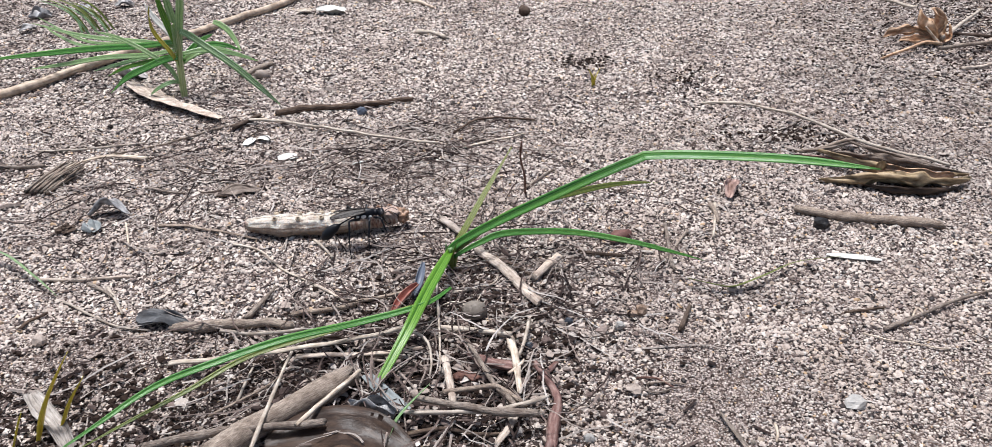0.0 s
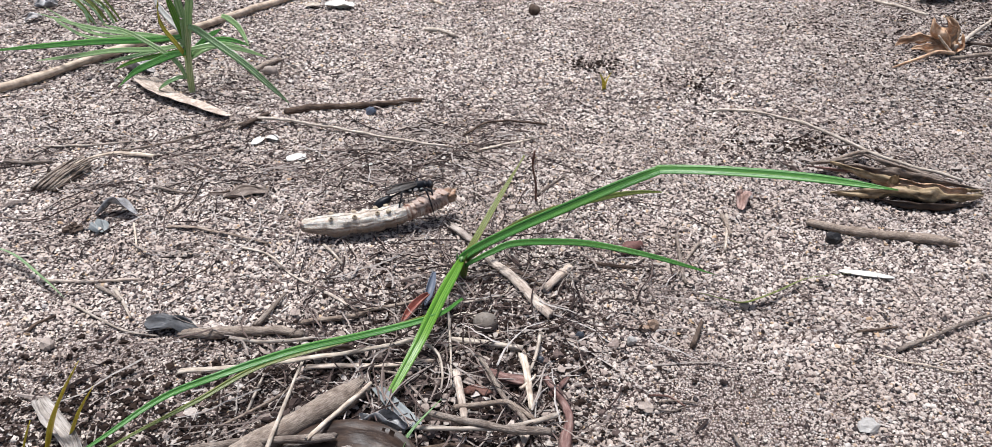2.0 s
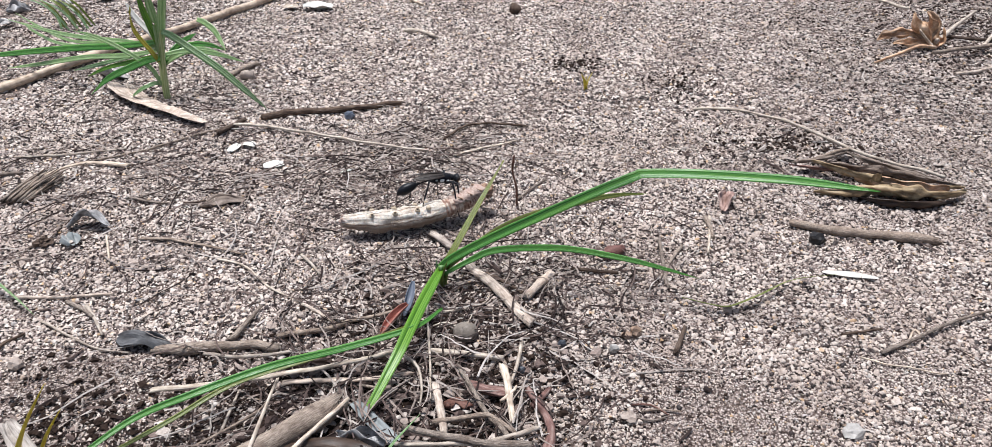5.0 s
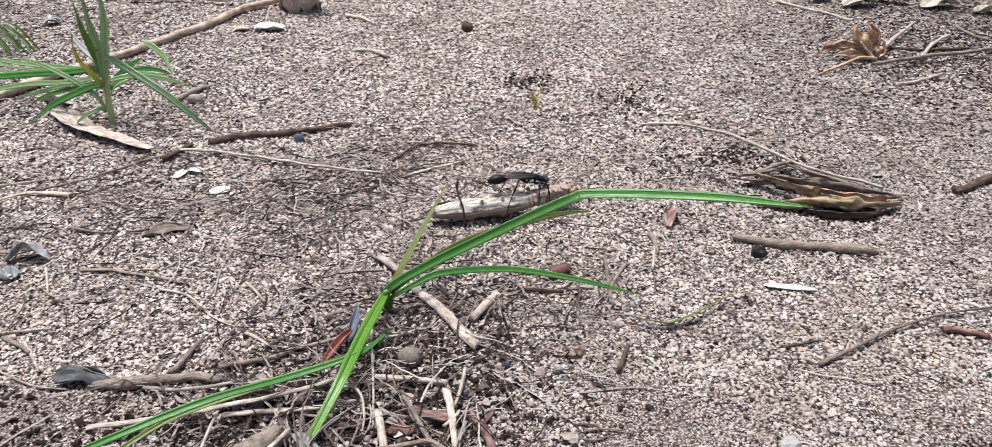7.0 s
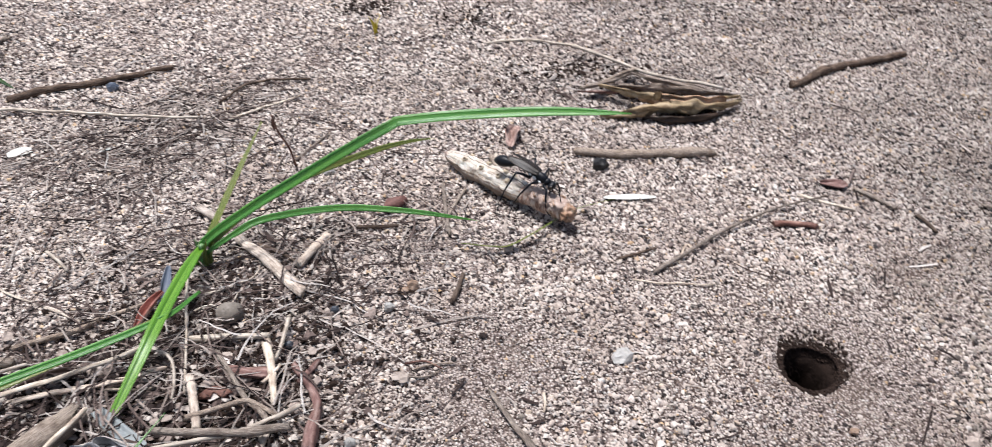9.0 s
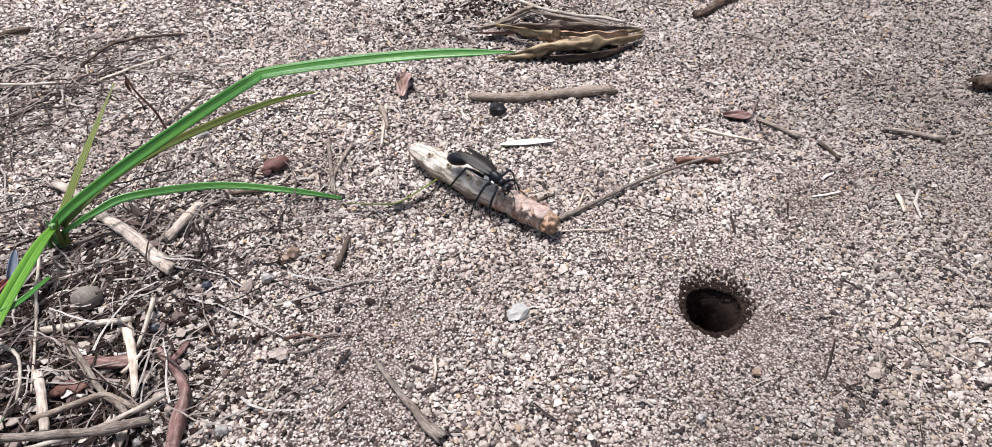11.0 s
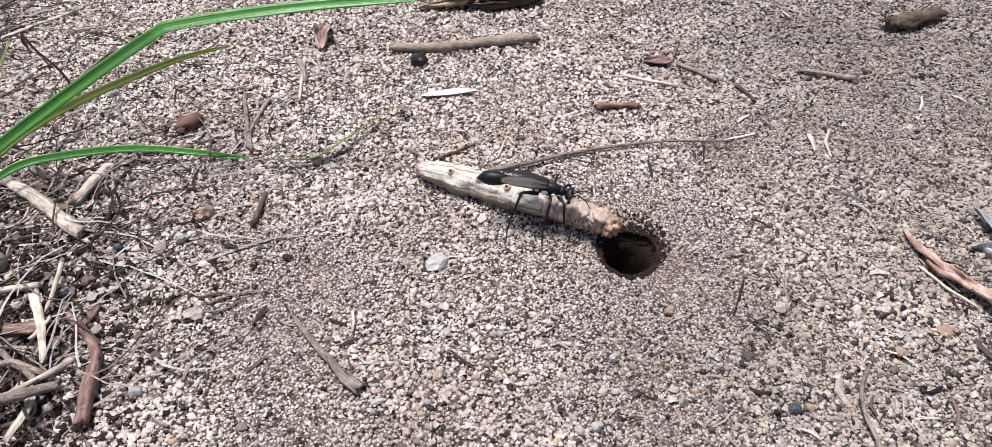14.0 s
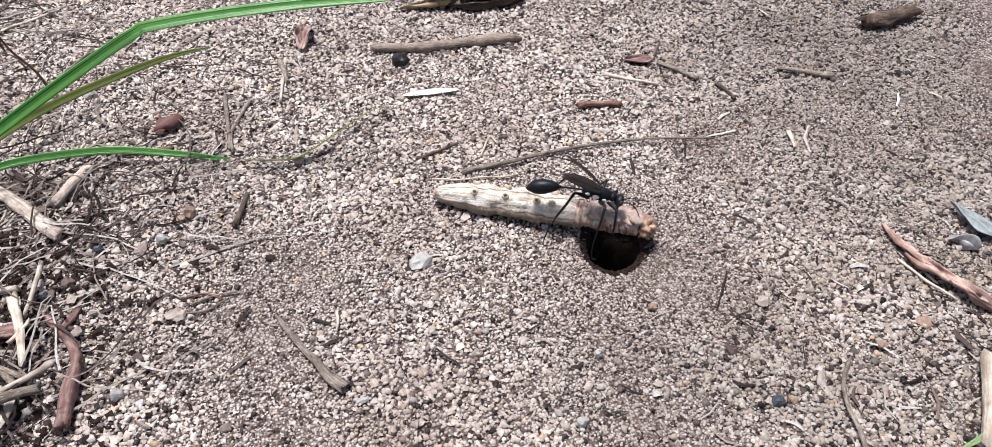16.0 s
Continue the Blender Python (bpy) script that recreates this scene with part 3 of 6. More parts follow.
blade("blade", at_sedge([(-1.6, 18.6, 0.6), (-0.4, 19.8, 0.95), (0.87, 21.28, 0.75), (2.83, 22.74, 0.5), (4.1, 23.5, 0.3), (5.22, 23.9, 0.1)]), 0.22, YELLOW_GREEN, "narrow olive blade lying low", sedge, keel=0.4, twist=-55, base=0.6, taper=2.5)
arching = blade("blade", at_sedge([(-1.65, 18.45, 0.5), (-0.9, 18.75, 0.8), (-0.11, 19.1, 0.93), (1.75, 19.5, 0.75), (3.4, 19.2, 0.66), (4.7, 18.89, 0.5), (5.7, 18.7, 0.3)]), 0.2, GREEN, "green arching blade with a withered tip", sedge, keel=0.4, twist=-52, base=0.5, taper=2.8, n=40)
blade("blade", at_sedge([(-1.72, 18.46, 0.7), (-1.82, 17.6, 0.92), (-2.09, 16.41, 0.95), (-2.31, 15.31, 0.95), (-2.54, 14.5, 0.8), (-3.02, 13.41, 0.35), (-3.25, 13.08, 0.1)]), 0.31, FRESH, "broad bright green blade bending down", sedge, keel=0.5, twist=12, base=0.6, taper=3.0, n=40, tip=0.05)
blade("blade", at_sedge([(-1.55, 16.6, 0.75), (-2.2, 15.6, 0.92), (-3.79, 14.71, 1.0), (-5.26, 13.84, 1.2), (-6.74, 12.92, 1.2), (-7.85, 12.36, 1.0), (-8.72, 11.41, 0.8), (-9.6, 10.4, 0.6)]), 0.18, GREEN, "long green blade trailing over the litter", sedge, keel=0.4, twist=35, base=0.4, taper=3.0, n=48)
blade("blade", at_sedge([(-2.4, 15.9, 0.7), (-4.13, 14.71, 0.85), (-6.06, 13.72, 0.8), (-7.25, 12.74, 0.6), (-8.34, 11.84, 0.45), (-9.4, 10.9, 0.3)]), 0.13, YELLOW_GREEN, "narrow olive blade under the trailing one", sedge, keel=0.4, twist=35, base=0.6, taper=2.5, n=36)
for k, (dx, dy, hi, mat) in enumerate(((0.1, -0.1, 1.05, YELLOW_GREEN), (-0.12, 0.05, 0.95, BLUE_GREEN), (-0.2, -0.12, 0.75, YELLOW_GREEN), (0.16, 0.1, 0.7, YELLOW_GREEN))):
    blade("sheath", [(dx * 0.4, dy * 0.4, -0.1), (dx * 0.7, dy * 0.7, hi * 0.5), (dx * 1.5 + 0.05, dy * 1.5, hi)], 0.15, mat, "", sedge, keel=0.8, twist=40 * k, base=0.9, taper=2.2, n=12)
part("culm", tube([(-0.05, 0.0, -0.3), (0.0, 0.0, 0.4), (0.02, -0.1, 0.85)], lambda u: 0.11 - 0.03 * u, 10, 10, 0.1, 0.7, 3), BLUE_GREEN, sedge)

# the withered end of the arching blade, curling away over the sand
blade("withered_blade_tip", on_ground([(5.0, 17.75, 0.3), (5.8, 17.55, 0.2), (6.31, 17.55, 0.2), (7.22, 17.98, 0.26), (8.45, 18.87, 0.2), (9.9, 19.2, 0.16)]), 0.16, YELLOW_GREEN, "thin withered curling grass tip on sand", keel=0.3, twist=30, base=0.4, taper=1.6, category="grass")

stalk = stem("dry_stalk", [(0.5, 23.2, -0.1), (0.46, 22.7, 0.9), (0.3, 22.0, 1.9), (0.32, 21.3, 2.75)], 0.042, 0.026, RUSSET, "thin upright dead brown grass stalk", "grass stalk", split=False)
part("withered_spike", tube([(-0.2, -1.75, 2.3), (-0.2, -1.9, 2.6), (-0.16, -1.95, 2.9)], lambda u: 0.02 + 0.02 * math.sin(math.pi * u), 8, 7, 0.4, 0.6, 9), RUSSET, stalk, "small shrivelled brown spike")

# ---- the sedge at the back ----
back_sedge = root("sedge", (-14.70, 31.99, lie(-14.7, 31.99)), "green sedge clump beside a long reed stalk", "grass plant")


def at_back(points):
    return [(x + 14.70, y - 31.99, z) for x, y, z in points]


part("culm", tube(at_back([(-14.69, 32.0, -0.3), (-14.6, 32.05, 1.28), (-14.5, 32.15, 2.3), (-14.45, 32.2, 3.0)]), lambda u: 0.27 - 0.12 * u, 20, 12, 0.12, 0.6, 4), CULM, back_sedge, "pale yellow green pressed stem")
for pts, w, mat, tw, label in (
    ([(-14.55, 32.1, 1.9), (-14.5, 32.15, 3.2), (-14.62, 32.2, 4.4), (-14.7, 32.3, 6.4)], 0.52, PALE_GREEN, 75, "broad upright blade"),
    ([(-14.5, 32.1, 2.0), (-14.25, 32.15, 3.3), (-14.0, 32.2, 4.5), (-13.9, 32.3, 6.2)], 0.5, PALE_GREEN, 60, "broad upright blade"),
    ([(-14.57, 31.95, 1.38), (-14.58, 32.1, 2.42), (-14.83, 32.2, 3.36), (-15.02, 32.3, 4.15), (-15.2, 32.5, 5.2)], 0.46, FRESH, 70, ""),
    ([(-14.62, 31.9, 1.68), (-14.83, 31.9, 2.15), (-15.5, 32.3, 2.8), (-15.67, 32.5, 3.39), (-15.61, 32.6, 3.9)], 0.3, YELLOW_BLADE, 65, "yellow blade with a browned tip"),
    ([(-14.58, 32.3, 2.38), (-15.0, 32.5, 2.83), (-15.68, 33.0, 3.24), (-16.19, 33.4, 3.79)], 0.42, PAPER_WHITE, 60, "bleached white blade"),
    ([(-14.6, 32.3, 2.43), (-16.6, 33.0, 1.98), (-19.0, 33.5, 1.67), (-21.54, 33.8, 1.33), (-24.5, 33.4, 1.1)], 0.44, GREEN, 55, ""),
    ([(-14.65, 32.4, 2.34), (-17.34, 34.0, 1.75), (-19.87, 35.0, 1.48), (-22.23, 37.0, 1.36), (-24.63, 39.0, 1.5)], 0.2, PALE_GREEN, 55, ""),
    ([(-14.67, 32.4, 2.23), (-17.6, 33.6, 1.7), (-20.39, 35.0, 1.34), (-22.34, 36.5, 1.36), (-23.46, 37.5, 1.46)], 0.22, PALE_GREEN, 55, ""),
    ([(-14.7, 31.85, 0.69), (-15.01, 31.9, 1.38), (-15.82, 32.0, 2.0), (-17.26, 32.6, 2.46), (-18.64, 33.2, 2.58)], 0.3, PALE_GREEN, 60, ""),
    ([(-14.54, 31.9, 1.85), (-15.16, 31.9, 1.72), (-15.81, 31.7, 1.49), (-16.65, 31.3, 1.14), (-17.73, 31.6, 0.3)], 0.46, GREEN, 55, ""),
    ([(-14.68, 32.4, 2.06), (-16.75, 32.8, 1.44), (-18.07, 33.0, 1.05), (-19.35, 33.6, 0.59)], 0.28, BLUE_GREEN, 55, ""),
    ([(-14.26, 32.0, 2.98), (-13.9, 31.9, 2.88), (-13.23, 31.7, 2.5), (-11.83, 31.0, 1.85), (-10.72, 30.6, 1.03), (-9.85, 30.6, 0.11)], 0.44, BLUE_GREEN, -60, "long blade bending down to a withered tip"),
    ([(-14.56, 32.3, 1.54), (-14.27, 32.8, 1.94), (-14.01, 33.5, 2.11), (-13.85, 34.5, 2.08)], 0.34, GREEN, -60, ""),
    ([(-14.57, 32.3, 1.48), (-14.09, 32.6, 1.78), (-13.67, 33.0, 1.83), (-13.17, 33.6, 1.61), (-12.72, 34.4, 1.14)], 0.5, PALE_GREEN, -55, ""),
    ([(-14.54, 32.3, 1.59), (-14.16, 33.0, 1.87), (-13.69, 33.8, 1.82), (-13.34, 34.6, 1.5), (-12.95, 35.2, 1.07)], 0.4, GREEN, -55, ""),
    ([(-15.31, 38.5, 1.46), (-14.88, 38.3, 1.37), (-14.38, 38.0, 1.12), (-13.95, 37.5, 0.81), (-13.32, 36.3, 0.65)], 0.44, PALE_GREEN, -55, ""),
    ([(-14.6, 32.2, 2.2), (-16.4, 33.2, 2.1), (-18.6, 34.2, 1.9), (-21.0, 35.6, 1.7), (-23.8, 37.0, 1.8)], 0.3, PALE_GREEN, 55, ""),
    ([(-14.6, 32.2, 2.1), (-16.2, 32.6, 1.7), (-18.4, 33.1, 1.4), (-20.6, 33.6, 0.9), (-22.6, 34.0, 0.5)], 0.34, PALE_GREEN, 55, ""),
    ([(-14.62, 32.2, 1.9), (-15.9, 32.5, 1.5), (-17.3, 32.7, 1.1), (-18.4, 32.9, 0.6)], 0.3, FRESH, 55, ""),
    ([(-14.5, 32.2, 1.9), (-13.6, 32.6, 1.95), (-12.6, 33.2, 1.6), (-11.7, 33.9, 1.0)], 0.34, PALE_GREEN, -55, ""),
    ([(-14.72, 31.9, 0.67), (-14.92, 31.7, 0.8), (-15.29, 31.4, 0.71), (-15.71, 31.4, 0.44), (-16.17, 31.7, 0.04)], 0.26, BLUE_GREEN, 50, ""),
):
    blade("blade", at_back(pts), w * 0.68, mat, label, back_sedge, keel=0.3, twist=tw, base=0.7, taper=4.5, n=30, tip=0.1)
for k in range(12):
    a = 2.0 + 0.13 * k
    x0, y0 = -23.2 + 0.5 * (k % 4), 40.2 + 0.4 * (k % 3)
    blade("small_blade", at_back([(x0, y0, 0.0), (x0 + math.cos(a) * 0.9, y0 + math.sin(a) * 0.6, 0.7 + 0.08 * k), (x0 + math.cos(a) * 2.4, y0 + math.sin(a) * 1.4, 1.2 + 0.1 * k)]), 0.13, YELLOW_GREEN if k % 3 else BLUE_GREEN, "", back_sedge, keel=0.3, twist=40, taper=2, n=10)

# ---- grass at the edges ----
for name, pts, w, mat, label in (
    ("grass_shoot", [(-10.31, 11.63, -0.1), (-9.95, 11.7, 0.8), (-9.6, 11.85, 1.5), (-9.15, 12.0, 2.25)], 0.18, SHOOT, "yellow green upright grass shoot"),
    ("grass_shoot", [(-9.9, 11.75, -0.1), (-9.5, 11.9, 0.8), (-9.04, 12.03, 1.55)], 0.15, SHOOT, "small green upright grass shoot"),
    ("grass_shoot", [(-10.7, 11.3, -0.1), (-10.5, 11.5, 0.5), (-10.35, 11.6, 0.9)], 0.12, SHOOT, "small yellow green grass shoot"),
    ("fallen_grass", [(-2.65, 11.40, 0.15), (-2.35, 11.9, 0.6), (-1.75, 12.74, 0.85)], 0.16, BLUE_GREEN, "thin green blade in the litter heap"),
    ("fallen_grass", [(-17.5, 19.0, 0.5), (-15.2, 18.6, 0.45), (-13.6, 17.6, 0.3), (-12.6, 16.9, 0.1)], 0.15, BLUE_GREEN, "thin pale green blade bending to the sand"),
    ("fallen_grass", [(17.3, 5.2, 0.1), (16.4, 5.35, 0.25), (15.0, 5.3, 0.1)], 0.18, PALE_GREEN, "pale green blade lying on sand"),
):
    blade(name, on_ground(pts), w, mat, label, category="grass", keel=0.35, twist=35, base=0.6, taper=2.2, n=18, group="stray grass blades")
sprout = root("sprout", (3.70, 33.10, lie(3.7, 33.1)), "tiny yellow green seedling in sand", "seedling")
for k, (a, hgt) in enumerate(((0.3, 1.25), (2.8, 1.15), (1.5, 0.9), (4.4, 0.6))):
    blade("leaf", [(0, 0, -0.1), (0.08 * math.cos(a), 0.08 * math.sin(a), hgt * 0.35), (0.27 * math.cos(a), 0.2 * math.sin(a), hgt * 0.68)], 0.17, SHOOT, "", sprout, keel=0.4, twist=50 * k, n=8)

# ---- rotten wood ----
rotten = root("rotten_wood", (-16.1, 23.6, lie(-16.1, 23.6)), "frayed dark stub of rotten wood on litter", "wood")
rot = random.Random(12)
for k in range(26):
    dx, dz, fan = rot.gauss(0, 0.22), rot.uniform(0.05, 0.42), rot.uniform(-0.5, 0.5)
    reach = rot.uniform(0.55, 1.1)
    part("splinter", tube([(dx - 0.35, -0.75 + rot.uniform(-0.15, 0.15), dz * 0.4), (dx + 0.1 * fan, 0.05, dz), (dx + 0.35 + fan * 0.6, reach, dz * 1.2 + 0.1 * rot.random())], lambda u: 0.055 - 0.03 * u, 8, 6, 0.4, 0.7, 300 + k, True), GREY_WOOD if k % 3 else BARK, rotten)

# ---- dry leaves ----
folded = root("dry_leaf", (13.2, 24.4, lie(13.2, 24.4)), "curled olive brown dry leaf lying on sand", "dry leaf")


def at_folded(points):
    return [(x - 13.2, y - 24.4, z) for x, y, z in points]


for pts, w, mat, curl, turn, label in (
    ([(12.84, 26.68, 0.5), (13.48, 25.7, 0.6), (14.22, 25.06, 0.62), (15.13, 24.54, 0.52), (16.15, 24.41, 0.35)], 0.5, GREY_LEAF, 1.9, 15, "grey brown rolled edge of the leaf"),
    ([(11.9, 26.0, 0.35), (12.6, 25.5, 0.42), (13.4, 25.15, 0.45), (14.3, 24.9, 0.42), (15.4, 24.6, 0.4)], 0.75, GREY_LEAF, 1.2, 50, ""),
    ([(11.3, 26.0, 0.5), (11.93, 25.21, 0.58), (12.58, 24.68, 0.58), (13.46, 24.46, 0.55), (14.62, 24.15, 0.48), (16.1, 24.3, 0.4)], 0.55, OLIVE_LEAF, 1.7, 30, ""),
    ([(10.6, 26.0, 0.4), (11.41, 25.98, 0.52), (12.38, 26.39, 0.5), (13.23, 27.01, 0.4)], 0.34, GREY_LEAF, 1.8, 20, ""),
    ([(10.55, 26.0, 0.3), (11.38, 25.7, 0.34), (12.2, 25.45, 0.36), (12.9, 25.1, 0.4)], 0.3, RED_ROOT, 1.6, 30, "reddish shrivelled tip"),
    ([(12.5, 24.9, 0.4), (13.4, 24.55, 0.42), (14.4, 24.2, 0.42), (15.5, 24.25, 0.36)], 0.9, TAN_LEAF, 0.9, 45, "orange brown inner face"),
    ([(10.9, 24.3, 0.12), (11.72, 24.1, 0.2), (12.45, 24.05, 0.3), (13.2, 23.88, 0.42), (14.09, 23.7, 0.44), (14.95, 23.6, 0.4), (16.05, 24.1, 0.34)], 0.78, OLIVE_LEAF, 1.5, 62, ""),
    ([(13.0, 24.0, 0.72), (13.73, 23.75, 0.64), (14.44, 23.58, 0.5), (15.58, 23.8, 0.32)], 0.36, TAN_LEAF, 2.0, 30, ""),
    # dark strip added for the shadow between leaf and sand
    ([(12.3, 23.9, 0.16), (13.2, 23.5, 0.2), (14.3, 23.35, 0.22), (15.4, 23.6, 0.2)], 0.5, DARK_LEAF, 1.3, 40, "dark lamina standing in for shadow under the leaf"),
):
    part("lamina", crumpled(at_folded(pts), w, 40, 12, curl, next(SEEDS), 0.4, ends=0.22, turn=turn), mat, folded, label)
part("flap", crumpled(at_folded([(12.98, 24.3, 0.4), (12.94, 24.2, 0.72), (12.88, 24.05, 1.0)]), 0.42, 16, 8, 0.8, 34, 0.3, ends=0.3), OLIVE_LEAF, folded, "upturned yellowish flap of the leaf")

star = root("dry_leaf", (21.3, 39.8, lie(21.3, 39.8)), "crumpled orange tan dry leaf standing on sand", "dry leaf")
for pts, w, curl, turn in (
    ([(1.0, -0.3, 0.05), (0.2, -0.1, 0.75), (-0.8, 0.0, 0.85), (-1.6, 0.0, 0.7), (-2.35, 0.0, 0.5)], 0.62, 1.0, 55),
    ([(1.1, -0.2, 0.1), (0.5, 0.0, 1.1), (-0.1, 0.1, 1.7), (-0.35, 0.2, 2.3)], 0.8, 1.1, -20),
    ([(1.1, -0.2, 0.1), (1.15, 0.0, 0.9), (1.0, 0.1, 1.7), (0.4, 0.2, 2.35)], 0.9, 1.2, 15),
    ([(1.0, -0.1, 0.2), (0.7, 0.3, 0.9), (0.5, 0.5, 1.6)], 1.1, 0.8, 10),
    ([(1.1, -0.2, 0.15), (0.3, -0.3, 0.5), (-0.5, -0.3, 0.5), (-1.4, -0.2, 0.35)], 0.6, 1.5, 40),
    ([(1.2, -0.3, 0.1), (1.7, -0.2, 0.7), (1.6, 0.0, 1.4)], 0.5, 1.5, -10),
):
    part("lamina", crumpled([(x * 0.82, y, z * 0.8) for x, y, z in pts], w * 0.9, 24, 12, curl, next(SEEDS), 0.6, ends=0.1, turn=turn), TAN_LEAF, star)
part("stalk", tube([(1.0, -0.4, 0.2), (-0.2, -1.0, 0.45), (-1.6, -1.8, 0.3), (-3.0, -2.6, 0.15)], lambda u: 0.1 - 0.04 * u, 16, 7, 0.2, 1, 45), TAN_LEAF, star)
part("midrib", tube([(1.0, -0.4, 0.1), (0.4, -0.5, 0.6), (-0.1, -0.4, 1.1)], lambda u: 0.08 - 0.03 * u, 12, 7, 0.2, 1, 46), STRAW, star)


def leaf(name, points, width, mat, label, curl=1.3, seed=0, ends=0.25, turn=0.0, wrinkle=0.18, category="dry leaf", m=10):
    pts = on_ground(points)
    o = Vector(pts[0])
    ob = part(name, crumpled([Vector(p) - o for p in pts], width, 20, m, curl, seed, wrinkle, ends=ends, turn=turn), mat, None, label, o)
    return tagged(ob, label, category)


leaf("dry_leaf", [(18.35, 10.5, 0.06), (18.22, 9.8, 0.12), (18.1, 9.25, 0.18), (18.05, 8.9, 0.15)], 0.36, PINK_LEAF, "narrow pinkish brown leaf point on sand", 0.9, 51, 0.15, turn=25, wrinkle=0.3)
leaf("dry_leaf", [(18.05, 9.45, 0.12), (18.15, 8.9, 0.2), (18.3, 8.35, 0.2), (18.5, 7.7, 0.16), (18.65, 7.3, 0.12)], 0.56, PINK_LEAF, "crumpled pinkish tan dry leaf on sand", 1.2, 511, 0.4, turn=20, wrinkle=0.5)
stem("leaf_stalk", [(17.75, 9.4, 0.05), (17.8, 8.7, 0.08), (18.0, 8.0, 0.08)], 0.03, 0.03, STRAW, "pale stalk beside a rolled leaf", "leaf stalk")
leaf("bleached_leaf", [(20.25, 10.4, 0.2), (20.28, 9.9, 0.24), (20.35, 9.3, 0.22), (20.4, 8.9, 0.16)], 0.4, GREY_FLAKE, "pale blue grey flat leaf piece", 0.35, 52, 0.12, turn=15)
leaf("silvery_flake", [(19.3, 9.5, 0.12), (19.45, 9.2, 0.2), (19.6, 8.95, 0.14)], 0.3, SLATE, "crumpled silvery flake beside a pink leaf", 0.6, 521, 0.4, wrinkle=0.7, category="flake")
leaf("bleached_leaf", [(9.55, 19.5, 0.06), (10.3, 19.28, 0.09), (11.05, 19.13, 0.08)], 0.28, PAPER_WHITE, "small white bleached leaf on sand", 0.6, 53, 0.2, wrinkle=0.08)
leaf("dark_leaf", [(-5.2, 11.4, 0.3), (-4.2, 11.55, 0.55), (-3.1, 11.4, 0.62), (-1.9, 11.0, 0.35)], 2.2, DARK_LEAF, "glossy dark brown curved dead leaf in the heap", 0.9, 54, 0.2, turn=15, wrinkle=0.06, category="dead leaf")
leaf("grey_strip", [(-3.4, 13.6, 0.3), (-2.9, 13.0, 0.34), (-2.25, 12.35, 0.36)], 0.34, GREY_FLAKE, "flat pale grey strip of leaf in the heap", 0.3, 55, 0.7, wrinkle=0.06, category="dead leaf")
leaf("silvery_flake", [(-3.55, 12.5, 0.3), (-3.0, 12.45, 0.4), (-2.5, 12.3, 0.3)], 0.55, SLATE, "crumpled dark bluish flake in the heap", 0.7, 56, 0.5, wrinkle=0.9, category="flake")
leaf("grey_leaf", [(-13.75, 21.15, 0.1), (-13.4, 21.5, 0.38), (-12.9, 21.55, 0.42), (-12.4, 21.2, 0.15)], 0.62, SLATE, "curled silver grey dead leaf on sand", 1.0, 57, 0.3, turn=35, wrinkle=0.25, category="dead leaf")
leaf("grey_leaf", [(-13.6, 20.75, 0.08), (-13.3, 20.5, 0.14), (-13.1, 20.2, 0.08)], 0.5, GREY_FLAKE, "flat pale grey leaf bit on sand", 0.4, 571, 0.4, wrinkle=0.3, category="dead leaf")
leaf("grey_leaf", [(-10.1, 22.7, 0.05), (-9.4, 23.0, 0.1), (-8.7, 23.1, 0.05)], 0.6, GREY_LEAF, "flat skeletal grey leaf on sand", 0.3, 58, 0.4, wrinkle=0.15, category="dead leaf")
leaf("feather_leaf", [(-9.9, 15.9, 0.1), (-9.2, 15.75, 0.18), (-8.3, 15.5, 0.15)], 0.5, DARK_SLATE, "flat dark slate leaf under a stick", 0.5, 59, 0.3, wrinkle=0.3, category="dead leaf")
leaf("red_leaf", [(-3.15, 16.3, 0.08), (-2.85, 16.7, 0.3), (-2.5, 17.0, 0.5)], 0.46, RED_LEAF, "rolled pinkish red dead leaf at the sedge foot", 2.2, 60, 0.35, category="dead leaf")
leaf("blue_husk", [(-2.65, 16.8, 0.1), (-2.5, 17.2, 0.4), (-2.42, 17.75, 0.7)], 0.36, BLUE_SHELL, "blue black glossy husk at the sedge foot", 1.6, 61, 0.3, wrinkle=0.1, category="husk")
leaf("pale_bark", [(-11.05, 12.85, 0.25), (-10.6, 12.4, 0.35), (-9.88, 11.8, 0.34), (-9.3, 11.2, 0.25)], 0.42, WEATHERED, "pale weathered strip of bark", 0.7, 62, 0.7, wrinkle=0.15, category="bark")
leaf("dark_husk", [(-5.4, 14.6, 0.2), (-4.6, 14.75, 0.3), (-3.9, 14.9, 0.2)], 0.45, DARK_LEAF, "black shrivelled leaf under the blades", 1.5, 63, 0.3, category="dead leaf")
leaf("pale_flake", [(-11.6, 45.0, 0.2), (-10.8, 45.2, 0.26), (-9.95, 45.1, 0.2)], 0.9, PAPER_WHITE, "flat pale flake on far sand", 0.4, 65, 0.4, category="flake")
leaf("pale_flake", [(-12.7, 44.8, 0.2), (-12.3, 45.1, 0.26), (-11.95, 45.0, 0.2)], 0.7, STRAW, "flat tan flake on far sand", 0.4, 66, 0.4, category="flake")
leaf("red_flake", [(16.2, 18.9, 0.05), (16.6, 18.7, 0.12), (17.0, 18.75, 0.05)], 0.45, RED_ROOT, "dark red flake of leaf on sand", 0.8, 67, 0.3, category="leaf flake")
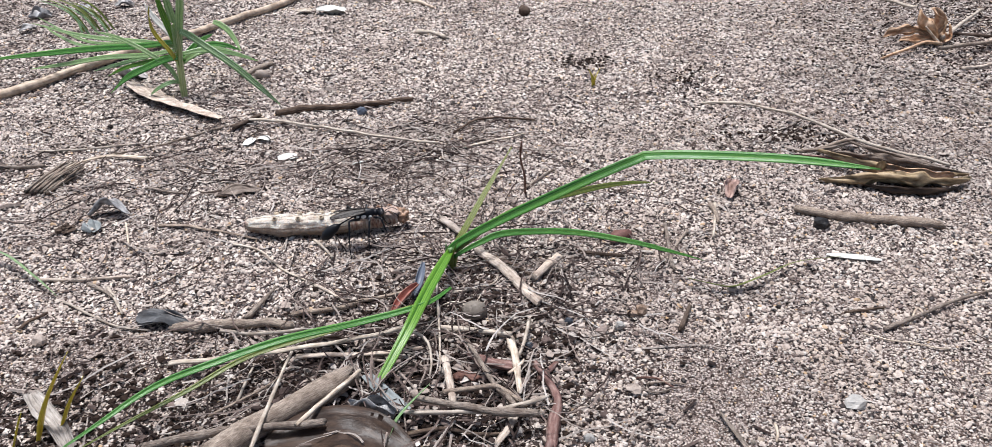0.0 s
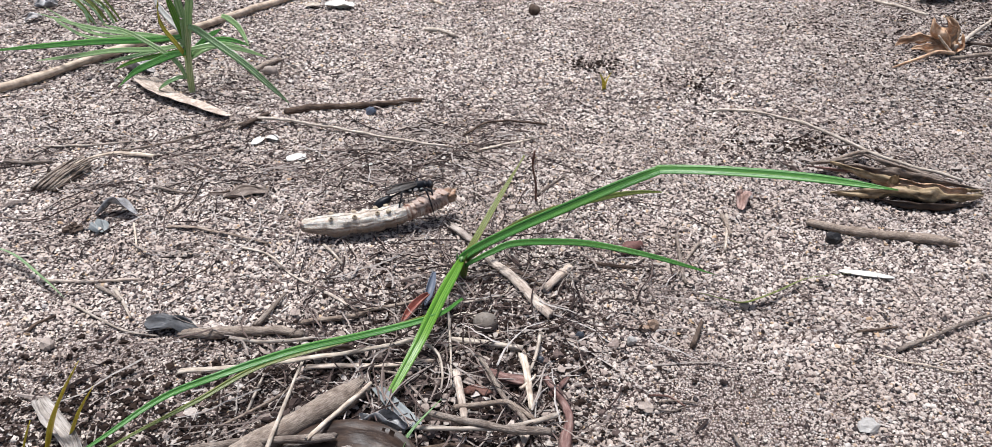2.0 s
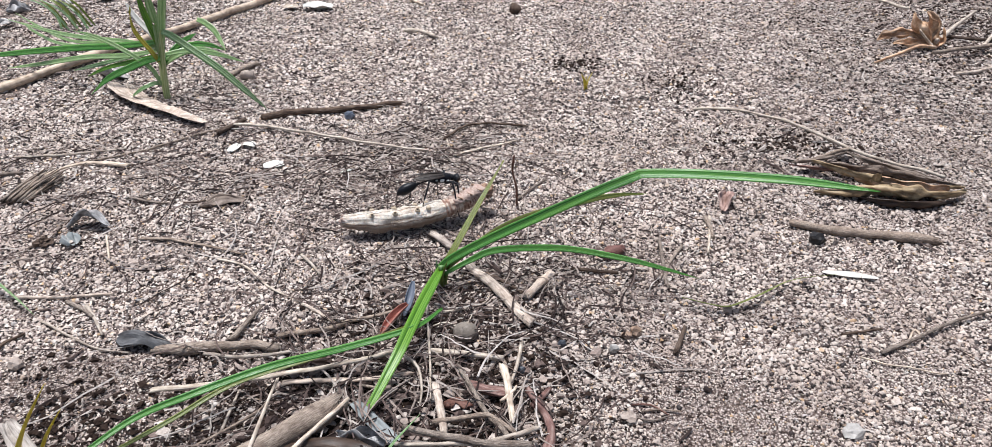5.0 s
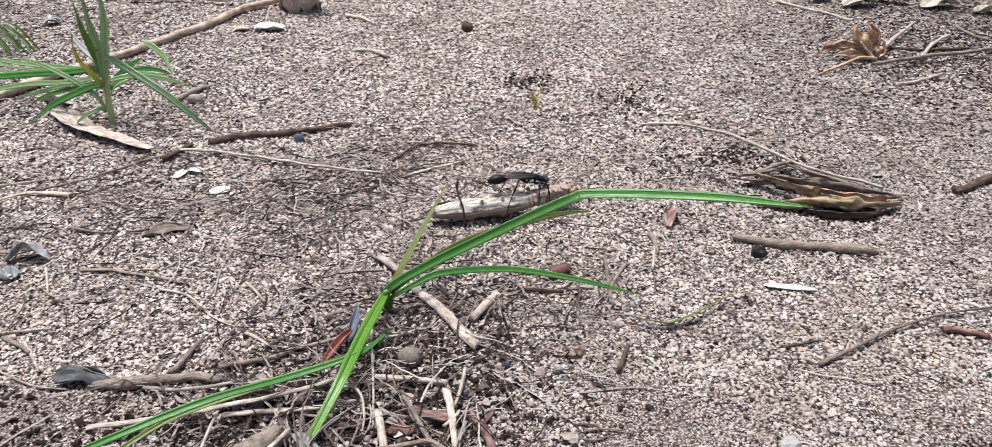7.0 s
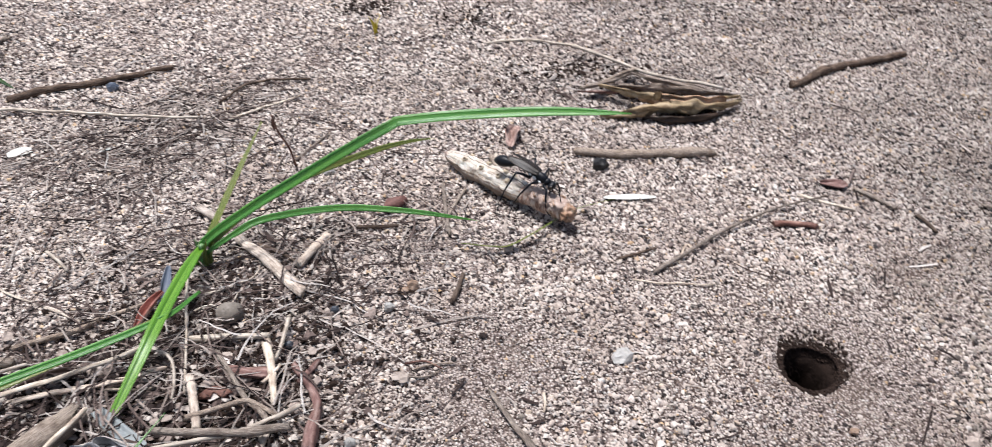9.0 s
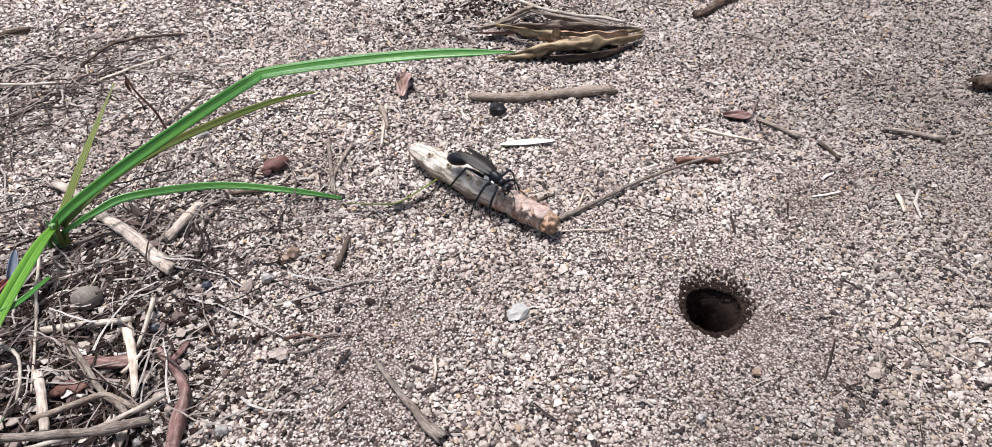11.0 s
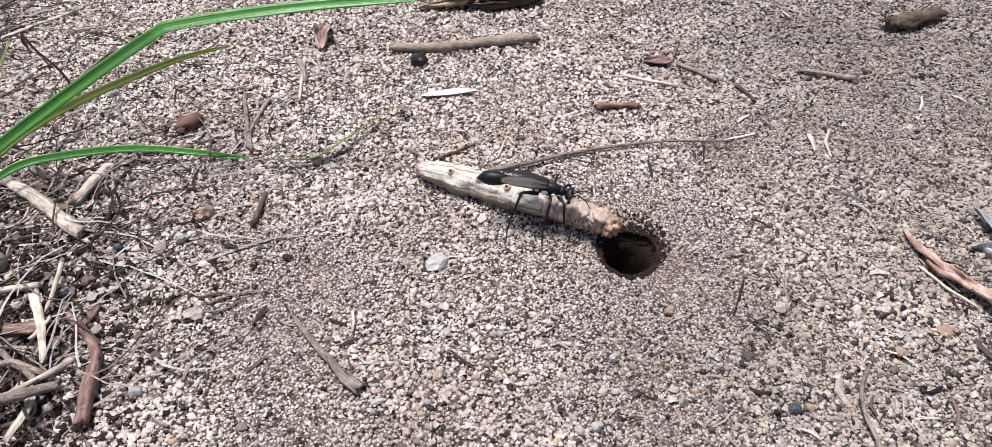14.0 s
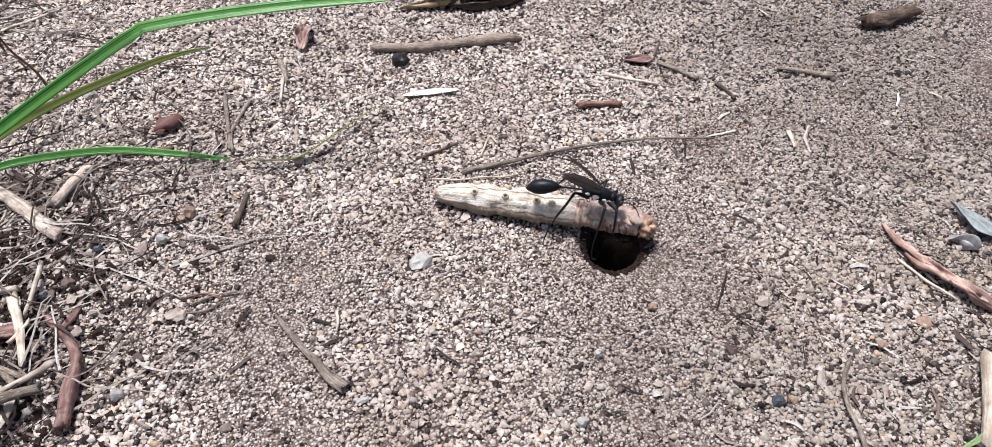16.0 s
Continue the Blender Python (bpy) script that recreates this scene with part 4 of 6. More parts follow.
for k, (x, y, s, a) in enumerate(((-8.37, 25.64, 0.36, 20), (-10.21, 26.99, 0.30, 70), (-9.7, 27.2, 0.26, -20), (-5.68, 25.27, 0.22, 40))):
    c, s2 = math.cos(radians(a)), math.sin(radians(a))
    leaf("white_chip", [(x - c * s, y - s2 * s, 0.06), (x, y, 0.1), (x + c * s, y + s2 * s, 0.07)], s * 1.3, PAPER_WHITE, "small white papery chip among litter", 0.4, 70 + k, 0.5, wrinkle=0.1, category="paper chip", m=6)
for k, (x, y, L, a, w) in enumerate(((26.0, 49.6, 2.4, 10, 1.6), (28.3, 50.2, 2.0, -20, 1.4), (31.0, 49.4, 2.8, 15, 1.5), (34.0, 48.0, 2.6, -10, 1.6), (24.0, 51.4, 1.8, 40, 1.2))):
    c, s2 = math.cos(radians(a)), math.sin(radians(a))
    leaf("dry_leaf", [(x - c * L / 2, y - s2 * L / 2, 0.2), (x, y, 0.6), (x + c * L / 2, y + s2 * L / 2, 0.3)], w, STRAW, "pale straw coloured dry leaf in far debris", 0.9, 80 + k, 0.3, wrinkle=0.3)
for k, (x, y, L, a, w) in enumerate(((-27.5, 43.8, 2.4, 20, 1.6), (-25.6, 45.2, 2.0, -30, 1.5), (-23.6, 46.2, 2.2, 10, 1.2), (-26.8, 41.2, 1.8, 50, 1.3))):
    c, s2 = math.cos(radians(a)), math.sin(radians(a))
    leaf("grey_leaf", [(x - c * L / 4, y - s2 * L / 4, 0.15), (x, y, 0.3), (x + c * L / 4, y + s2 * L / 4, 0.15)], w * 0.5, SLATE, "grey papery dead leaf in far litter", 0.7, 90 + k, 0.3, wrinkle=0.6, category="dead leaf")
leaf("grey_leaf", [(-18.9, 35.0, 0.05), (-18.0, 34.4, 0.3), (-17.2, 34.0, 0.1)], 0.9, SLATE, "grey papery dead leaf under the reed", 0.7, 97, 0.3, wrinkle=0.3, category="dead leaf")

stem("stub", [(28.7, 35.3, -0.3), (29.1, 35.6, 0.9), (29.8, 36.0, 2.3)], 0.5, 0.5, BARK, "dark brown upright broken stub of a stem", "stub", rough=0.08, sides=12)

dragged_twig = part("twig", tube([(0, 0, 0), (1.2, 0.10, 0.02), (2.4, 0.26, 0.03), (3.6, 0.30, 0.03), (4.9, 0.22, 0.05), (6.6, -0.12, 0.04)], lambda u: 0.062 - 0.036 * u, 30, 8, 0.15, 1, 77), GREY_WOOD, None, "long thin curved grey twig on sand")
tagged(dragged_twig, category="twig", group="loose twigs")
DRAG = ((0.0, 9.75, 15.8, 21.2), (10.2, 9.75, 15.8, 21.2), (12.3, 9.87, 15.62, -8.7), (16.0, 9.87, 15.62, -8.7))


# ---- sticks, straws and stones ----
# the tall stalk and the sticks of the back ground
stem('reed_stalk', [(-23.24, 29.70, 0.22), (-22.54, 31.29, 0.22), (-20.77, 34.55, 0.22), (-18.77, 37.77, 0.22), (-16.68, 41.15, 0.22), (-14.3, 45.6, 0.22), (-13.3, 48.2, 0.24), (-10.9, 50.6, 0.3)], 0.185, 0.20, REED, 'long pale tan dry reed stalk lying on sand', 'stalk', knots=3, rough=0.05, split=False, sides=12)
stem('stick', [(-9.74, 29.48, 0.11), (-8.31, 30.19, 0.11), (-6.75, 30.56, 0.11), (-5.46, 31.01, 0.11), (-4.35, 31.40, 0.11)], 0.133, 0.098, BARK, 'dark brown weathered stick lying on sand', 'stick', group='loose twigs', knots=2)
stem('bark_chip', [(-11.14, 28.01, 0.12), (-10.76, 28.64, 0.12), (-10.39, 29.17, 0.12)], 0.154, 0.093, BARK, 'short black brown piece of bark', 'bark', flat=0.6)
stem('straw', [(-10.69, 28.67, 0.17), (-8.38, 28.27, 0.17), (-6.23, 27.70, 0.17), (-4.14, 27.09, 0.17), (-2.82, 26.66, 0.17)], 0.059, 0.049, STRAW, 'thin pale bleached straw lying on litter', 'straw', group='loose straws')
stem('twig', [(-2.29, 28.13, 0.09), (-1.53, 29.21, 0.09), (-0.63, 29.62, 0.09), (0.29, 29.44, 0.09), (0.95, 29.26, 0.09)], 0.051, 0.039, BARK, 'thin dark arched twig on sand', 'twig', group='loose twigs')
stem('straw', [(-1.78, 26.62, 0.06), (-0.58, 27.45, 0.06), (0.54, 28.07, 0.06)], 0.073, 0.051, STRAW, 'pale flattened straw on sand', 'straw', group='loose straws', flat=0.5)
stem('twig', [(-2.20, 28.20, 0.03), (-1.98, 27.19, 0.03), (-1.61, 26.68, 0.03)], 0.038, 0.024, STRAW, 'thin bent pale straw piece', 'twig', group='loose twigs')
leaf("wood_splinter", [(-17.4, 33.0, 0.2), (-16.4, 32.2, 0.26), (-15.2, 31.35, 0.22), (-13.5, 30.15, 0.2), (-11.9, 29.0, 0.12)], 1.0, PALE_WOOD, "flat pale splintered piece of weathered wood", 0.35, 98, 0.35, turn=14, wrinkle=0.035, category="wood chip")
leaf("wood_splinter", [(-16.9, 33.1, 0.14), (-16.0, 32.0, 0.2), (-15.0, 31.1, 0.14)], 0.5, PALE_WOOD, "narrow pale splinter beside a wider one", 0.4, 99, 0.3, wrinkle=0.1, category="wood chip")
stem('stick', [(-12.63, 34.15, 0.11), (-12.19, 35.19, 0.11), (-11.68, 35.83, 0.11)], 0.135, 0.125, GREY_WOOD, 'short grey stub of stick on sand', 'stick', group='loose twigs')
stem('straw', [(-18.69, 24.59, 0.06), (-17.77, 24.61, 0.06), (-17.08, 24.73, 0.06)], 0.070, 0.058, GREY_WOOD, 'grey straw lying on litter', 'straw', group='loose straws')
stem('straw', [(-16.27, 24.46, 0.10), (-15.51, 25.30, 0.10), (-14.66, 25.53, 0.10), (-13.55, 25.29, 0.10)], 0.046, 0.119, STRAW, 'flattened pale straw with a split end', 'straw', group='loose straws', flat=0.6)
stem('straw', [(-18.06, 26.02, 0.04), (-16.47, 26.27, 0.04), (-14.23, 26.77, 0.04)], 0.048, 0.037, STRAW, 'thin straw among dark crumbs', 'straw', group='loose straws')
stem('straw', [(-15.62, 25.52, 0.04), (-13.64, 26.54, 0.04), (-12.13, 27.86, 0.04), (-10.61, 28.77, 0.04)], 0.036, 0.052, GREY_WOOD, 'thin grey straw among dark crumbs', 'straw', group='loose straws')
stem('twig', [(-12.73, 23.18, 0.04), (-11.98, 22.97, 0.04), (-11.23, 22.85, 0.04)], 0.055, 0.044, GREY_WOOD, 'short grey twig on sand', 'twig', group='loose twigs')
stem('twig', [(-10.65, 22.83, 0.04), (-10.30, 22.88, 0.04), (-10.01, 23.02, 0.04)], 0.044, 0.033, BARK, 'short dark twig on sand', 'twig', group='loose twigs')
stem('straw', [(-11.13, 20.57, 0.06), (-10.19, 20.51, 0.06), (-9.06, 20.16, 0.06), (-7.75, 19.78, 0.06)], 0.071, 0.039, GREY_WOOD, 'frayed brown fibre lying on sand', 'straw', group='loose straws', flat=0.5)
stem('straw', [(-8.45, 19.48, 0.03), (-7.59, 19.21, 0.03), (-6.58, 18.29, 0.03), (-5.49, 17.56, 0.03), (-4.55, 16.89, 0.03)], 0.039, 0.026, STRAW, 'thin curved pale rootlet on sand', 'rootlet', group='loose straws')
stem('straw', [(-6.05, 19.87, 0.04), (-5.67, 19.41, 0.04), (-5.29, 18.90, 0.04)], 0.049, 0.038, STRAW, 'short pale straw piece', 'straw', group='loose straws')
stem('straw', [(-12.35, 20.78, 0.03), (-11.96, 20.02, 0.03), (-11.56, 19.20, 0.03)], 0.041, 0.029, STRAW, 'short pale straw hanging from grey flake', 'straw', group='loose straws')
stem('straw', [(-13.68, 17.72, 0.04), (-12.28, 17.69, 0.04), (-10.79, 17.72, 0.04)], 0.046, 0.046, PALE_WOOD, 'straight pale straw on sand', 'straw', group='loose straws')
stem('straw', [(-12.35, 16.73, 0.03), (-11.33, 16.10, 0.03), (-10.32, 15.59, 0.03), (-9.42, 15.42, 0.03)], 0.035, 0.025, STRAW, 'thin tan grass stalk on sand', 'straw', group='loose straws')
stem('straw', [(-11.38, 17.33, 0.04), (-10.78, 16.60, 0.04), (-10.36, 16.05, 0.04)], 0.054, 0.034, STRAW, 'short flat pale straw', 'straw', group='loose straws', flat=0.5)
stem('twig', [(-11.98, 17.46, 0.05), (-11.36, 17.11, 0.05), (-10.92, 16.73, 0.05)], 0.063, 0.044, GREY_WOOD, 'short grey brown twig', 'twig', group='loose twigs')
stem('twig', [(-12.87, 15.47, 0.04), (-12.84, 15.87, 0.04), (-12.47, 16.15, 0.04)], 0.050, 0.034, BARK, 'short black brown twig among crumbs', 'twig', group='loose twigs')
stem('stick', [(-8.73, 15.43, 0.10), (-8.01, 15.49, 0.10), (-7.07, 15.67, 0.10), (-6.34, 15.79, 0.10), (-5.68, 15.62, 0.10)], 0.125, 0.117, GREY_WOOD, 'grey brown stick with a knot', 'stick', group='loose twigs', knots=2)
stem('twig', [(-6.99, 15.88, 0.12), (-6.80, 16.52, 0.12), (-6.58, 17.34, 0.12)], 0.093, 0.045, GREY_WOOD, 'grey side twig leaning on a stick', 'twig', group='loose twigs')
stem('rootlet', [(-5.79, 16.06, 0.11), (-5.11, 16.29, 0.11), (-4.46, 16.47, 0.11), (-4.00, 16.79, 0.11), (-3.24, 17.01, 0.11), (-2.83, 17.20, 0.11)], 0.077, 0.045, GREY_WOOD, 'sinuous grey brown root on sand', 'root', group='loose twigs', knots=1)
stem('twig', [(-5.48, 17.54, 0.04), (-5.06, 17.25, 0.04), (-4.54, 16.84, 0.04)], 0.054, 0.035, PALE_WOOD, 'short pale twig on sand', 'twig', group='loose twigs')
# the heap of straw and twigs under the sedge
stem('straw', [(-8.09, 13.72, 0.41), (-6.95, 13.97, 0.41), (-5.49, 14.28, 0.41), (-4.01, 14.69, 0.41), (-2.65, 15.21, 0.41)], 0.078, 0.067, STRAW, 'long pale flattened straw on the litter heap', 'straw', group='loose straws', flat=0.6)
stem('straw', [(-7.45, 15.32, 0.14), (-6.28, 15.30, 0.14), (-5.34, 15.50, 0.14)], 0.050, 0.042, STRAW, 'pale straw half under a sedge blade', 'straw', group='loose straws')
stem('straw', [(-5.15, 14.12, 0.31), (-4.10, 14.28, 0.31), (-3.17, 14.35, 0.31), (-2.13, 14.56, 0.31)], 0.079, 0.064, PALE_WOOD, 'broad pale straw in the litter heap', 'straw', group='loose straws', flat=0.6)
stem('straw', [(-4.15, 14.47, 0.19), (-3.16, 14.21, 0.19), (-2.21, 14.09, 0.19)], 0.048, 0.031, GREY_WOOD, 'grey straw in the litter heap', 'straw', group='loose straws')
stem('log_piece', [(-6.23, 10.95, 0.35), (-5.66, 11.71, 0.35), (-4.97, 12.25, 0.35), (-4.26, 12.92, 0.35), (-3.80, 13.39, 0.35)], 0.312, 0.229, GREY_WOOD, 'thick smooth grey brown stick in the litter heap', 'stick', rough=0.06, sides=14, knots=1)
stem('straw', [(-4.52, 11.69, 0.60), (-4.10, 12.31, 0.60), (-3.72, 12.88, 0.60), (-3.47, 13.35, 0.60)], 0.057, 0.054, STRAW, 'pale straw leaning on a thick stick', 'straw', group='loose straws')
stem('stick', [(-7.64, 11.09, 0.52), (-6.87, 11.36, 0.52), (-6.00, 11.59, 0.52), (-5.07, 11.68, 0.52), (-3.98, 11.81, 0.52)], 0.090, 0.079, GREY_WOOD, 'long thin grey stick in the litter heap', 'stick', group='loose twigs', knots=2)
stem('straw', [(-5.30, 10.93, 0.64), (-5.28, 11.76, 0.64), (-5.22, 12.84, 0.64), (-5.18, 13.92, 0.64)], 0.055, 0.032, STRAW, 'thin straw crossing the thick stick', 'straw', group='loose straws')
stem('twig', [(-6.20, 12.69, 0.18), (-6.17, 13.31, 0.18), (-6.17, 13.93, 0.18)], 0.037, 0.031, STRAW, 'short upright straw in the heap', 'straw', group='loose straws')
stem('straw', [(-6.69, 12.23, 0.23), (-6.12, 12.68, 0.23), (-5.54, 13.23, 0.23), (-5.37, 13.71, 0.23)], 0.036, 0.031, GREY_WOOD, 'thin grey straw in the heap', 'straw', group='loose straws')
stem('straw', [(-1.54, 14.08, 0.38), (-1.39, 13.41, 0.38), (-1.24, 12.65, 0.38)], 0.095, 0.096, PALE_WOOD, 'broad pale wood splinter in the heap', 'wood chip', flat=0.6)
stem('twig', [(-1.04, 14.77, 0.35), (-0.67, 14.01, 0.35), (-0.31, 13.25, 0.35), (-0.04, 12.94, 0.35), (0.24, 12.45, 0.35)], 0.057, 0.065, GREY_WOOD, 'crooked grey twig in the heap', 'twig', group='loose twigs')
stem('straw', [(0.04, 14.86, 0.34), (0.17, 14.15, 0.34), (0.28, 13.06, 0.34)], 0.114, 0.067, STRAW, 'split pale straw standing against twigs', 'straw', group='loose straws', flat=0.5)
stem('straw', [(0.52, 15.74, 0.25), (0.41, 14.98, 0.25), (0.25, 14.31, 0.25)], 0.059, 0.040, STRAW, 'thin pale straw end', 'straw', group='loose straws')
stem('straw', [(0.02, 13.70, 0.34), (0.28, 13.98, 0.34), (0.37, 14.12, 0.34)], 0.046, 0.031, STRAW, 'frayed pale straw end', 'straw', group='loose straws')
stem('stick', [(-2.10, 12.61, 0.57), (-1.44, 12.39, 0.57), (-0.59, 12.21, 0.57), (-0.04, 12.15, 0.57), (0.66, 12.15, 0.57)], 0.074, 0.087, GREY_WOOD, 'long grey twig across the heap', 'twig', group='loose twigs', knots=2)
stem('twig', [(-1.49, 12.92, 0.40), (-0.92, 13.02, 0.40), (-0.34, 13.19, 0.40), (-0.05, 13.03, 0.40), (0.39, 12.60, 0.40)], 0.067, 0.051, GREY_WOOD, 'curved grey twig in the heap', 'twig', group='loose twigs')
stem('straw', [(-2.27, 12.19, 0.47), (-1.15, 12.19, 0.47), (-0.18, 12.33, 0.47), (0.82, 12.78, 0.47)], 0.051, 0.059, STRAW, 'pale straw across the litter heap', 'straw', group='loose straws')
stem('straw', [(-1.77, 15.54, 0.17), (-0.97, 15.40, 0.17), (0.06, 15.24, 0.17)], 0.083, 0.074, STRAW, 'pale straw with cut end', 'straw', group='loose straws')
stem('straw', [(-2.08, 17.89, 0.33), (-1.92, 16.40, 0.33), (-1.74, 14.96, 0.33), (-1.62, 13.68, 0.33)], 0.037, 0.023, STRAW, 'thin upright dead culm of the sedge', 'straw', group='loose straws')
stem('rootlet', [(-2.03, 17.14, 0.08), (-1.15, 17.28, 0.08), (-0.45, 17.59, 0.08), (-0.29, 18.29, 0.08)], 0.035, 0.018, STRAW, 'fine pale rootlet beside the sedge', 'root', group='loose twigs')
stem('rootlet', [(-2.48, 15.17, 0.39), (-2.04, 14.76, 0.39), (-1.86, 14.05, 0.39), (-1.84, 13.50, 0.39)], 0.050, 0.023, STRAW, 'fine curled pale rootlet', 'root', group='loose twigs')
stem('rootlet', [(-1.96, 16.40, 0.12), (-1.47, 16.69, 0.12), (-1.02, 16.42, 0.12), (-0.79, 16.99, 0.12)], 0.026, 0.018, STRAW, 'fine pale rootlet beside the sedge', 'root', group='loose twigs')
stem('rootlet', [(-2.17, 14.84, 0.22), (-1.53, 15.22, 0.22), (-1.14, 15.48, 0.22)], 0.024, 0.017, GREY_WOOD, 'fine grey rootlet in the heap', 'root', group='loose twigs')
stem('red_root', [(0.64, 14.22, 0.17), (0.97, 13.58, 0.17), (1.15, 12.95, 0.17), (1.03, 12.26, 0.17), (0.92, 11.44, 0.17)], 0.085, 0.125, RED_ROOT, 'reddish brown bark covered root', 'root', knots=2, rough=0.2)
stem('red_root', [(0.74, 13.80, 0.06), (0.94, 14.03, 0.06), (1.16, 14.35, 0.06)], 0.076, 0.071, RED_ROOT, 'reddish brown root stub', 'root', rough=0.2)
stem('red_bark', [(-0.96, 14.35, 0.23), (-0.52, 14.22, 0.23), (0.13, 14.01, 0.23)], 0.111, 0.156, RED_ROOT, 'flake of dark red bark in the heap', 'bark', flat=0.5, rough=0.25)
stem('red_bark', [(-1.25, 13.60, 0.21), (-1.04, 13.78, 0.21), (-0.73, 13.61, 0.21)], 0.138, 0.107, RUSSET, 'flake of dull red leaf in the heap', 'leaf', flat=0.35, rough=0.3)
stem('straw', [(-0.23, 11.47, 0.28), (-0.03, 11.85, 0.28), (0.13, 12.29, 0.28)], 0.069, 0.101, PALE_WOOD, 'flat pale splinter in the heap', 'wood chip', flat=0.4)
stem('straw', [(-2.25, 11.84, 0.14), (-1.43, 12.01, 0.14), (-0.72, 11.88, 0.14), (-0.03, 11.93, 0.14)], 0.056, 0.042, BARK, 'dark twig at the foot of the heap', 'twig', group='loose twigs')
stem('wood_splinter', [(-0.98, 19.47, 0.15), (-0.10, 18.18, 0.15), (0.44, 17.26, 0.15), (0.83, 16.69, 0.15)], 0.155, 0.157, PALE_WOOD, 'pale splintered stick beside the sedge', 'stick', rough=0.2, flat=0.7)
stem('wood_splinter', [(-2.18, 21.15, 0.10), (-1.73, 20.61, 0.10), (-1.35, 20.24, 0.10)], 0.124, 0.120, PALE_WOOD, 'pale splinter behind the sedge', 'stick', rough=0.2, flat=0.7)
stem('wood_splinter', [(0.71, 17.89, 0.14), (1.04, 18.38, 0.14), (1.49, 19.09, 0.14)], 0.128, 0.143, PALE_WOOD, 'short pale stub of wood', 'wood chip', rough=0.2, flat=0.7)
stem('twig', [(-0.40, 19.15, 0.05), (0.08, 18.72, 0.05), (0.59, 18.15, 0.05)], 0.067, 0.046, BARK, 'dark thin twig beside a pale splinter', 'twig', group='loose twigs')
stem('twig', [(1.00, 18.20, 0.04), (1.37, 18.43, 0.04), (1.65, 18.37, 0.04)], 0.055, 0.037, GREY_WOOD, 'short crooked grey twig', 'twig', group='loose twigs')
stem('twig', [(2.08, 19.39, 0.05), (2.74, 19.26, 0.05), (3.39, 19.14, 0.05)], 0.058, 0.048, BARK, 'dark thin twig on sand', 'twig', group='loose twigs')
stem('twig', [(0.50, 23.36, 0.04), (1.07, 24.22, 0.04), (1.67, 24.93, 0.04)], 0.044, 0.035, GREY_WOOD, 'thin pale twig on sand', 'twig', group='loose twigs')
stem('dry_culm', [(6.86, 22.50, 0.04), (6.59, 21.34, 0.04), (6.31, 20.26, 0.04)], 0.053, 0.040, STRAW, 'thin dry grass culm on sand', 'straw', group='loose straws')
stem('dry_culm', [(5.54, 20.55, 0.04), (4.90, 19.45, 0.04), (4.78, 18.44, 0.04)], 0.050, 0.037, GREY_WOOD, 'thin grey culm on sand', 'straw', group='loose straws')
stem('twig', [(4.46, 15.67, 0.06), (4.69, 16.20, 0.06), (4.89, 16.67, 0.06)], 0.074, 0.052, BARK, 'short dark crumb of bark', 'bark')
# sticks and straws of the open sand
stem('straw', [(8.13, 31.35, 0.04), (9.86, 31.17, 0.04), (11.76, 30.30, 0.04)], 0.055, 0.054, STRAW, 'thin pale straw on sand', 'straw', group='loose straws')
stem('straw', [(11.36, 29.64, 0.40), (12.31, 28.25, 0.40), (13.21, 26.68, 0.40), (14.22, 25.72, 0.40), (15.61, 24.77, 0.40)], 0.067, 0.058, STRAW, 'long pale straw lying over a dry leaf', 'straw', group='loose straws')
stem('twig', [(10.71, 25.91, 0.36), (11.92, 26.36, 0.36), (13.08, 26.95, 0.36)], 0.060, 0.075, GREY_WOOD, 'grey twig leaning on a dry leaf', 'twig', group='loose twigs')
stem('stick', [(9.45, 22.17, 0.11), (10.23, 21.90, 0.11), (11.05, 21.63, 0.11), (12.08, 21.41, 0.11), (13.66, 21.09, 0.11)], 0.127, 0.142, GREY_WOOD, 'straight grey weathered stick on sand', 'stick', group='loose twigs', knots=2, rough=0.1)
stem('twig', [(9.04, 16.54, 0.03), (9.62, 16.70, 0.03), (10.20, 16.82, 0.03)], 0.043, 0.035, BARK, 'short thin dark twig', 'twig', group='loose twigs')
stem('twig', [(9.12, 15.59, 0.03), (9.85, 15.33, 0.03), (11.03, 15.02, 0.03)], 0.022, 0.018, STRAW, 'thin pale straw on sand', 'twig', group='loose twigs')
stem('straw', [(21.17, 51.06, 0.08), (22.66, 48.42, 0.08), (23.94, 46.25, 0.08)], 0.105, 0.097, STRAW, 'pale straw on far sand', 'straw', group='loose straws')
stem('straw', [(22.24, 39.45, 0.40), (25.02, 42.66, 0.40), (26.96, 44.69, 0.40)], 0.120, 0.077, STRAW, 'pale curved straw behind a dry leaf', 'straw', group='loose straws')
stem('twig', [(21.34, 37.84, 0.38), (24.12, 38.78, 0.38), (26.58, 39.56, 0.38), (29.07, 40.26, 0.38), (32.29, 41.42, 0.38)], 0.100, 0.090, GREY_WOOD, 'long straight twig beside a dry leaf', 'twig', group='loose twigs')
stem('twig', [(23.65, 41.51, 0.09), (25.63, 40.85, 0.09), (28.22, 41.04, 0.09)], 0.106, 0.070, BARK, 'dark twig behind a dry leaf', 'twig', group='loose twigs')
stem('twig', [(24.47, 39.06, 0.28), (26.35, 41.33, 0.28), (27.98, 42.66, 0.28)], 0.102, 0.073, STRAW, 'bent straw among twigs', 'twig', group='loose twigs')
stem('twig', [(21.54, 35.73, 0.07), (22.90, 36.22, 0.07), (24.63, 37.17, 0.07)], 0.093, 0.081, PALE_WOOD, 'short pale twig on sand', 'twig', group='loose twigs')
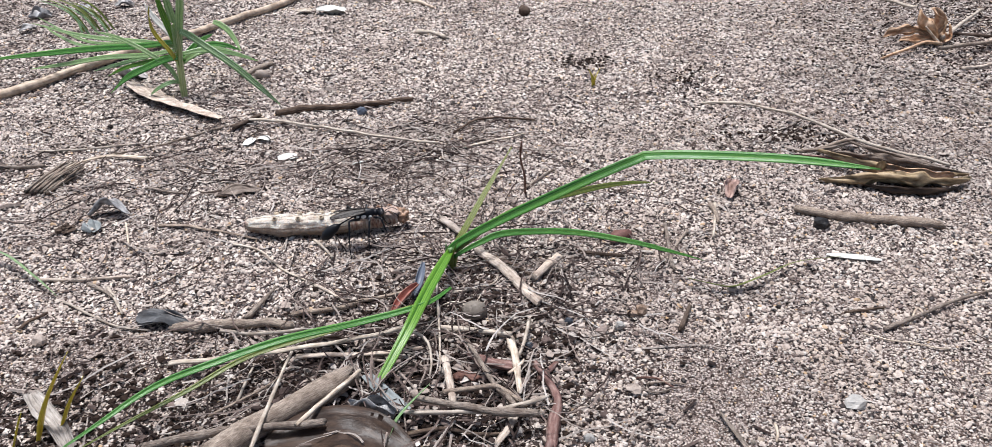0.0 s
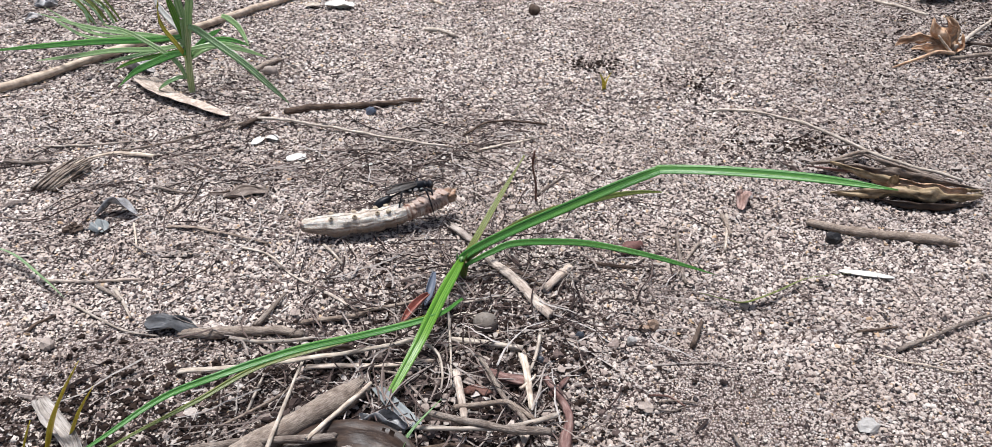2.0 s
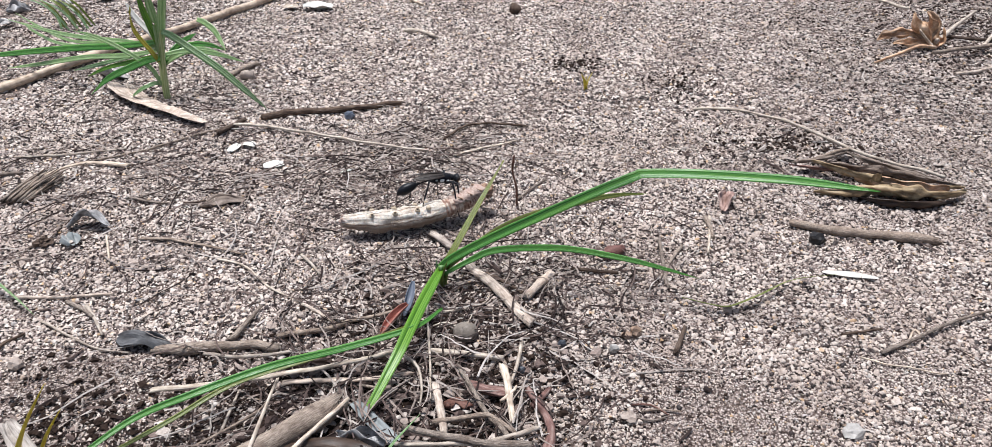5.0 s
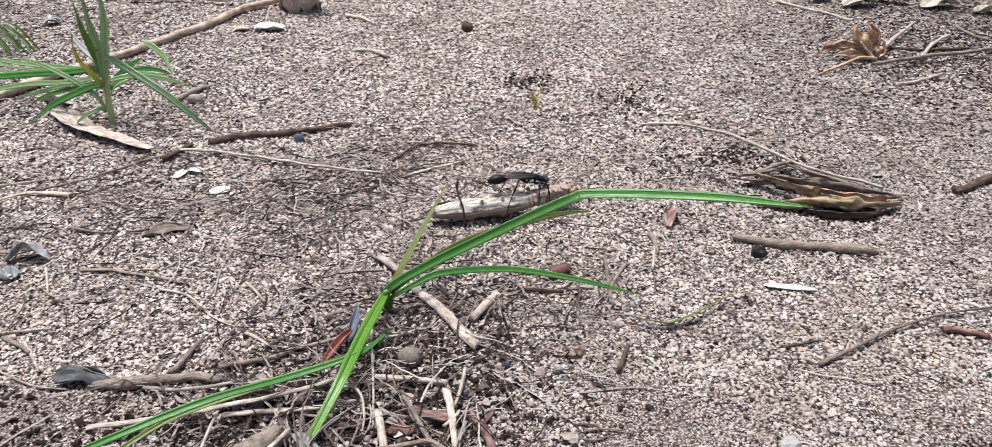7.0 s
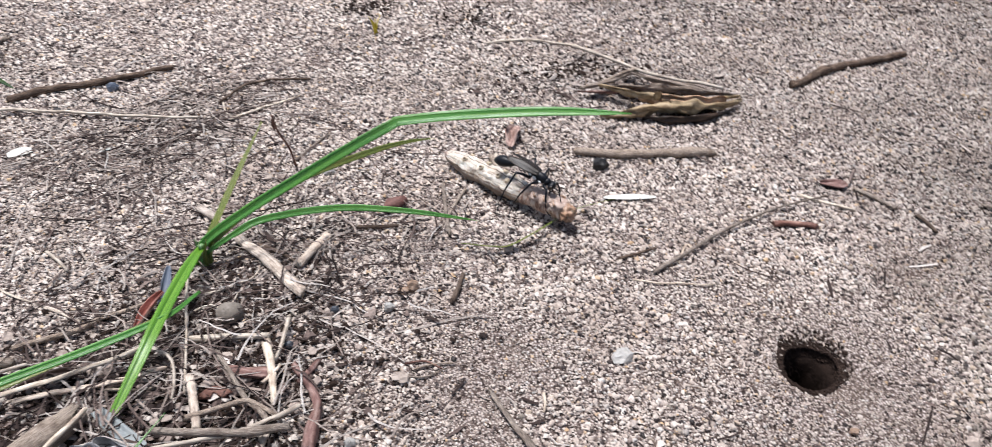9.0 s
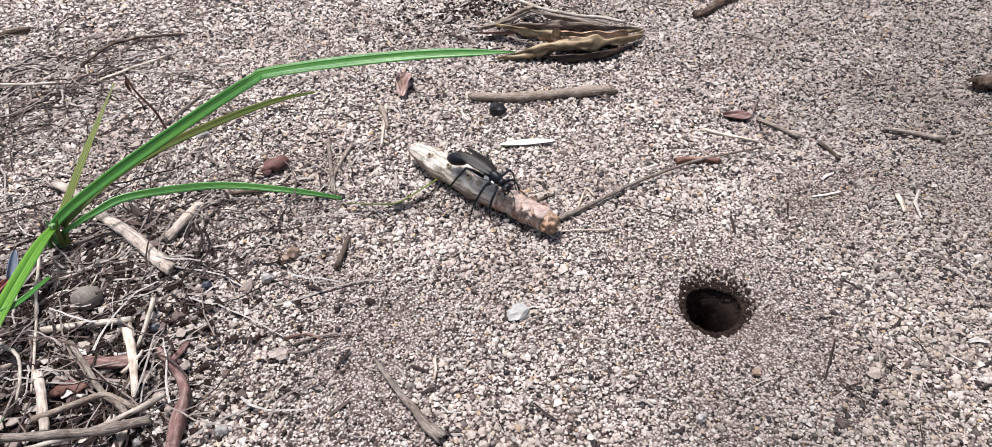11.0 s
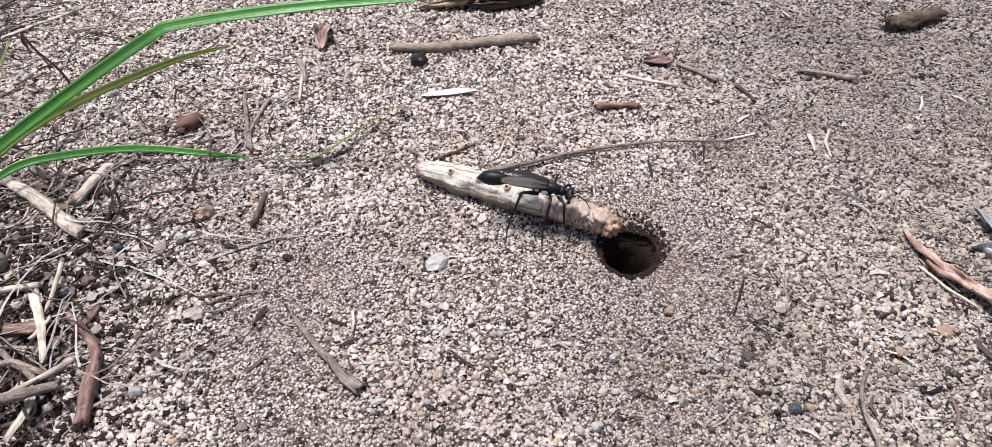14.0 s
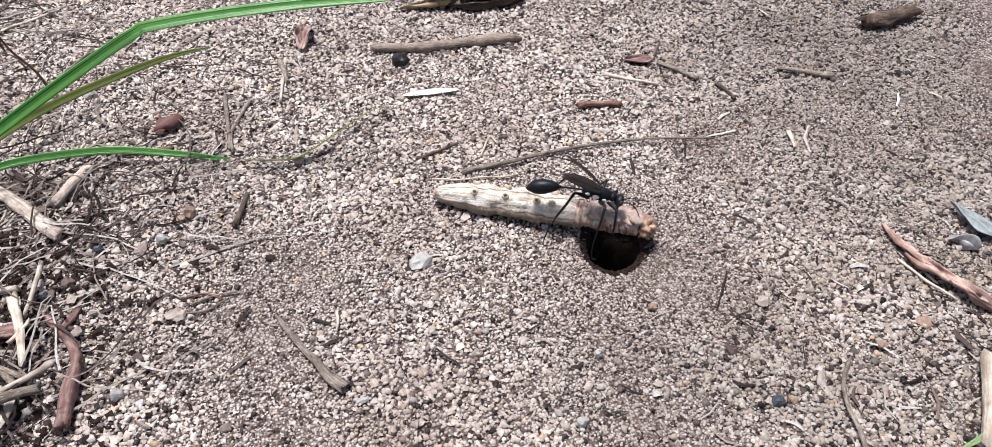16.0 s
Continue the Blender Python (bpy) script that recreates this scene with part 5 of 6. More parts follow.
stem('twig', [(29.64, 44.85, 0.08), (29.75, 43.06, 0.08), (30.77, 41.70, 0.08)], 0.094, 0.071, GREY_WOOD, 'grey twig among debris', 'twig', group='loose twigs')
stem('stick', [(18.59, 25.07, 0.12), (20.56, 25.96, 0.12), (22.63, 26.32, 0.12), (24.15, 26.58, 0.12)], 0.145, 0.128, BARK, 'dark crooked stick on sand', 'stick', group='loose twigs', knots=1)
stem('twig', [(-5.18, 40.96, 0.10), (-4.30, 40.75, 0.10), (-3.56, 40.10, 0.10)], 0.121, 0.085, STRAW, 'pale short straw on far sand', 'straw', group='loose straws')
stem('twig', [(-6.70, 47.62, 0.10), (-5.64, 46.92, 0.10), (-4.76, 45.68, 0.10)], 0.118, 0.076, STRAW, 'pale straw on far sand', 'straw', group='loose straws')
stem('twig', [(15.21, 18.38, 0.04), (15.65, 17.99, 0.04), (16.43, 17.37, 0.04)], 0.055, 0.036, STRAW, 'pale straw piece beside a red flake', 'straw', group='loose straws')
stem('twig', [(17.05, 18.42, 0.05), (17.33, 17.82, 0.05), (17.61, 17.17, 0.05)], 0.065, 0.054, GREY_WOOD, 'grey twig piece on sand', 'twig', group='loose twigs')
stem('twig', [(18.01, 16.75, 0.04), (18.04, 16.32, 0.04), (18.03, 15.92, 0.04)], 0.054, 0.044, BARK, 'small dark twig piece on sand', 'twig', group='loose twigs')
stem('twig', [(20.05, 16.73, 0.07), (20.50, 16.45, 0.07), (21.34, 15.83, 0.07)], 0.046, 0.082, GREY_WOOD, 'twig piece on sand', 'twig', group='loose twigs')
stem('seed_pod', [(13.82, 17.14, 0.07), (14.19, 17.12, 0.07), (14.60, 16.96, 0.07), (14.83, 16.75, 0.07)], 0.086, 0.078, RUSSET, 'small brown spindle shaped seed pod', 'seed pod', rough=0.1)
stem('bark_strip', [(4.84, 12.77, 0.09), (5.05, 12.06, 0.09), (5.30, 11.44, 0.09), (5.44, 10.99, 0.09), (5.68, 10.57, 0.09)], 0.051, 0.112, GREY_WOOD, 'frayed grey strip of bark on sand', 'bark', flat=0.4, rough=0.35)
stem('dry_stalk', [(14.90, 7.62, 0.14), (14.41, 7.26, 0.14), (14.07, 6.73, 0.14), (13.96, 6.36, 0.14), (13.75, 5.88, 0.14)], 0.031, 0.049, GREY_WOOD, 'thin bent dry grass stalk on sand', 'straw', group='loose straws')
stem('reed_piece', [(17.30, 6.60, 0.2), (16.75, 6.05, 0.24), (16.30, 5.62, 0.22), (15.75, 5.15, 0.16)], 0.17, 0.15, STRAW, 'tan dry piece of reed lying on sand', 'straw', group='loose straws')
stem('twig', [(3.29, 13.70, 0.02), (3.74, 13.76, 0.02), (4.21, 13.73, 0.02)], 0.026, 0.020, GREY_WOOD, 'fine grey twig on grit', 'twig', group='loose twigs')
stem('twig', [(3.02, 13.55, 0.02), (3.51, 13.45, 0.02), (4.01, 13.60, 0.02)], 0.026, 0.020, GREY_WOOD, 'fine grey twig on grit', 'twig', group='loose twigs')
stem('twig', [(3.12, 13.91, 0.02), (3.56, 13.89, 0.02), (3.91, 13.60, 0.02)], 0.026, 0.020, RUSSET, 'fine reddish twig on grit', 'twig', group='loose twigs')
stem('dry_culm', [(4.93, 20.96, 0.05), (4.85, 19.88, 0.05), (4.75, 18.60, 0.05)], 0.061, 0.048, GREY_WOOD, 'thin grey culm on sand', 'straw', group='loose straws')
stem('twig', [(18.40, 14.09, 0.05), (18.32, 13.83, 0.05), (18.19, 13.51, 0.05)], 0.066, 0.049, STRAW, 'short split straw stub', 'straw', group='loose straws', flat=0.6)
stem('bark_piece', [(24.27, 17.82, 0.24), (25.00, 17.79, 0.24), (26.22, 17.94, 0.24)], 0.303, 0.228, BARK, 'dark brown rotten piece of bark', 'bark', rough=0.3, flat=0.7, sides=12)
stem('twig', [(10.54, 16.07, 0.03), (11.06, 16.81, 0.03), (11.15, 16.43, 0.03)], 0.032, 0.024, STRAW, 'thin pale straw chip on sand', 'straw', group='loose straws')
stem('twig', [(6.00, 12.45, 0.03), (5.96, 12.16, 0.03), (5.87, 11.93, 0.03)], 0.032, 0.025, STRAW, 'short straw stub in grit', 'straw', group='loose straws')
stem('twig', [(6.68, 22.35, 0.07), (6.67, 21.62, 0.07), (6.66, 21.09, 0.07)], 0.084, 0.054, GREY_WOOD, 'short grey crooked twig', 'twig', group='loose twigs')
pebble("wood_chip", 3.45, 20.2, (0.36, 0.2, 0.17), RED_CHIP, "dark red brown angular chip of wood", turn=20, rough=0.5, freq=1.5, category="wood chip", sink=0.2)
pebble("wood_chip", 3.2, 20.05, (0.17, 0.14, 0.1), RED_CHIP, "small dark red crumb beside a wood chip", turn=60, rough=0.6, category="wood chip", sink=0.2)
leaf("red_flake", [(7.85, 24.2, 0.05), (7.6, 23.5, 0.3), (7.4, 22.8, 0.1)], 0.5, PINK_LEAF, "small shrivelled reddish leaf on sand", 1.0, 64, 0.3, wrinkle=0.5, category="leaf flake")
# stones and small things
pebble('stone', -0.93, 16.24, (0.340, 0.289, 0.289), STONE_GREY, 'rounded dull grey brown stone in the litter', turn=0, rough=0.18)
pebble('pebble', 8.05, 13.16, (0.26, 0.21, 0.10), STONE_WHITE, 'pale flat quartz pebble on sand', turn=20, rough=0.6, sink=0.45, detail=2, freq=1.1)
pebble('pebble', 1.79, 11.93, (0.128, 0.109, 0.117), STONE_WHITE, 'rough white quartz pebble', turn=0, rough=0.3)
pebble('pebble', 2.97, 13.50, (0.192, 0.163, 0.102), STONE_TAN, 'flat tan pebble on sand', turn=0)
pebble('pebble', 3.54, 16.46, (0.160, 0.136, 0.160), STONE_ORANGE, 'orange brown crumb of stone', turn=0)
pebble('pebble', 1.58, 15.98, (0.118, 0.100, 0.118), STONE_BLUE, 'small blue black angular pebble', turn=0, rough=0.4)
pebble('pebble', 0.50, 14.96, (0.118, 0.100, 0.105), STONE_BLUE, 'small blue black pebble in the litter', turn=0, rough=0.4)
pebble('pebble', 10.47, 9.54, (0.092, 0.078, 0.110), STONE_WHITE, 'small white quartz pebble', turn=0)
pebble('pebble', 9.50, 8.32, (0.114, 0.097, 0.102), STONE_WHITE, 'small pale angular pebble', turn=0, rough=0.4)
pebble('pebble', 5.96, 10.22, (0.151, 0.058, 0.047), STONE_WHITE, 'small white flake on sand', turn=0)
pebble('pebble', 6.26, 17.60, (0.142, 0.121, 0.119), STONE_TAN, 'small tan pebble by a grass tip', turn=0)
pebble('pebble', 8.28, 10.42, (0.098, 0.083, 0.110), STONE_TAN, 'small pale pebble in grit', turn=0)
pebble('pebble', 12.07, 10.22, (0.104, 0.088, 0.078), STONE_ORANGE, 'small orange pebble on sand', turn=0)
pebble('pebble', 13.04, 7.35, (0.139, 0.118, 0.093), STONE_BLUE, 'dark grey angular stone in grit', turn=0, rough=0.4)
pebble('pebble', 14.32, 9.52, (0.144, 0.122, 0.105), STONE_TAN, 'pale stone lying among grit', turn=0)
pebble('pebble', 15.67, 8.81, (0.156, 0.091, 0.07), STONE_TAN, 'pale curved stone chip', turn=40)
pebble('pebble', 15.73, 7.65, (0.111, 0.095, 0.087), STONE_ORANGE, 'small brown stone in grit', turn=0)
pebble('pebble', 2.89, 15.78, (0.127, 0.108, 0.141), STONE_WHITE, 'small white angular pebble', turn=0)
pebble('pebble', -11.99, 14.89, (0.195, 0.165, 0.146), STONE_TAN, 'pale tan pebble among crumbs', turn=0)
pebble('pebble', -11.77, 34.20, (0.328, 0.279, 0.239), STONE_TAN, 'tan pebble beside a stick', turn=0)
pebble('pebble', 1.55, 22.39, (0.170, 0.145, 0.149), STONE_WHITE, 'white pebble on sand', turn=0)
pebble('seed', 9.99, 21.24, (0.264, 0.225, 0.203), BLACK_SEED, 'round black seed beside a stick', turn=0, category='seed', rough=0.45)
pebble('seed', -6.34, 30.00, (0.241, 0.205, 0.187), BLUE_SHELL, 'dark blue grey crumb beside a stick', turn=0, category='crumb', rough=0.4)
pebble('clod', -14.1, 20.35, (0.24, 0.2, 0.13), BARK, 'dark crumbly clod of humus on sand', turn=20, category='clod', rough=0.9, freq=2.6, detail=3)
pebble('clod', 0.64, 44.78, (0.371, 0.315, 0.334), BARK, 'small dark clod on far sand', turn=0, category='clod', rough=0.5)
stump = root("stump", (-9.75, 49.4, lie(-9.75, 49.4)), "pinkish tan cut wooden stump standing on sand", "stump")
part("trunk", tube([(0.0, 0.0, 0.3), (0.02, 0.0, 2.2), (0.1, 0.05, 4.6)], lambda u: 1.24 - 0.03 * u, 10, 18, 0.05, 0.8, 501, True), PINK_WOOD, stump)
# dark tube added for the shadowed gap beneath the trunk
part("foot", tube([(0.0, 0.0, -0.4), (0.0, 0.0, 0.36)], lambda u: 1.14 + 0.05 * u, 4, 16, 0.12, 0.8, 502), BARK, stump, "dark band standing in for shadow under the stump")
stem("straw", [(-20.9, 51.1, 0.25), (-17.8, 50.8, 0.3), (-14.2, 50.3, 0.3)], 0.16, 0.13, STRAW, "pale straight straw behind the reed stalk", "straw", group="loose straws")
stem("twig", [(-11.15, 46.3, 0.1), (-11.05, 46.9, 0.75), (-10.9, 47.1, 0.8), (-10.45, 46.4, 0.1)], 0.06, 0.05, STRAW, "small bent pale straw standing on sand", "straw", group="loose straws")
pebble('crumb', 3.31, 16.37, (0.145, 0.123, 0.072), STONE_ORANGE, 'rusty brown crumb of clay', turn=0, rough=0.4, category='crumb')
pebble('crumb', 16.95, 7.80, (0.19, 0.16, 0.05), STONE_ORANGE, 'rusty brown crumb of clay', turn=0, rough=0.4, category='crumb')

# ---- the caterpillar: belly up, head foremost along x ----
LENGTH, RINGS, LEANING = 4.95, 13, 66  # the body bows in a plane that leans to its left
caterpillar = root("caterpillar", (0, 0, 0), "plump cream caterpillar with brown lines lying belly up", "caterpillar")


def girth(u):
    """Half thickness along the body, 0 at the tail to 1 at the head."""
    return 0.342 * min(1.0, 0.48 + 2.8 * u) ** 0.8 * (1 - 0.24 * min(1.0, max(0.0, (u - 0.58) / 0.16))) * (1 - 0.12 * max(0, (u - 0.8) / 0.2) ** 1.5)


def body_ring(i):
    """One swollen ring of the body, centred on its own middle."""
    step = LENGTH / (RINGS + 1)
    bm = bmesh.new()
    uv = bm.loops.layers.uv.new("UVMap")
    rows, sides, n = [], 36, 10
    for j in range(n + 1):
        f = j / n * 1.16 - 0.08
        u = (i + f) / (RINGS + 1)
        swell = 0.94 + 0.08 * math.sin(math.pi * min(1, max(0, f))) ** 0.7 - 0.02 * math.exp(-(((f - 0.62) / 0.06) ** 2))
        pinch = 0.975 if j in (0, n) else 1.0
        r = girth(u) * swell * pinch
        ring = []
        for k in range(sides):
            a = 2 * math.pi * k / sides
            w = 1 + 0.20 * noise.noise(Vector((math.cos(a) * 2.2, math.sin(a) * 2.2, (i + f) * 0.8))) + 0.09 * noise.noise(Vector((math.cos(a) * 7, math.sin(a) * 7, (i + f) * 2.5)))
            fold = 1 + 0.03 * math.cos(6 * a)
            ring.append(bm.verts.new(((f - 0.5) * step, math.cos(a) * r * w * fold, math.sin(a) * r * w * fold * 0.96)))
        rows.append(ring)
    for j in range(n):
        for k in range(sides):
            f = bm.faces.new((rows[j][k], rows[j][(k + 1) % sides], rows[j + 1][(k + 1) % sides], rows[j + 1][k]))
            for loop, (a, b) in zip(f.loops, ((k, j), (k + 1, j), (k + 1, j + 1), (k, j + 1))):
                loop[uv].uv = (a / sides, (i + b / n * 1.16 - 0.08) * step)
    bm.faces.new(rows[0][::-1])
    bm.faces.new(rows[-1])
    return bm


def short_leg(r, h, seed):
    bm = bmesh.new()
    bmesh.ops.create_cone(bm, cap_ends=True, segments=10, radius1=r, radius2=r * 0.72, depth=h)
    for v in bm.verts:
        v.co += Vector((noise.noise(v.co * 9 + Vector((seed, 0, 0))), noise.noise(v.co * 9 + Vector((0, seed, 0))), 0)) * r * 0.2
    bmesh.ops.bevel(bm, geom=bm.edges[:], offset=r * 0.18, segments=1, affect="EDGES")
    return bm


rings = []
for i in range(RINGS):
    seg = part("segment", body_ring(i), SKIN if i < 9 else FORE_SKIN, caterpillar, "" if i < 9 else "pinkish tan wrinkled fore segment")
    rings.append(seg)
    r = girth((i + 0.5) / (RINGS + 1))
    if i in (2, 4, 6, 7):
        for s in (-1, 1):
            leg = part("proleg", short_leg(0.095, 0.10, i + s), PROLEG, seg, "stubby tan proleg with a dark pad")
            leg.location = Vector((0, s * r * 0.5, r * 0.92)) * CM
            leg.rotation_euler = (radians(-26 * s), 0, 0)
            if i in (2, 4, 6):
                bm = bmesh.new()
                bmesh.ops.create_icosphere(bm, subdivisions=1, radius=0.048)
                bmesh.ops.scale(bm, vec=(1, 1, 0.4), verts=bm.verts)
                for v in bm.verts:
                    v.co += Vector((0, s * r * 0.5 + s * 0.02, r * 0.92 + 0.055))
                part("pad", bm, PROLEG_PAD, seg)
    if i == 0:
        for s in (-1, 1):
            bm = tube([(-0.05, s * 0.08, 0.03), (-0.16, s * 0.11, 0.09), (-0.24, s * 0.12, 0.16)], lambda u: 0.075 - 0.03 * u, 6, 8, 0.2, 1, 7 + s)
            part("clasper", bm, PINK_SKIN, seg, "reddish clasper at the tail end")
        part("tail_plate", lump((0.16, 0.16, 0.13), 8, 0.25, 2), PINK_SKIN, seg).location = Vector((-0.17, 0, 0)) * CM
    if i in (10, 11, 12):
        for s in (-1, 1):
            bm = tube([(0, s * 0.15, r * 0.8), (0.05, s * 0.24, r * 1.05), (0.0, s * 0.22, r * 1.28), (-0.05, s * 0.14, r * 1.36)], lambda u: 0.05 - 0.035 * u, 10, 7, 0.15, 1, 20 + i + s)
            part("true_leg", bm, HEAD_TAN, seg, "short jointed brown true leg")
        part("fold", lump((0.27, 0.30, 0.11), 30 + i, 0.45, 3, 2.6), PINK_SKIN, seg).location = Vector((0.02, 0, r * 0.72)) * CM
head = part("head", lump((0.22, 0.25, 0.22), 3, 0.5, 4, 2.6), HEAD_TAN, caterpillar, "wrinkled tan head capsule")
part("mouthparts", lump((0.09, 0.13, 0.08), 4, 0.4, 2), PROLEG_PAD, head).location = Vector((0.16, 0, 0.10)) * CM
for s in (-1, 1):
    part("eye_patch", lump((0.05, 0.04, 0.06), 5 + s, 0.2, 1), PROLEG_PAD, head).location = Vector((0.12, s * 0.2, 0.04)) * CM

# ---- the wasp: thread-waisted, black with silver spots; its middle is the thorax ----
wasp = root("wasp", (0, 0, 0), "slender black thread waisted wasp with smoky brown wings", "wasp")
thorax = part("thorax", lump((0.29, 0.145, 0.165), 11, 0.08, 3), WASP_BLACK, wasp)
part("collar", lump((0.09, 0.12, 0.11), 12, 0.06, 2), WASP_BLACK, wasp).location = Vector((0.27, 0, -0.01)) * CM
part("rump", lump((0.16, 0.115, 0.13), 13, 0.06, 2), WASP_BLACK, wasp).location = Vector((-0.26, 0, -0.01)) * CM
for s in (-1, 1):
    for x, z, a in ((-0.10, -0.01, 0.085), (0.09, -0.04, 0.055), (-0.28, 0.0, 0.055)):
        spot = part("silver_spot", lump((a, 0.02, a * 0.7), 14, 0.2, 2), WASP_WHITE, thorax, "silvery white hair spot")
        spot.location = Vector((x, s * (0.139 if abs(x) < 0.2 else 0.108), z)) * CM
wasp_head = part("head", lump((0.10, 0.155, 0.135), 15, 0.06, 3), WASP_BLACK, wasp)
wasp_head.location = Vector((0.43, 0, -0.06)) * CM
wasp_head.rotation_euler = (0, radians(25), 0)
for s in (-1, 1):
    part("eye", lump((0.06, 0.045, 0.10), 16, 0.04, 2), WASP_EYE, wasp_head).location = Vector((0.02, s * 0.125, 0.015)) * CM
    part("mandible", tube([(0.06, s * 0.07, -0.10), (0.11, s * 0.06, -0.19), (0.08, s * 0.01, -0.27)], lambda u: 0.03 - 0.018 * u, 8, 7, 0.05, 1, 17), WASP_BLACK, wasp_head)
    part("antenna", tube([(0.09, s * 0.04, 0.02), (0.18, s * 0.08, 0.13), (0.34, s * 0.16, 0.16), (0.52, s * 0.24, 0.08)], lambda u: 0.014 - 0.005 * u, 14, 6, 0.03, 1, 18), WASP_BLACK, wasp_head)
abdomen = part("abdomen", tube([(0, 0, 0), (-0.2, 0, 0.04), (-0.42, 0, 0.07), (-0.55, 0, 0.08), (-0.66, 0, 0.09), (-0.88, 0, 0.085), (-1.1, 0, 0.06), (-1.28, 0, 0.02)],
                               lambda u: 0.022 if u < 0.36 else 0.022 + 0.145 * math.sin(math.pi * min(1, ((u - 0.36) / 0.645) ** 1.45)) ** 0.9, 40, 14, 0.02, 1, 19), WASP_BLACK, wasp, "thread waist swelling into a dark club")
wings = []
for s in (-1, 1):
    bm = strip([(0, 0, 0), (-0.3, s * 0.03, 0.03), (-0.7, s * 0.05, 0.03), (-1.06, s * 0.06, 0.0)], lambda u: 0.10 + 0.22 * math.sin(math.pi * min(1, u * 0.93 + 0.03)) ** 0.8 - 0.05 * u, 16, 0.12, 0.004, s * -22, 0.03, 20)
    wing = part("wing", bm, WASP_WING, wasp, "smoky dark brown folded wing")
    for k, dy in enumerate((-0.06, 0.0, 0.06)):
        part("vein", tube([(-0.02, dy * 0.3, 0.008), (-0.4, dy + s * 0.035, 0.042), (-0.95, dy * 0.9 + s * 0.055, 0.018)], lambda u: 0.0035, 8, 5, 0.0, 1, 30 + k), WASP_BLACK, wing)
    wings.append((wing, s))
LEGS = {
    "front": ((0.20, 0.09, -0.12), (0.40, 0.30, -0.08), (0.48, 0.46, -0.46), (0.58, 0.44, -0.75)),
    "middle": ((0.02, 0.11, -0.14), (0.08, 0.44, 0.04), (0.0, 0.74, -0.42), (0.02, 0.92, -1.05)),
    "hind": ((-0.24, 0.10, -0.11), (-0.58, 0.36, 0.12), (-0.78, 0.66, -0.40), (-0.86, 0.88, -1.08)),
}
legs = []
for order, (hip, knee, ankle, foot) in enumerate(LEGS.values()):
    for s in (-1, 1):
        h, k, a, f = (Vector((p[0], p[1] * s, p[2])) for p in (hip, knee, ankle, foot))
        leg = part("leg", tube([Vector((0, 0, 0)), (k - h) * 0.5 + Vector((0, 0, 0.02)), k - h], lambda u: 0.05 - 0.02 * abs(2 * u - 0.7), 8, 8, 0.04, 1, 40), WASP_BLACK, wasp)
        part("shin", tube([k - h, (k + a) / 2 - h + Vector((0, s * 0.03, 0)), a - h], lambda u: 0.032 - 0.008 * u, 8, 7, 0.05, 1, 41), WASP_BLACK, leg)
        part("foot", tube([a - h, (a + f) / 2 - h + Vector((-0.03, 0, 0)), f - h, f - h + Vector((0.10, s * 0.03, -0.015))], lambda u: 0.016 - 0.004 * u, 10, 6, 0.1, 1, 42), WASP_BLACK, leg)
        legs.append((leg, h, s, order))


# ---- sand grains and litter ----


def scatter(name, places, sizes, squash, mat, label, category, corners, faces, seed, sink=0.25, tilt=None, rounded=False):
    """Many uneven bodies as one mesh: each is the unit body turned, stretched and jittered."""
    rng = np.random.default_rng(seed)
    base = np.array(corners, float)
    tris = np.array(faces, int)
    count, nv = len(places), len(base)
    q = rng.normal(size=(count, 4))
    if tilt is not None:
        half = rng.uniform(0, math.pi, count)
        q = np.stack([np.cos(half), rng.normal(0, tilt, count), rng.normal(0, tilt, count), np.sin(half)], 1)
    q /= np.linalg.norm(q, axis=1)[:, None]
    w, x, y, z = q.T
    rot = np.stack([1 - 2 * (y * y + z * z), 2 * (x * y - z * w), 2 * (x * z + y * w), 2 * (x * y + z * w), 1 - 2 * (x * x + z * z), 2 * (y * z - x * w), 2 * (x * z - y * w), 2 * (y * z + x * w), 1 - 2 * (x * x + y * y)], 1).reshape(-1, 3, 3)
    body = base[None] * (1 + rng.uniform(-0.2, 0.2, (count, nv, 1))) * rng.uniform(0.65, 1.25, (count, 1, 3))
    body += rng.normal(0, 0.07 if rounded else 0.16, body.shape)
    body = np.einsum("cij,cvj->cvi", rot, body)
    body[:, :, 2] *= squash
    body *= sizes[:, None, None]
    body += places[:, None, :]
    body[:, :, 2] += (sizes * squash * (1 - 2 * sink))[:, None]
    verts = (body.reshape(-1, 3) * CM).astype(np.float32)
    index = (tris[None] + (np.arange(count) * nv)[:, None, None]).reshape(-1).astype(np.int32)
    me = bpy.data.meshes.new(name)
    me.vertices.add(len(verts))
    me.vertices.foreach_set("co", verts.ravel())
    me.loops.add(len(index))
    me.loops.foreach_set("vertex_index", index)
    me.polygons.add(len(index) // 3)
    me.polygons.foreach_set("loop_start", np.arange(0, len(index), 3, dtype=np.int32))
    me.update()
    me.validate()
    if rounded:
        me.shade_smooth()
    else:
        me.shade_flat()
    me.materials.append(mat)
    return tagged(new(name, me), label, category, kind="stuff")


def body_of(subdivisions):
    bm = bmesh.new()
    bmesh.ops.create_icosphere(bm, subdivisions=subdivisions, radius=1)
    corners, faces = [tuple(v.co) for v in bm.verts], [tuple(v.index for v in f.verts) for f in bm.faces]
    bm.free()
    return corners, faces


ICO = body_of(1)
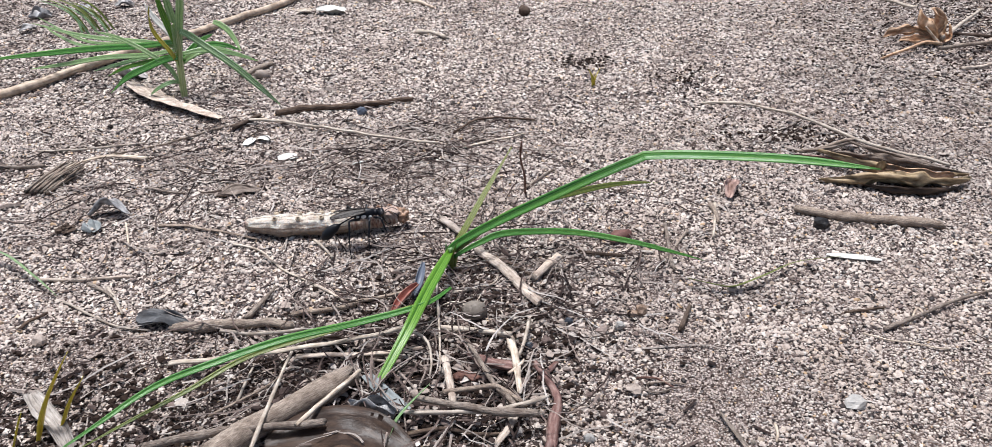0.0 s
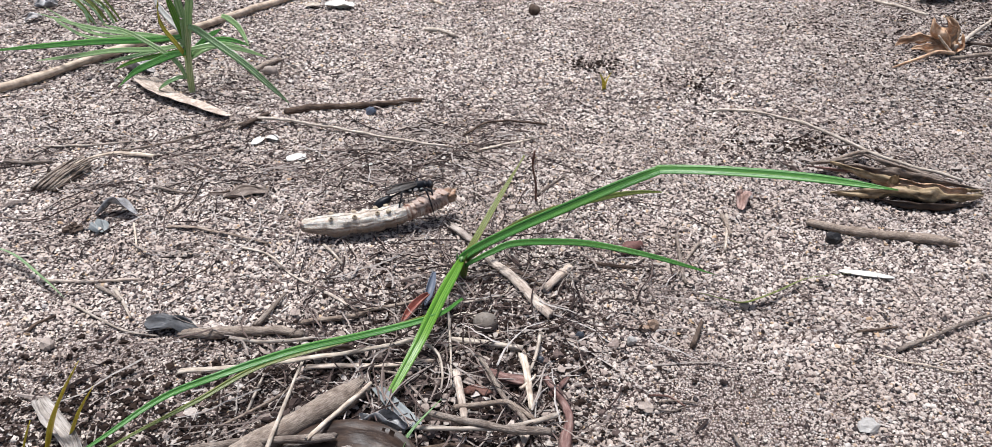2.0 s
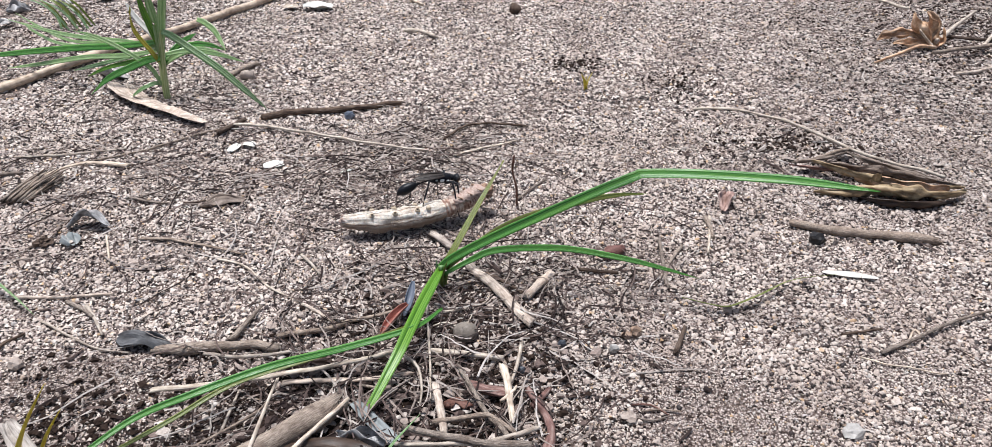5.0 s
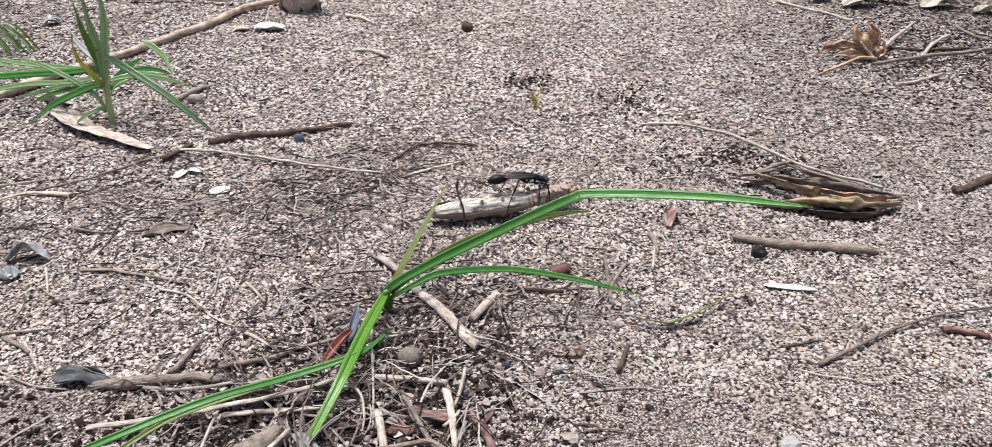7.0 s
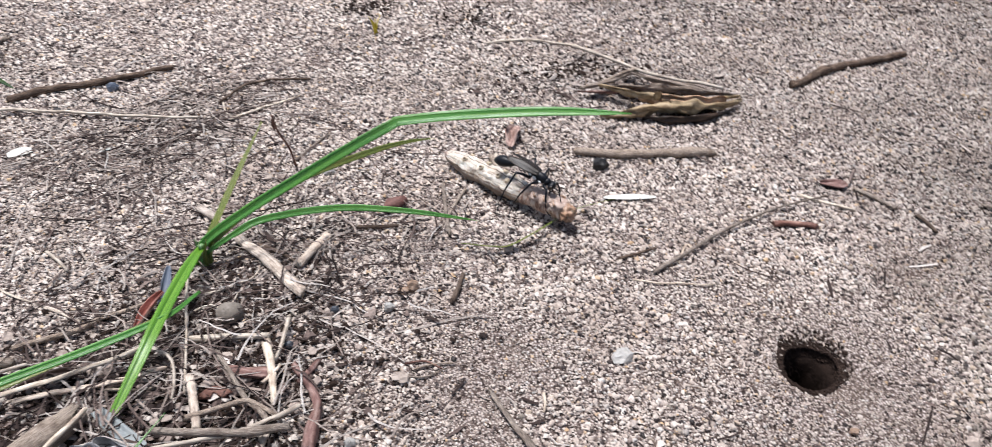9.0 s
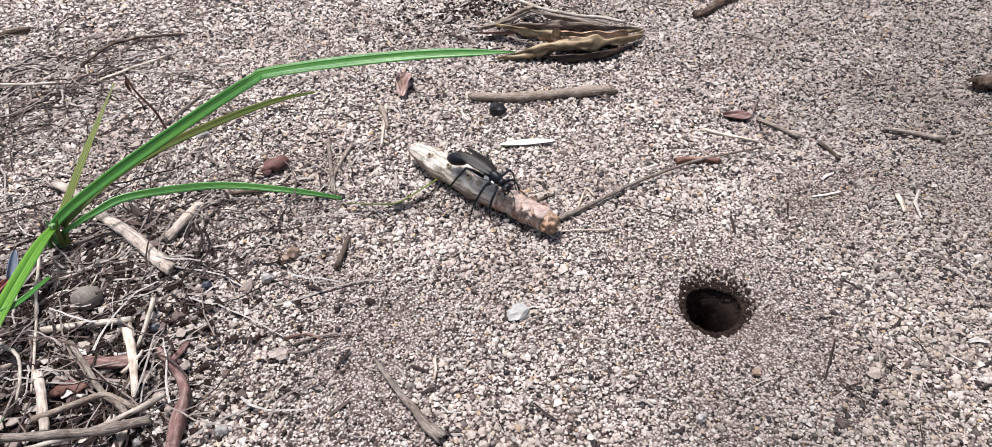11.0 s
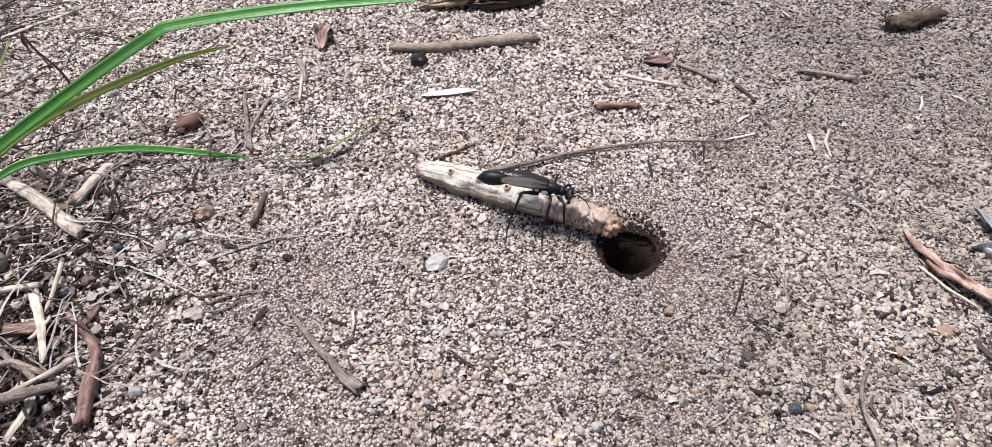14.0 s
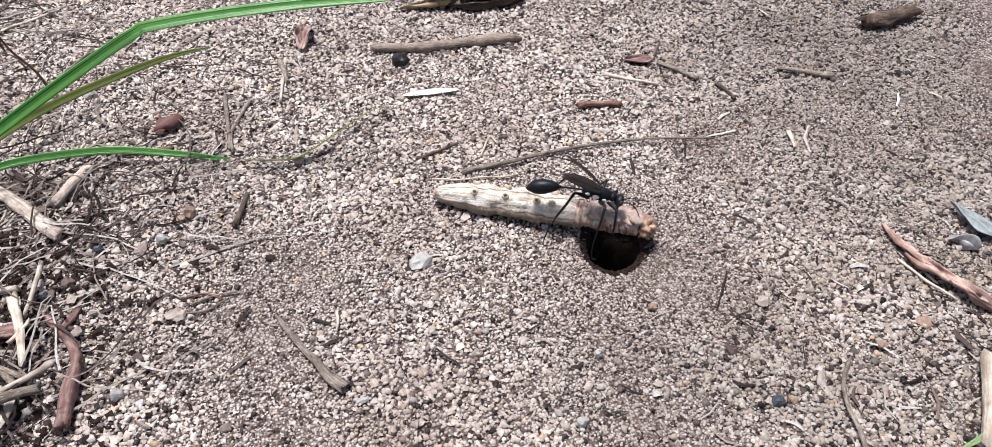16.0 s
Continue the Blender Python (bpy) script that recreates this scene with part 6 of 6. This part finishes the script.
OCTA = ([(1, 0, 0), (-1, 0, 0), (0, 1, 0), (0, -1, 0), (0, 0, 1), (0, 0, -1)], [(0, 2, 4), (2, 1, 4), (1, 3, 4), (3, 0, 4), (2, 0, 5), (1, 2, 5), (3, 1, 5), (0, 3, 5)])


def dome(sides, crown=False):
    """A grain that sits in the sand: a rounded cap with its skirt below the surface."""
    corners = [(math.cos(2 * math.pi * k / sides), math.sin(2 * math.pi * k / sides), -0.45) for k in range(sides)]
    if not crown:
        return corners + [(0.0, 0.0, 0.9)], [(k, (k + 1) % sides, sides) for k in range(sides)]
    half = sides // 2
    corners += [(0.6 * math.cos(2 * math.pi * (k + 0.25) / half), 0.6 * math.sin(2 * math.pi * (k + 0.25) / half), 0.72) for k in range(half)]
    faces = []
    for k in range(half):
        here, after = sides + k, sides + (k + 1) % half
        faces += [(2 * k, 2 * k + 1, here), (2 * k + 1, (2 * k + 2) % sides, after), (2 * k + 1, after, here)]
    return corners, faces + [(sides, sides + 1, sides + 2)]


ROUND, CAP, SMALL_CAP = dome(6, True), dome(6), dome(5)


def strewn(rng, count, y0, y1, left0, right0, left1, right1):
    """Random places on a widening stretch of ground, with their heights; none inside the shaft."""
    w0, w1 = right0 - left0, right1 - left1
    f = (np.sqrt(rng.random(count) * (w1**2 - w0**2) + w0**2) - w0) / (w1 - w0)
    x, y = left0 + (left1 - left0) * f + (w0 + (w1 - w0) * f) * rng.random(count), y0 + (y1 - y0) * f
    keep = np.array([abs(a - HOLE[0]) > 1 or not in_mouth(a, b, 0.0) for a, b in zip(x, y)])
    x, y = x[keep], y[keep]
    return np.stack([x, y, np.array([ground_height(a, b) for a, b in zip(x, y)])], 1)


def coarse(places):
    """How coarse the sand is: finer round the burrow and on the far flat."""
    d = np.hypot(places[:, 0] - HOLE[0], places[:, 1] - HOLE[1])
    patch = np.array([noise.noise(Vector((p[0] * 0.33, p[1] * 0.33, 5))) for p in places])
    corner = np.exp(-(((places[:, 0] - 17.5) / 3.5) ** 2) - ((places[:, 1] - 8) / 3.0) ** 2)
    return np.clip(0.8 + 0.5 * patch, 0.5, 1.3) * np.clip(0.62 + d / 9, 0.62, 1.0) * (1 + 0.1 * corner)


rng = np.random.default_rng(11)
near = strewn(rng, 95000, 4.8, 16, -5.5, 17.5, -14.5, 26.5)
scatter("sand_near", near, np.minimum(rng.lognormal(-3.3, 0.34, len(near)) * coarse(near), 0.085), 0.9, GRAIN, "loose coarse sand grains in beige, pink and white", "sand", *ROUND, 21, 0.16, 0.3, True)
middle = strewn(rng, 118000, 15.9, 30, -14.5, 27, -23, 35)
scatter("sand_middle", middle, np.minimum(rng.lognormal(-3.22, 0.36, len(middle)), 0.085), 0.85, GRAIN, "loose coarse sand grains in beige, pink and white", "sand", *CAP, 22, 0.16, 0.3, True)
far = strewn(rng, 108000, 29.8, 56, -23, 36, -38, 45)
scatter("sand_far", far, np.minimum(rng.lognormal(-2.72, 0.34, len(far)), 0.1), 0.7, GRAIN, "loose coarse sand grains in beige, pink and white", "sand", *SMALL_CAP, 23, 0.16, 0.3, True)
grit = strewn(rng, 1500, 4.5, 30, -5.5, 18, -22, 34)
clean = rng.normal((18.0, 8.0), (4.5, 3.4), (11000, 2))
clean = np.array([(x, y, ground_height(x, y)) for x, y in clean if y > 4.5 and math.hypot(x - HOLE[0], y - HOLE[1]) > 3])
scatter("grey_grit", clean, np.minimum(rng.lognormal(-3.2, 0.36, len(clean)), 0.09), 0.8, GRIT, "coarse grey and greenish grit among the sand", "gravel", *ROUND, 28, 0.2, 0.22, True)
scatter("grit", grit, rng.lognormal(-2.65, 0.3, len(grit)) * coarse(grit), 0.65, GRAIN, "scattered small rounded grit stones in mixed colours", "gravel", *ICO, 24)


def litter_weight(x, y):
    """More plant crumbs round the sedge, by the heap of straw and on the ground behind the caterpillar's way."""
    heap = math.exp(-(((x + 3.2) / 3.7) ** 2) - ((y - 14.5) / 3.2) ** 2) * 1.3
    back = math.exp(-(((x + 9) / 8.5) ** 2) - ((y - 25) / 4.5) ** 2) * 0.38
    stool = math.exp(-(((x - 1) / 3.2) ** 2) - ((y - 18.5) / 2.2) ** 2) * 0.5
    leaf = math.exp(-(((x - 12) / 4.5) ** 2) - ((y - 26.9) / 1.5) ** 2) * 1.3
    corner = math.exp(-(((x - 33) / 9) ** 2) - ((y - 42) / 8) ** 2) * 3.0
    back += math.exp(-(((x + 16) / 6.5) ** 2) - ((y - 32) / 4.5) ** 2) * 0.38 + math.exp(-(((x + 12.5) / 2.2) ** 2) - ((y - 33.5) / 2.2) ** 2) * 0.8
    edge = math.exp(-(((x + 26) / 9) ** 2) - ((y - 44) / 8) ** 2) * 1.2
    return heap + back + stool + leaf + corner + edge + 1.5 * math.exp(-(((x + 10) / 3.0) ** 2) - ((y - 11) / 2.6) ** 2) + 0.5 * math.exp(-(((x - 17.5) / 3) ** 2) - ((y - 8) / 2.6) ** 2) + 0.06


def lay_litter():
    rnd = random.Random(5)
    verts, faces = [], []
    made = 0
    while made < 15500:
        x, y = rnd.uniform(-34, 44), rnd.uniform(5, 54)
        if rnd.random() > litter_weight(x, y) or math.hypot(x - HOLE[0], y - HOLE[1]) < 1.6:
            continue
        made += 1
        length, wide = rnd.lognormvariate(-1.05, 0.55), rnd.lognormvariate(-3.75, 0.45)
        a, lift = rnd.uniform(0, math.pi), rnd.uniform(-0.25, 0.25)
        z = lie(x, y) + rnd.uniform(0.02, 0.12)
        d = Vector((math.cos(a), math.sin(a), lift)).normalized()
        s = Vector((-math.sin(a), math.cos(a), rnd.uniform(-0.4, 0.4))).normalized()
        up = d.cross(s)
        bend = rnd.uniform(-0.18, 0.18) * length
        i = len(verts)
        for u, k in ((-0.5, 0), (0.0, 1), (0.5, 0)):
            c = Vector((x, y, z)) + d * (u * length) + s * (bend * k)
            t = wide * (1 if k else 0.6)
            for b in (s * t, up * t * 0.9, s * -t):
                verts.append((c + b) * CM)
        for r in (0, 3):
            for k in range(3):
                faces.append((i + r + k, i + r + (k + 1) % 3, i + r + 3 + (k + 1) % 3, i + r + 3 + k))
        faces += [(i + 2, i + 1, i), (i + 6, i + 7, i + 8)]
    me = bpy.data.meshes.new("plant_litter")
    me.from_pydata(verts, [], faces)
    me.materials.append(LITTER)
    tagged(new("plant_litter", me), "dark crumbs and fibres of dead plants on sand", "litter", kind="stuff")


lay_litter()


def tangle():
    """Fine dead rootlets matted under the sedge and in the heap."""
    rnd = random.Random(8)
    verts, faces = [], []
    for k in range(1250):
        if k > 960:
            x, y, top = rnd.gauss(-3.2, 1.9), rnd.gauss(26.2, 1.9), 0.16
        elif k > 560:
            x, y, top = rnd.gauss(-8.5, 6.2), rnd.gauss(24.2, 3.4), 0.14
        elif rnd.random() < 0.7:
            x, y, top = rnd.gauss(-2.7, 2.2), rnd.gauss(14.0, 2.0), 0.5
        else:
            x, y, top = rnd.gauss(0.2, 1.8), rnd.gauss(18.2, 1.3), 0.25
        if y < 10.2:
            continue
        a, length, r = rnd.uniform(0, 2 * math.pi), rnd.uniform(0.8, 2.8), rnd.uniform(0.012, 0.032)
        z, bend = rnd.uniform(0.05, top), rnd.uniform(-1.4, 1.4)
        i, n = len(verts), 7
        for j in range(n + 1):
            a += bend / n + rnd.uniform(-0.2, 0.2)
            x, y = x + math.cos(a) * length / n, y + math.sin(a) * length / n
            z = max(0.05, z + rnd.uniform(-0.07, 0.06))
            c = Vector((x, y, z + lie(x, y)))
            s = Vector((-math.sin(a), math.cos(a), 0))
            w = r * (1 - 0.5 * j / n)
            for b in (s * w, Vector((0, 0, w)), s * -w, Vector((0, 0, -w))):
                verts.append((c + b) * CM)
        for k in range(n):
            for e in range(4):
                faces.append((i + 4 * k + e, i + 4 * k + (e + 1) % 4, i + 4 * k + 4 + (e + 1) % 4, i + 4 * k + 4 + e))
        faces += [(i + 3, i + 2, i + 1, i), (i + 4 * n, i + 4 * n + 1, i + 4 * n + 2, i + 4 * n + 3)]
    me = bpy.data.meshes.new("rootlets")
    me.from_pydata(verts, [], faces)
    me.materials.append(LITTER)
    tagged(new("rootlets", me), "matted fine dead brown rootlets and straw bits", "roots", kind="stuff")


tangle()
crumbs = [(x, y, ground_height(x, y) + 0.03) for x, y in zip(rng.uniform(-34, 44, 70000), rng.uniform(5, 54, 70000)) if rng.random() < 0.75 * litter_weight(x, y) and math.hypot(x - HOLE[0], y - HOLE[1]) > 1.3]
scatter("soil_crumbs", np.array(crumbs), np.minimum(rng.lognormal(-3.1, 0.4, len(crumbs)), 0.075), 0.7, LITTER, "dark crumbs of humus among the sand", "soil", *OCTA, 25, 0.2)

# soil crumbs at the mouth, their brown darkened to blend into the burrow's shade
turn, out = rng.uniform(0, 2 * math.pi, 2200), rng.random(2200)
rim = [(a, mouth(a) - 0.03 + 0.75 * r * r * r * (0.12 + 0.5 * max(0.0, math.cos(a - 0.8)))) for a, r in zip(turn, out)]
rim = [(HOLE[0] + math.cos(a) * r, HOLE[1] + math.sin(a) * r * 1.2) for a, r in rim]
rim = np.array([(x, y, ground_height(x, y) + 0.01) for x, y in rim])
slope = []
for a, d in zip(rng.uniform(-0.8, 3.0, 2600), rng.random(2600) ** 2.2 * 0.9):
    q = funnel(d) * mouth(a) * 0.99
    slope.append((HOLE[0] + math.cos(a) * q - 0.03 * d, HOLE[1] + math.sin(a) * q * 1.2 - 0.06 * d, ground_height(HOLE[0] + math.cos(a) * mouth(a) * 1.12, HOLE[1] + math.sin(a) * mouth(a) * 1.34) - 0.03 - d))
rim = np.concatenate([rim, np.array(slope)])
scatter("burrow_crumbs", rim, np.minimum(rng.lognormal(-3.6, 0.35, len(rim)), 0.05), 0.9, SHADED_SOIL, "brown crumbs of soil round the burrow, darkened for shade", "soil", *OCTA, 26, 0.2)

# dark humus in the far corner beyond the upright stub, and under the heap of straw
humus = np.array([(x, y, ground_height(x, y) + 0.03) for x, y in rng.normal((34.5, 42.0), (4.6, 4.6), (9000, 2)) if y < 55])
# under the heap these dark crumbs double as the shade between straws
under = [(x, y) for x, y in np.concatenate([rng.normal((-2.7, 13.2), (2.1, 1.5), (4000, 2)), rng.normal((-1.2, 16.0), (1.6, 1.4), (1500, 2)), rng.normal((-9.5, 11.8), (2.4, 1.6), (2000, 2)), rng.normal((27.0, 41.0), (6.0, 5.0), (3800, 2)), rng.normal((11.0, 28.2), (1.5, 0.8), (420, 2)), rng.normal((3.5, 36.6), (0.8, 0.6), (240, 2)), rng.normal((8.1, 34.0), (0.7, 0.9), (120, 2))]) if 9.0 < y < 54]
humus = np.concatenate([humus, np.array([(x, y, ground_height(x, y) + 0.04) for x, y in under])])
scatter("humus", humus, np.minimum(rng.lognormal(-2.9, 0.4, len(humus)), 0.11), 0.6, SHADED_SOIL, "dark humus with leaf crumbs, doubling as shade under the litter", "soil", *OCTA, 29, 0.2)

# broken leaf bits in the litter heap
bits = [(x, y) for x, y in zip(rng.normal(-2.9, 2.7, 2600), rng.normal(13.4, 2.2, 2600)) if 9.5 < y < 18.5 and rng.random() < 0.5 * litter_weight(x, y)]
bits = np.array([(x, y, ground_height(x, y) + 0.05 + 0.2 * rng.random() * math.exp(-(((x + 1.5) / 3) ** 2) - ((y - 13) / 2) ** 2)) for x, y in bits])
scatter("leaf_mould", bits, np.minimum(rng.lognormal(-2.4, 0.4, len(bits)), 0.17), 0.3, LITTER, "broken bits of dead leaf and bark in the heap", "litter", *ICO, 27, 0.2)


def between(rows, t, k):
    """The value in column k of rows at t, in a straight line between rows."""
    return float(np.interp(t, [r[0] for r in rows], [r[k] for r in rows]))


def bent(i, degrees):
    """Where the middle of ring i lies when the body is bowed by so many degrees from end to end."""
    b = radians(degrees) if abs(degrees) > 0.2 else 0.0035
    s = ((i + 0.5) / (RINGS + 1) - 0.5) * LENGTH
    rad = LENGTH / b
    a = s / rad
    sag = rad * (1 - math.cos(b / 2))
    lean = radians(LEANING)
    plane = Matrix.Rotation(-lean, 4, "X")
    return plane @ pose(rad * math.sin(a) * CM, 0, (rad * (1 - math.cos(a)) - sag) * CM, 0, -math.degrees(a), 0) @ plane.inverted()


def motions():
    # seconds, middle in centimetres, pitch, yaw, bend from end to end
    crawl = [
        (0, -5.72, 20.54, 0.46, -0, 8.5, 14),
        (0.5, -5.87, 21, 0.5, -0, 17.1, 22),
        (1, -5.77, 21, 0.57, -1.1, 19.3, 26),
        (1.5, -5.26, 20.99, 0.7, -3.4, 23.4, 34),
        (2, -4.49, 21.15, 0.7, -3.4, 21.8, 34),
        (2.5, -3.9, 21.36, 0.71, -3.4, 21.6, 36),
        (3, -3.88, 21.36, 0.72, -3.4, 24.3, 38),
        (3.5, -3.86, 21.33, 0.72, -3.4, 22.6, 38),
        (4, -3.35, 21.58, 0.74, -3.4, 30.5, 42),
        (6.3, 0.23, 23.24, 0.65, -3.4, 6.2, 22),
        (6.5, 1.32, 23.62, 0.63, -3.4, 7.6, 18),
        (7, 1.92, 23.79, 0.6, -3.4, 11.4, 10),
        (7.5, 4.5, 23.25, 0.34, 1.1, -31.2, -8),
        (8, 5.18, 22.3, 0.34, 1.1, -43.2, -4),
        (8.5, 6.4, 20.87, 0.35, 1.1, -44.2, 0),
        (9, 6.76, 20.14, 0.47, -1.1, -54.4, 4),
        (9.5, 7.03, 19.94, 0.37, 1.1, -53.3, 4),
        (10, 7.4, 18.66, 0.5, -1.8, -60.8, 4),
        (12.3, 9.17, 15.99, 0.38, 1.1, -57.3, 6),
        (12.5, 9.2, 15.47, 0.5, -1.6, -59.9, 6),
        (13, 9.57, 14.51, 0.57, -3.4, -61.1, 4),
        (13.5, 10.01, 14.08, 0.53, -3, -54.5, 0),
        (14, 10.27, 14.22, 0.39, -0, -45.1, -6),
        (14.5, 10.6, 13.79, 0.38, -0, -38.7, -12),
        (15, 10.93, 13.49, 0.39, -0, -35.8, -8),
        (15.5, 11.08, 13.5, 0.39, -0, -32.1, -5),
        (16, 11.03, 13.37, 0.39, -0, -35, -8),
    ]
    walk(caterpillar, [(t, pose(x * CM, y * CM, z * CM, 0, p, w)) for t, x, y, z, p, w, b in crawl])
    for i, seg in enumerate(rings + [head]):
        walk(seg, [(row[0], bent(i, row[6])) for row in crawl])
    # seconds, thorax in centimetres, pitch, yaw, lift of the abdomen
    flightless = [
        (0, -4.34, 19.83, 1.1, -5, 14.5, -30),
        (0.5, -4.73, 20.53, 1.1, -10, 26.1, -35),
        (1, -4.33, 20.98, 1.1, 0, 25.3, -20),
        (1.5, -4.17, 21.52, 1.2, -5, 29.4, -15),
        (2, -3.37, 21.78, 1.2, -5, 27.8, -20),
        (2.5, -2.82, 21.95, 1.4, -5, 27.6, -20),
        (3, -2.92, 21.97, 1.3, 5, 27.3, -15),
        (3.5, -3.12, 21.7, 1.4, 5, 28.6, -15),
        (4, -2.61, 22.1, 1.4, 5, 33.5, -25),
        (6.3, 1.2, 23.43, 1.3, 0, 9.2, -5),
        (6.5, 2.12, 23.86, 1.4, 0, 13.6, -15),
        (7, 2.87, 24.09, 1.3, 5, 11.4, -5),
        (7.5, 5.61, 22.36, 1.2, 10, -25.2, -10),
        (8, 5.87, 21.39, 1.2, 5, -28.2, 0),
        (8.5, 7.05, 20.02, 1.2, 5, -32.2, -5),
        (9, 7.5, 19.21, 1.2, 10, -48.4, -15),
        (9.5, 7.87, 18.71, 1.2, 10, -44.3, -15),
        (10, 8.02, 17.92, 1.2, 10, -54.8, -20),
        (12.3, 9.57, 14.94, 1.2, 5, -60.3, -20),
        (12.5, 9.73, 14.61, 1.2, 5, -56.9, -15),
        (13, 9.99, 13.69, 1.2, 0, -58.1, -5),
        (13.5, 10.47, 13.37, 1.2, 0, -54.5, -10),
        (14, 10.73, 13.38, 1.2, 0, -33.1, 0),
        (14.5, 11.12, 12.9, 1.2, 10, -32.7, -15),
        (15, 11.6, 12.56, 1.2, 5, -29.8, -10),
        (15.5, 11.72, 12.58, 1.2, 0, -26.1, 0),
        (16, 11.99, 12.63, 1.2, 10, -29, -15),
    ]
    walk(wasp, [(t, pose(x * CM, y * CM, z * CM, 0, p, w)) for t, x, y, z, p, w, d in flightless])
    walk(abdomen, [(row[0], pose(-0.34 * CM, 0, 0.0, 0, row[6], 0)) for row in flightless])
    # the thin twig is dragged round after the wasp has passed
    walk(dragged_twig, [(t, pose(x * CM, y * CM, (lie(x, y) + 0.12) * CM, 0, 0, w)) for t, x, y, w in DRAG])
    # the arching blade is nudged aside after the wasp has passed
    walk(arching, [(t, pose(0, 0, 0, 0, a * 0.75, -a)) for t, a in ((0.0, 0), (9.0, 0), (10.2, 2.5), (12.3, 5.6), (16.0, 5.6))])
    raised = ((0.0, 0), (13.5, 0), (14.5, 4), (15.6, 2), (16.0, 22))
    for wing, s in wings:
        walk(wing, [(t, pose(-0.02 * CM, s * 0.075 * CM, 0.15 * CM, 0, a, s * a * -0.6)) for t, a in raised])
    for leg, h, s, order in legs:
        rows = []
        for k in range(0, 81):
            t = k * 0.2
            pace = math.hypot(between(flightless, min(t + 0.25, 16), 1) - between(flightless, max(t - 0.25, 0), 1), between(flightless, min(t + 0.25, 16), 2) - between(flightless, max(t - 0.25, 0), 2)) / 0.5
            swing = min(14, 3 + 11 * pace) * math.sin(2 * math.pi * (t * 1.35 + (0.5 if (order + (s > 0)) % 2 else 0.0)) + order * 0.5)
            rows.append((t, pose(h.x * CM, h.y * CM, h.z * CM, 0, -0.35 * swing, swing)))
        walk(leg, rows)


motions()
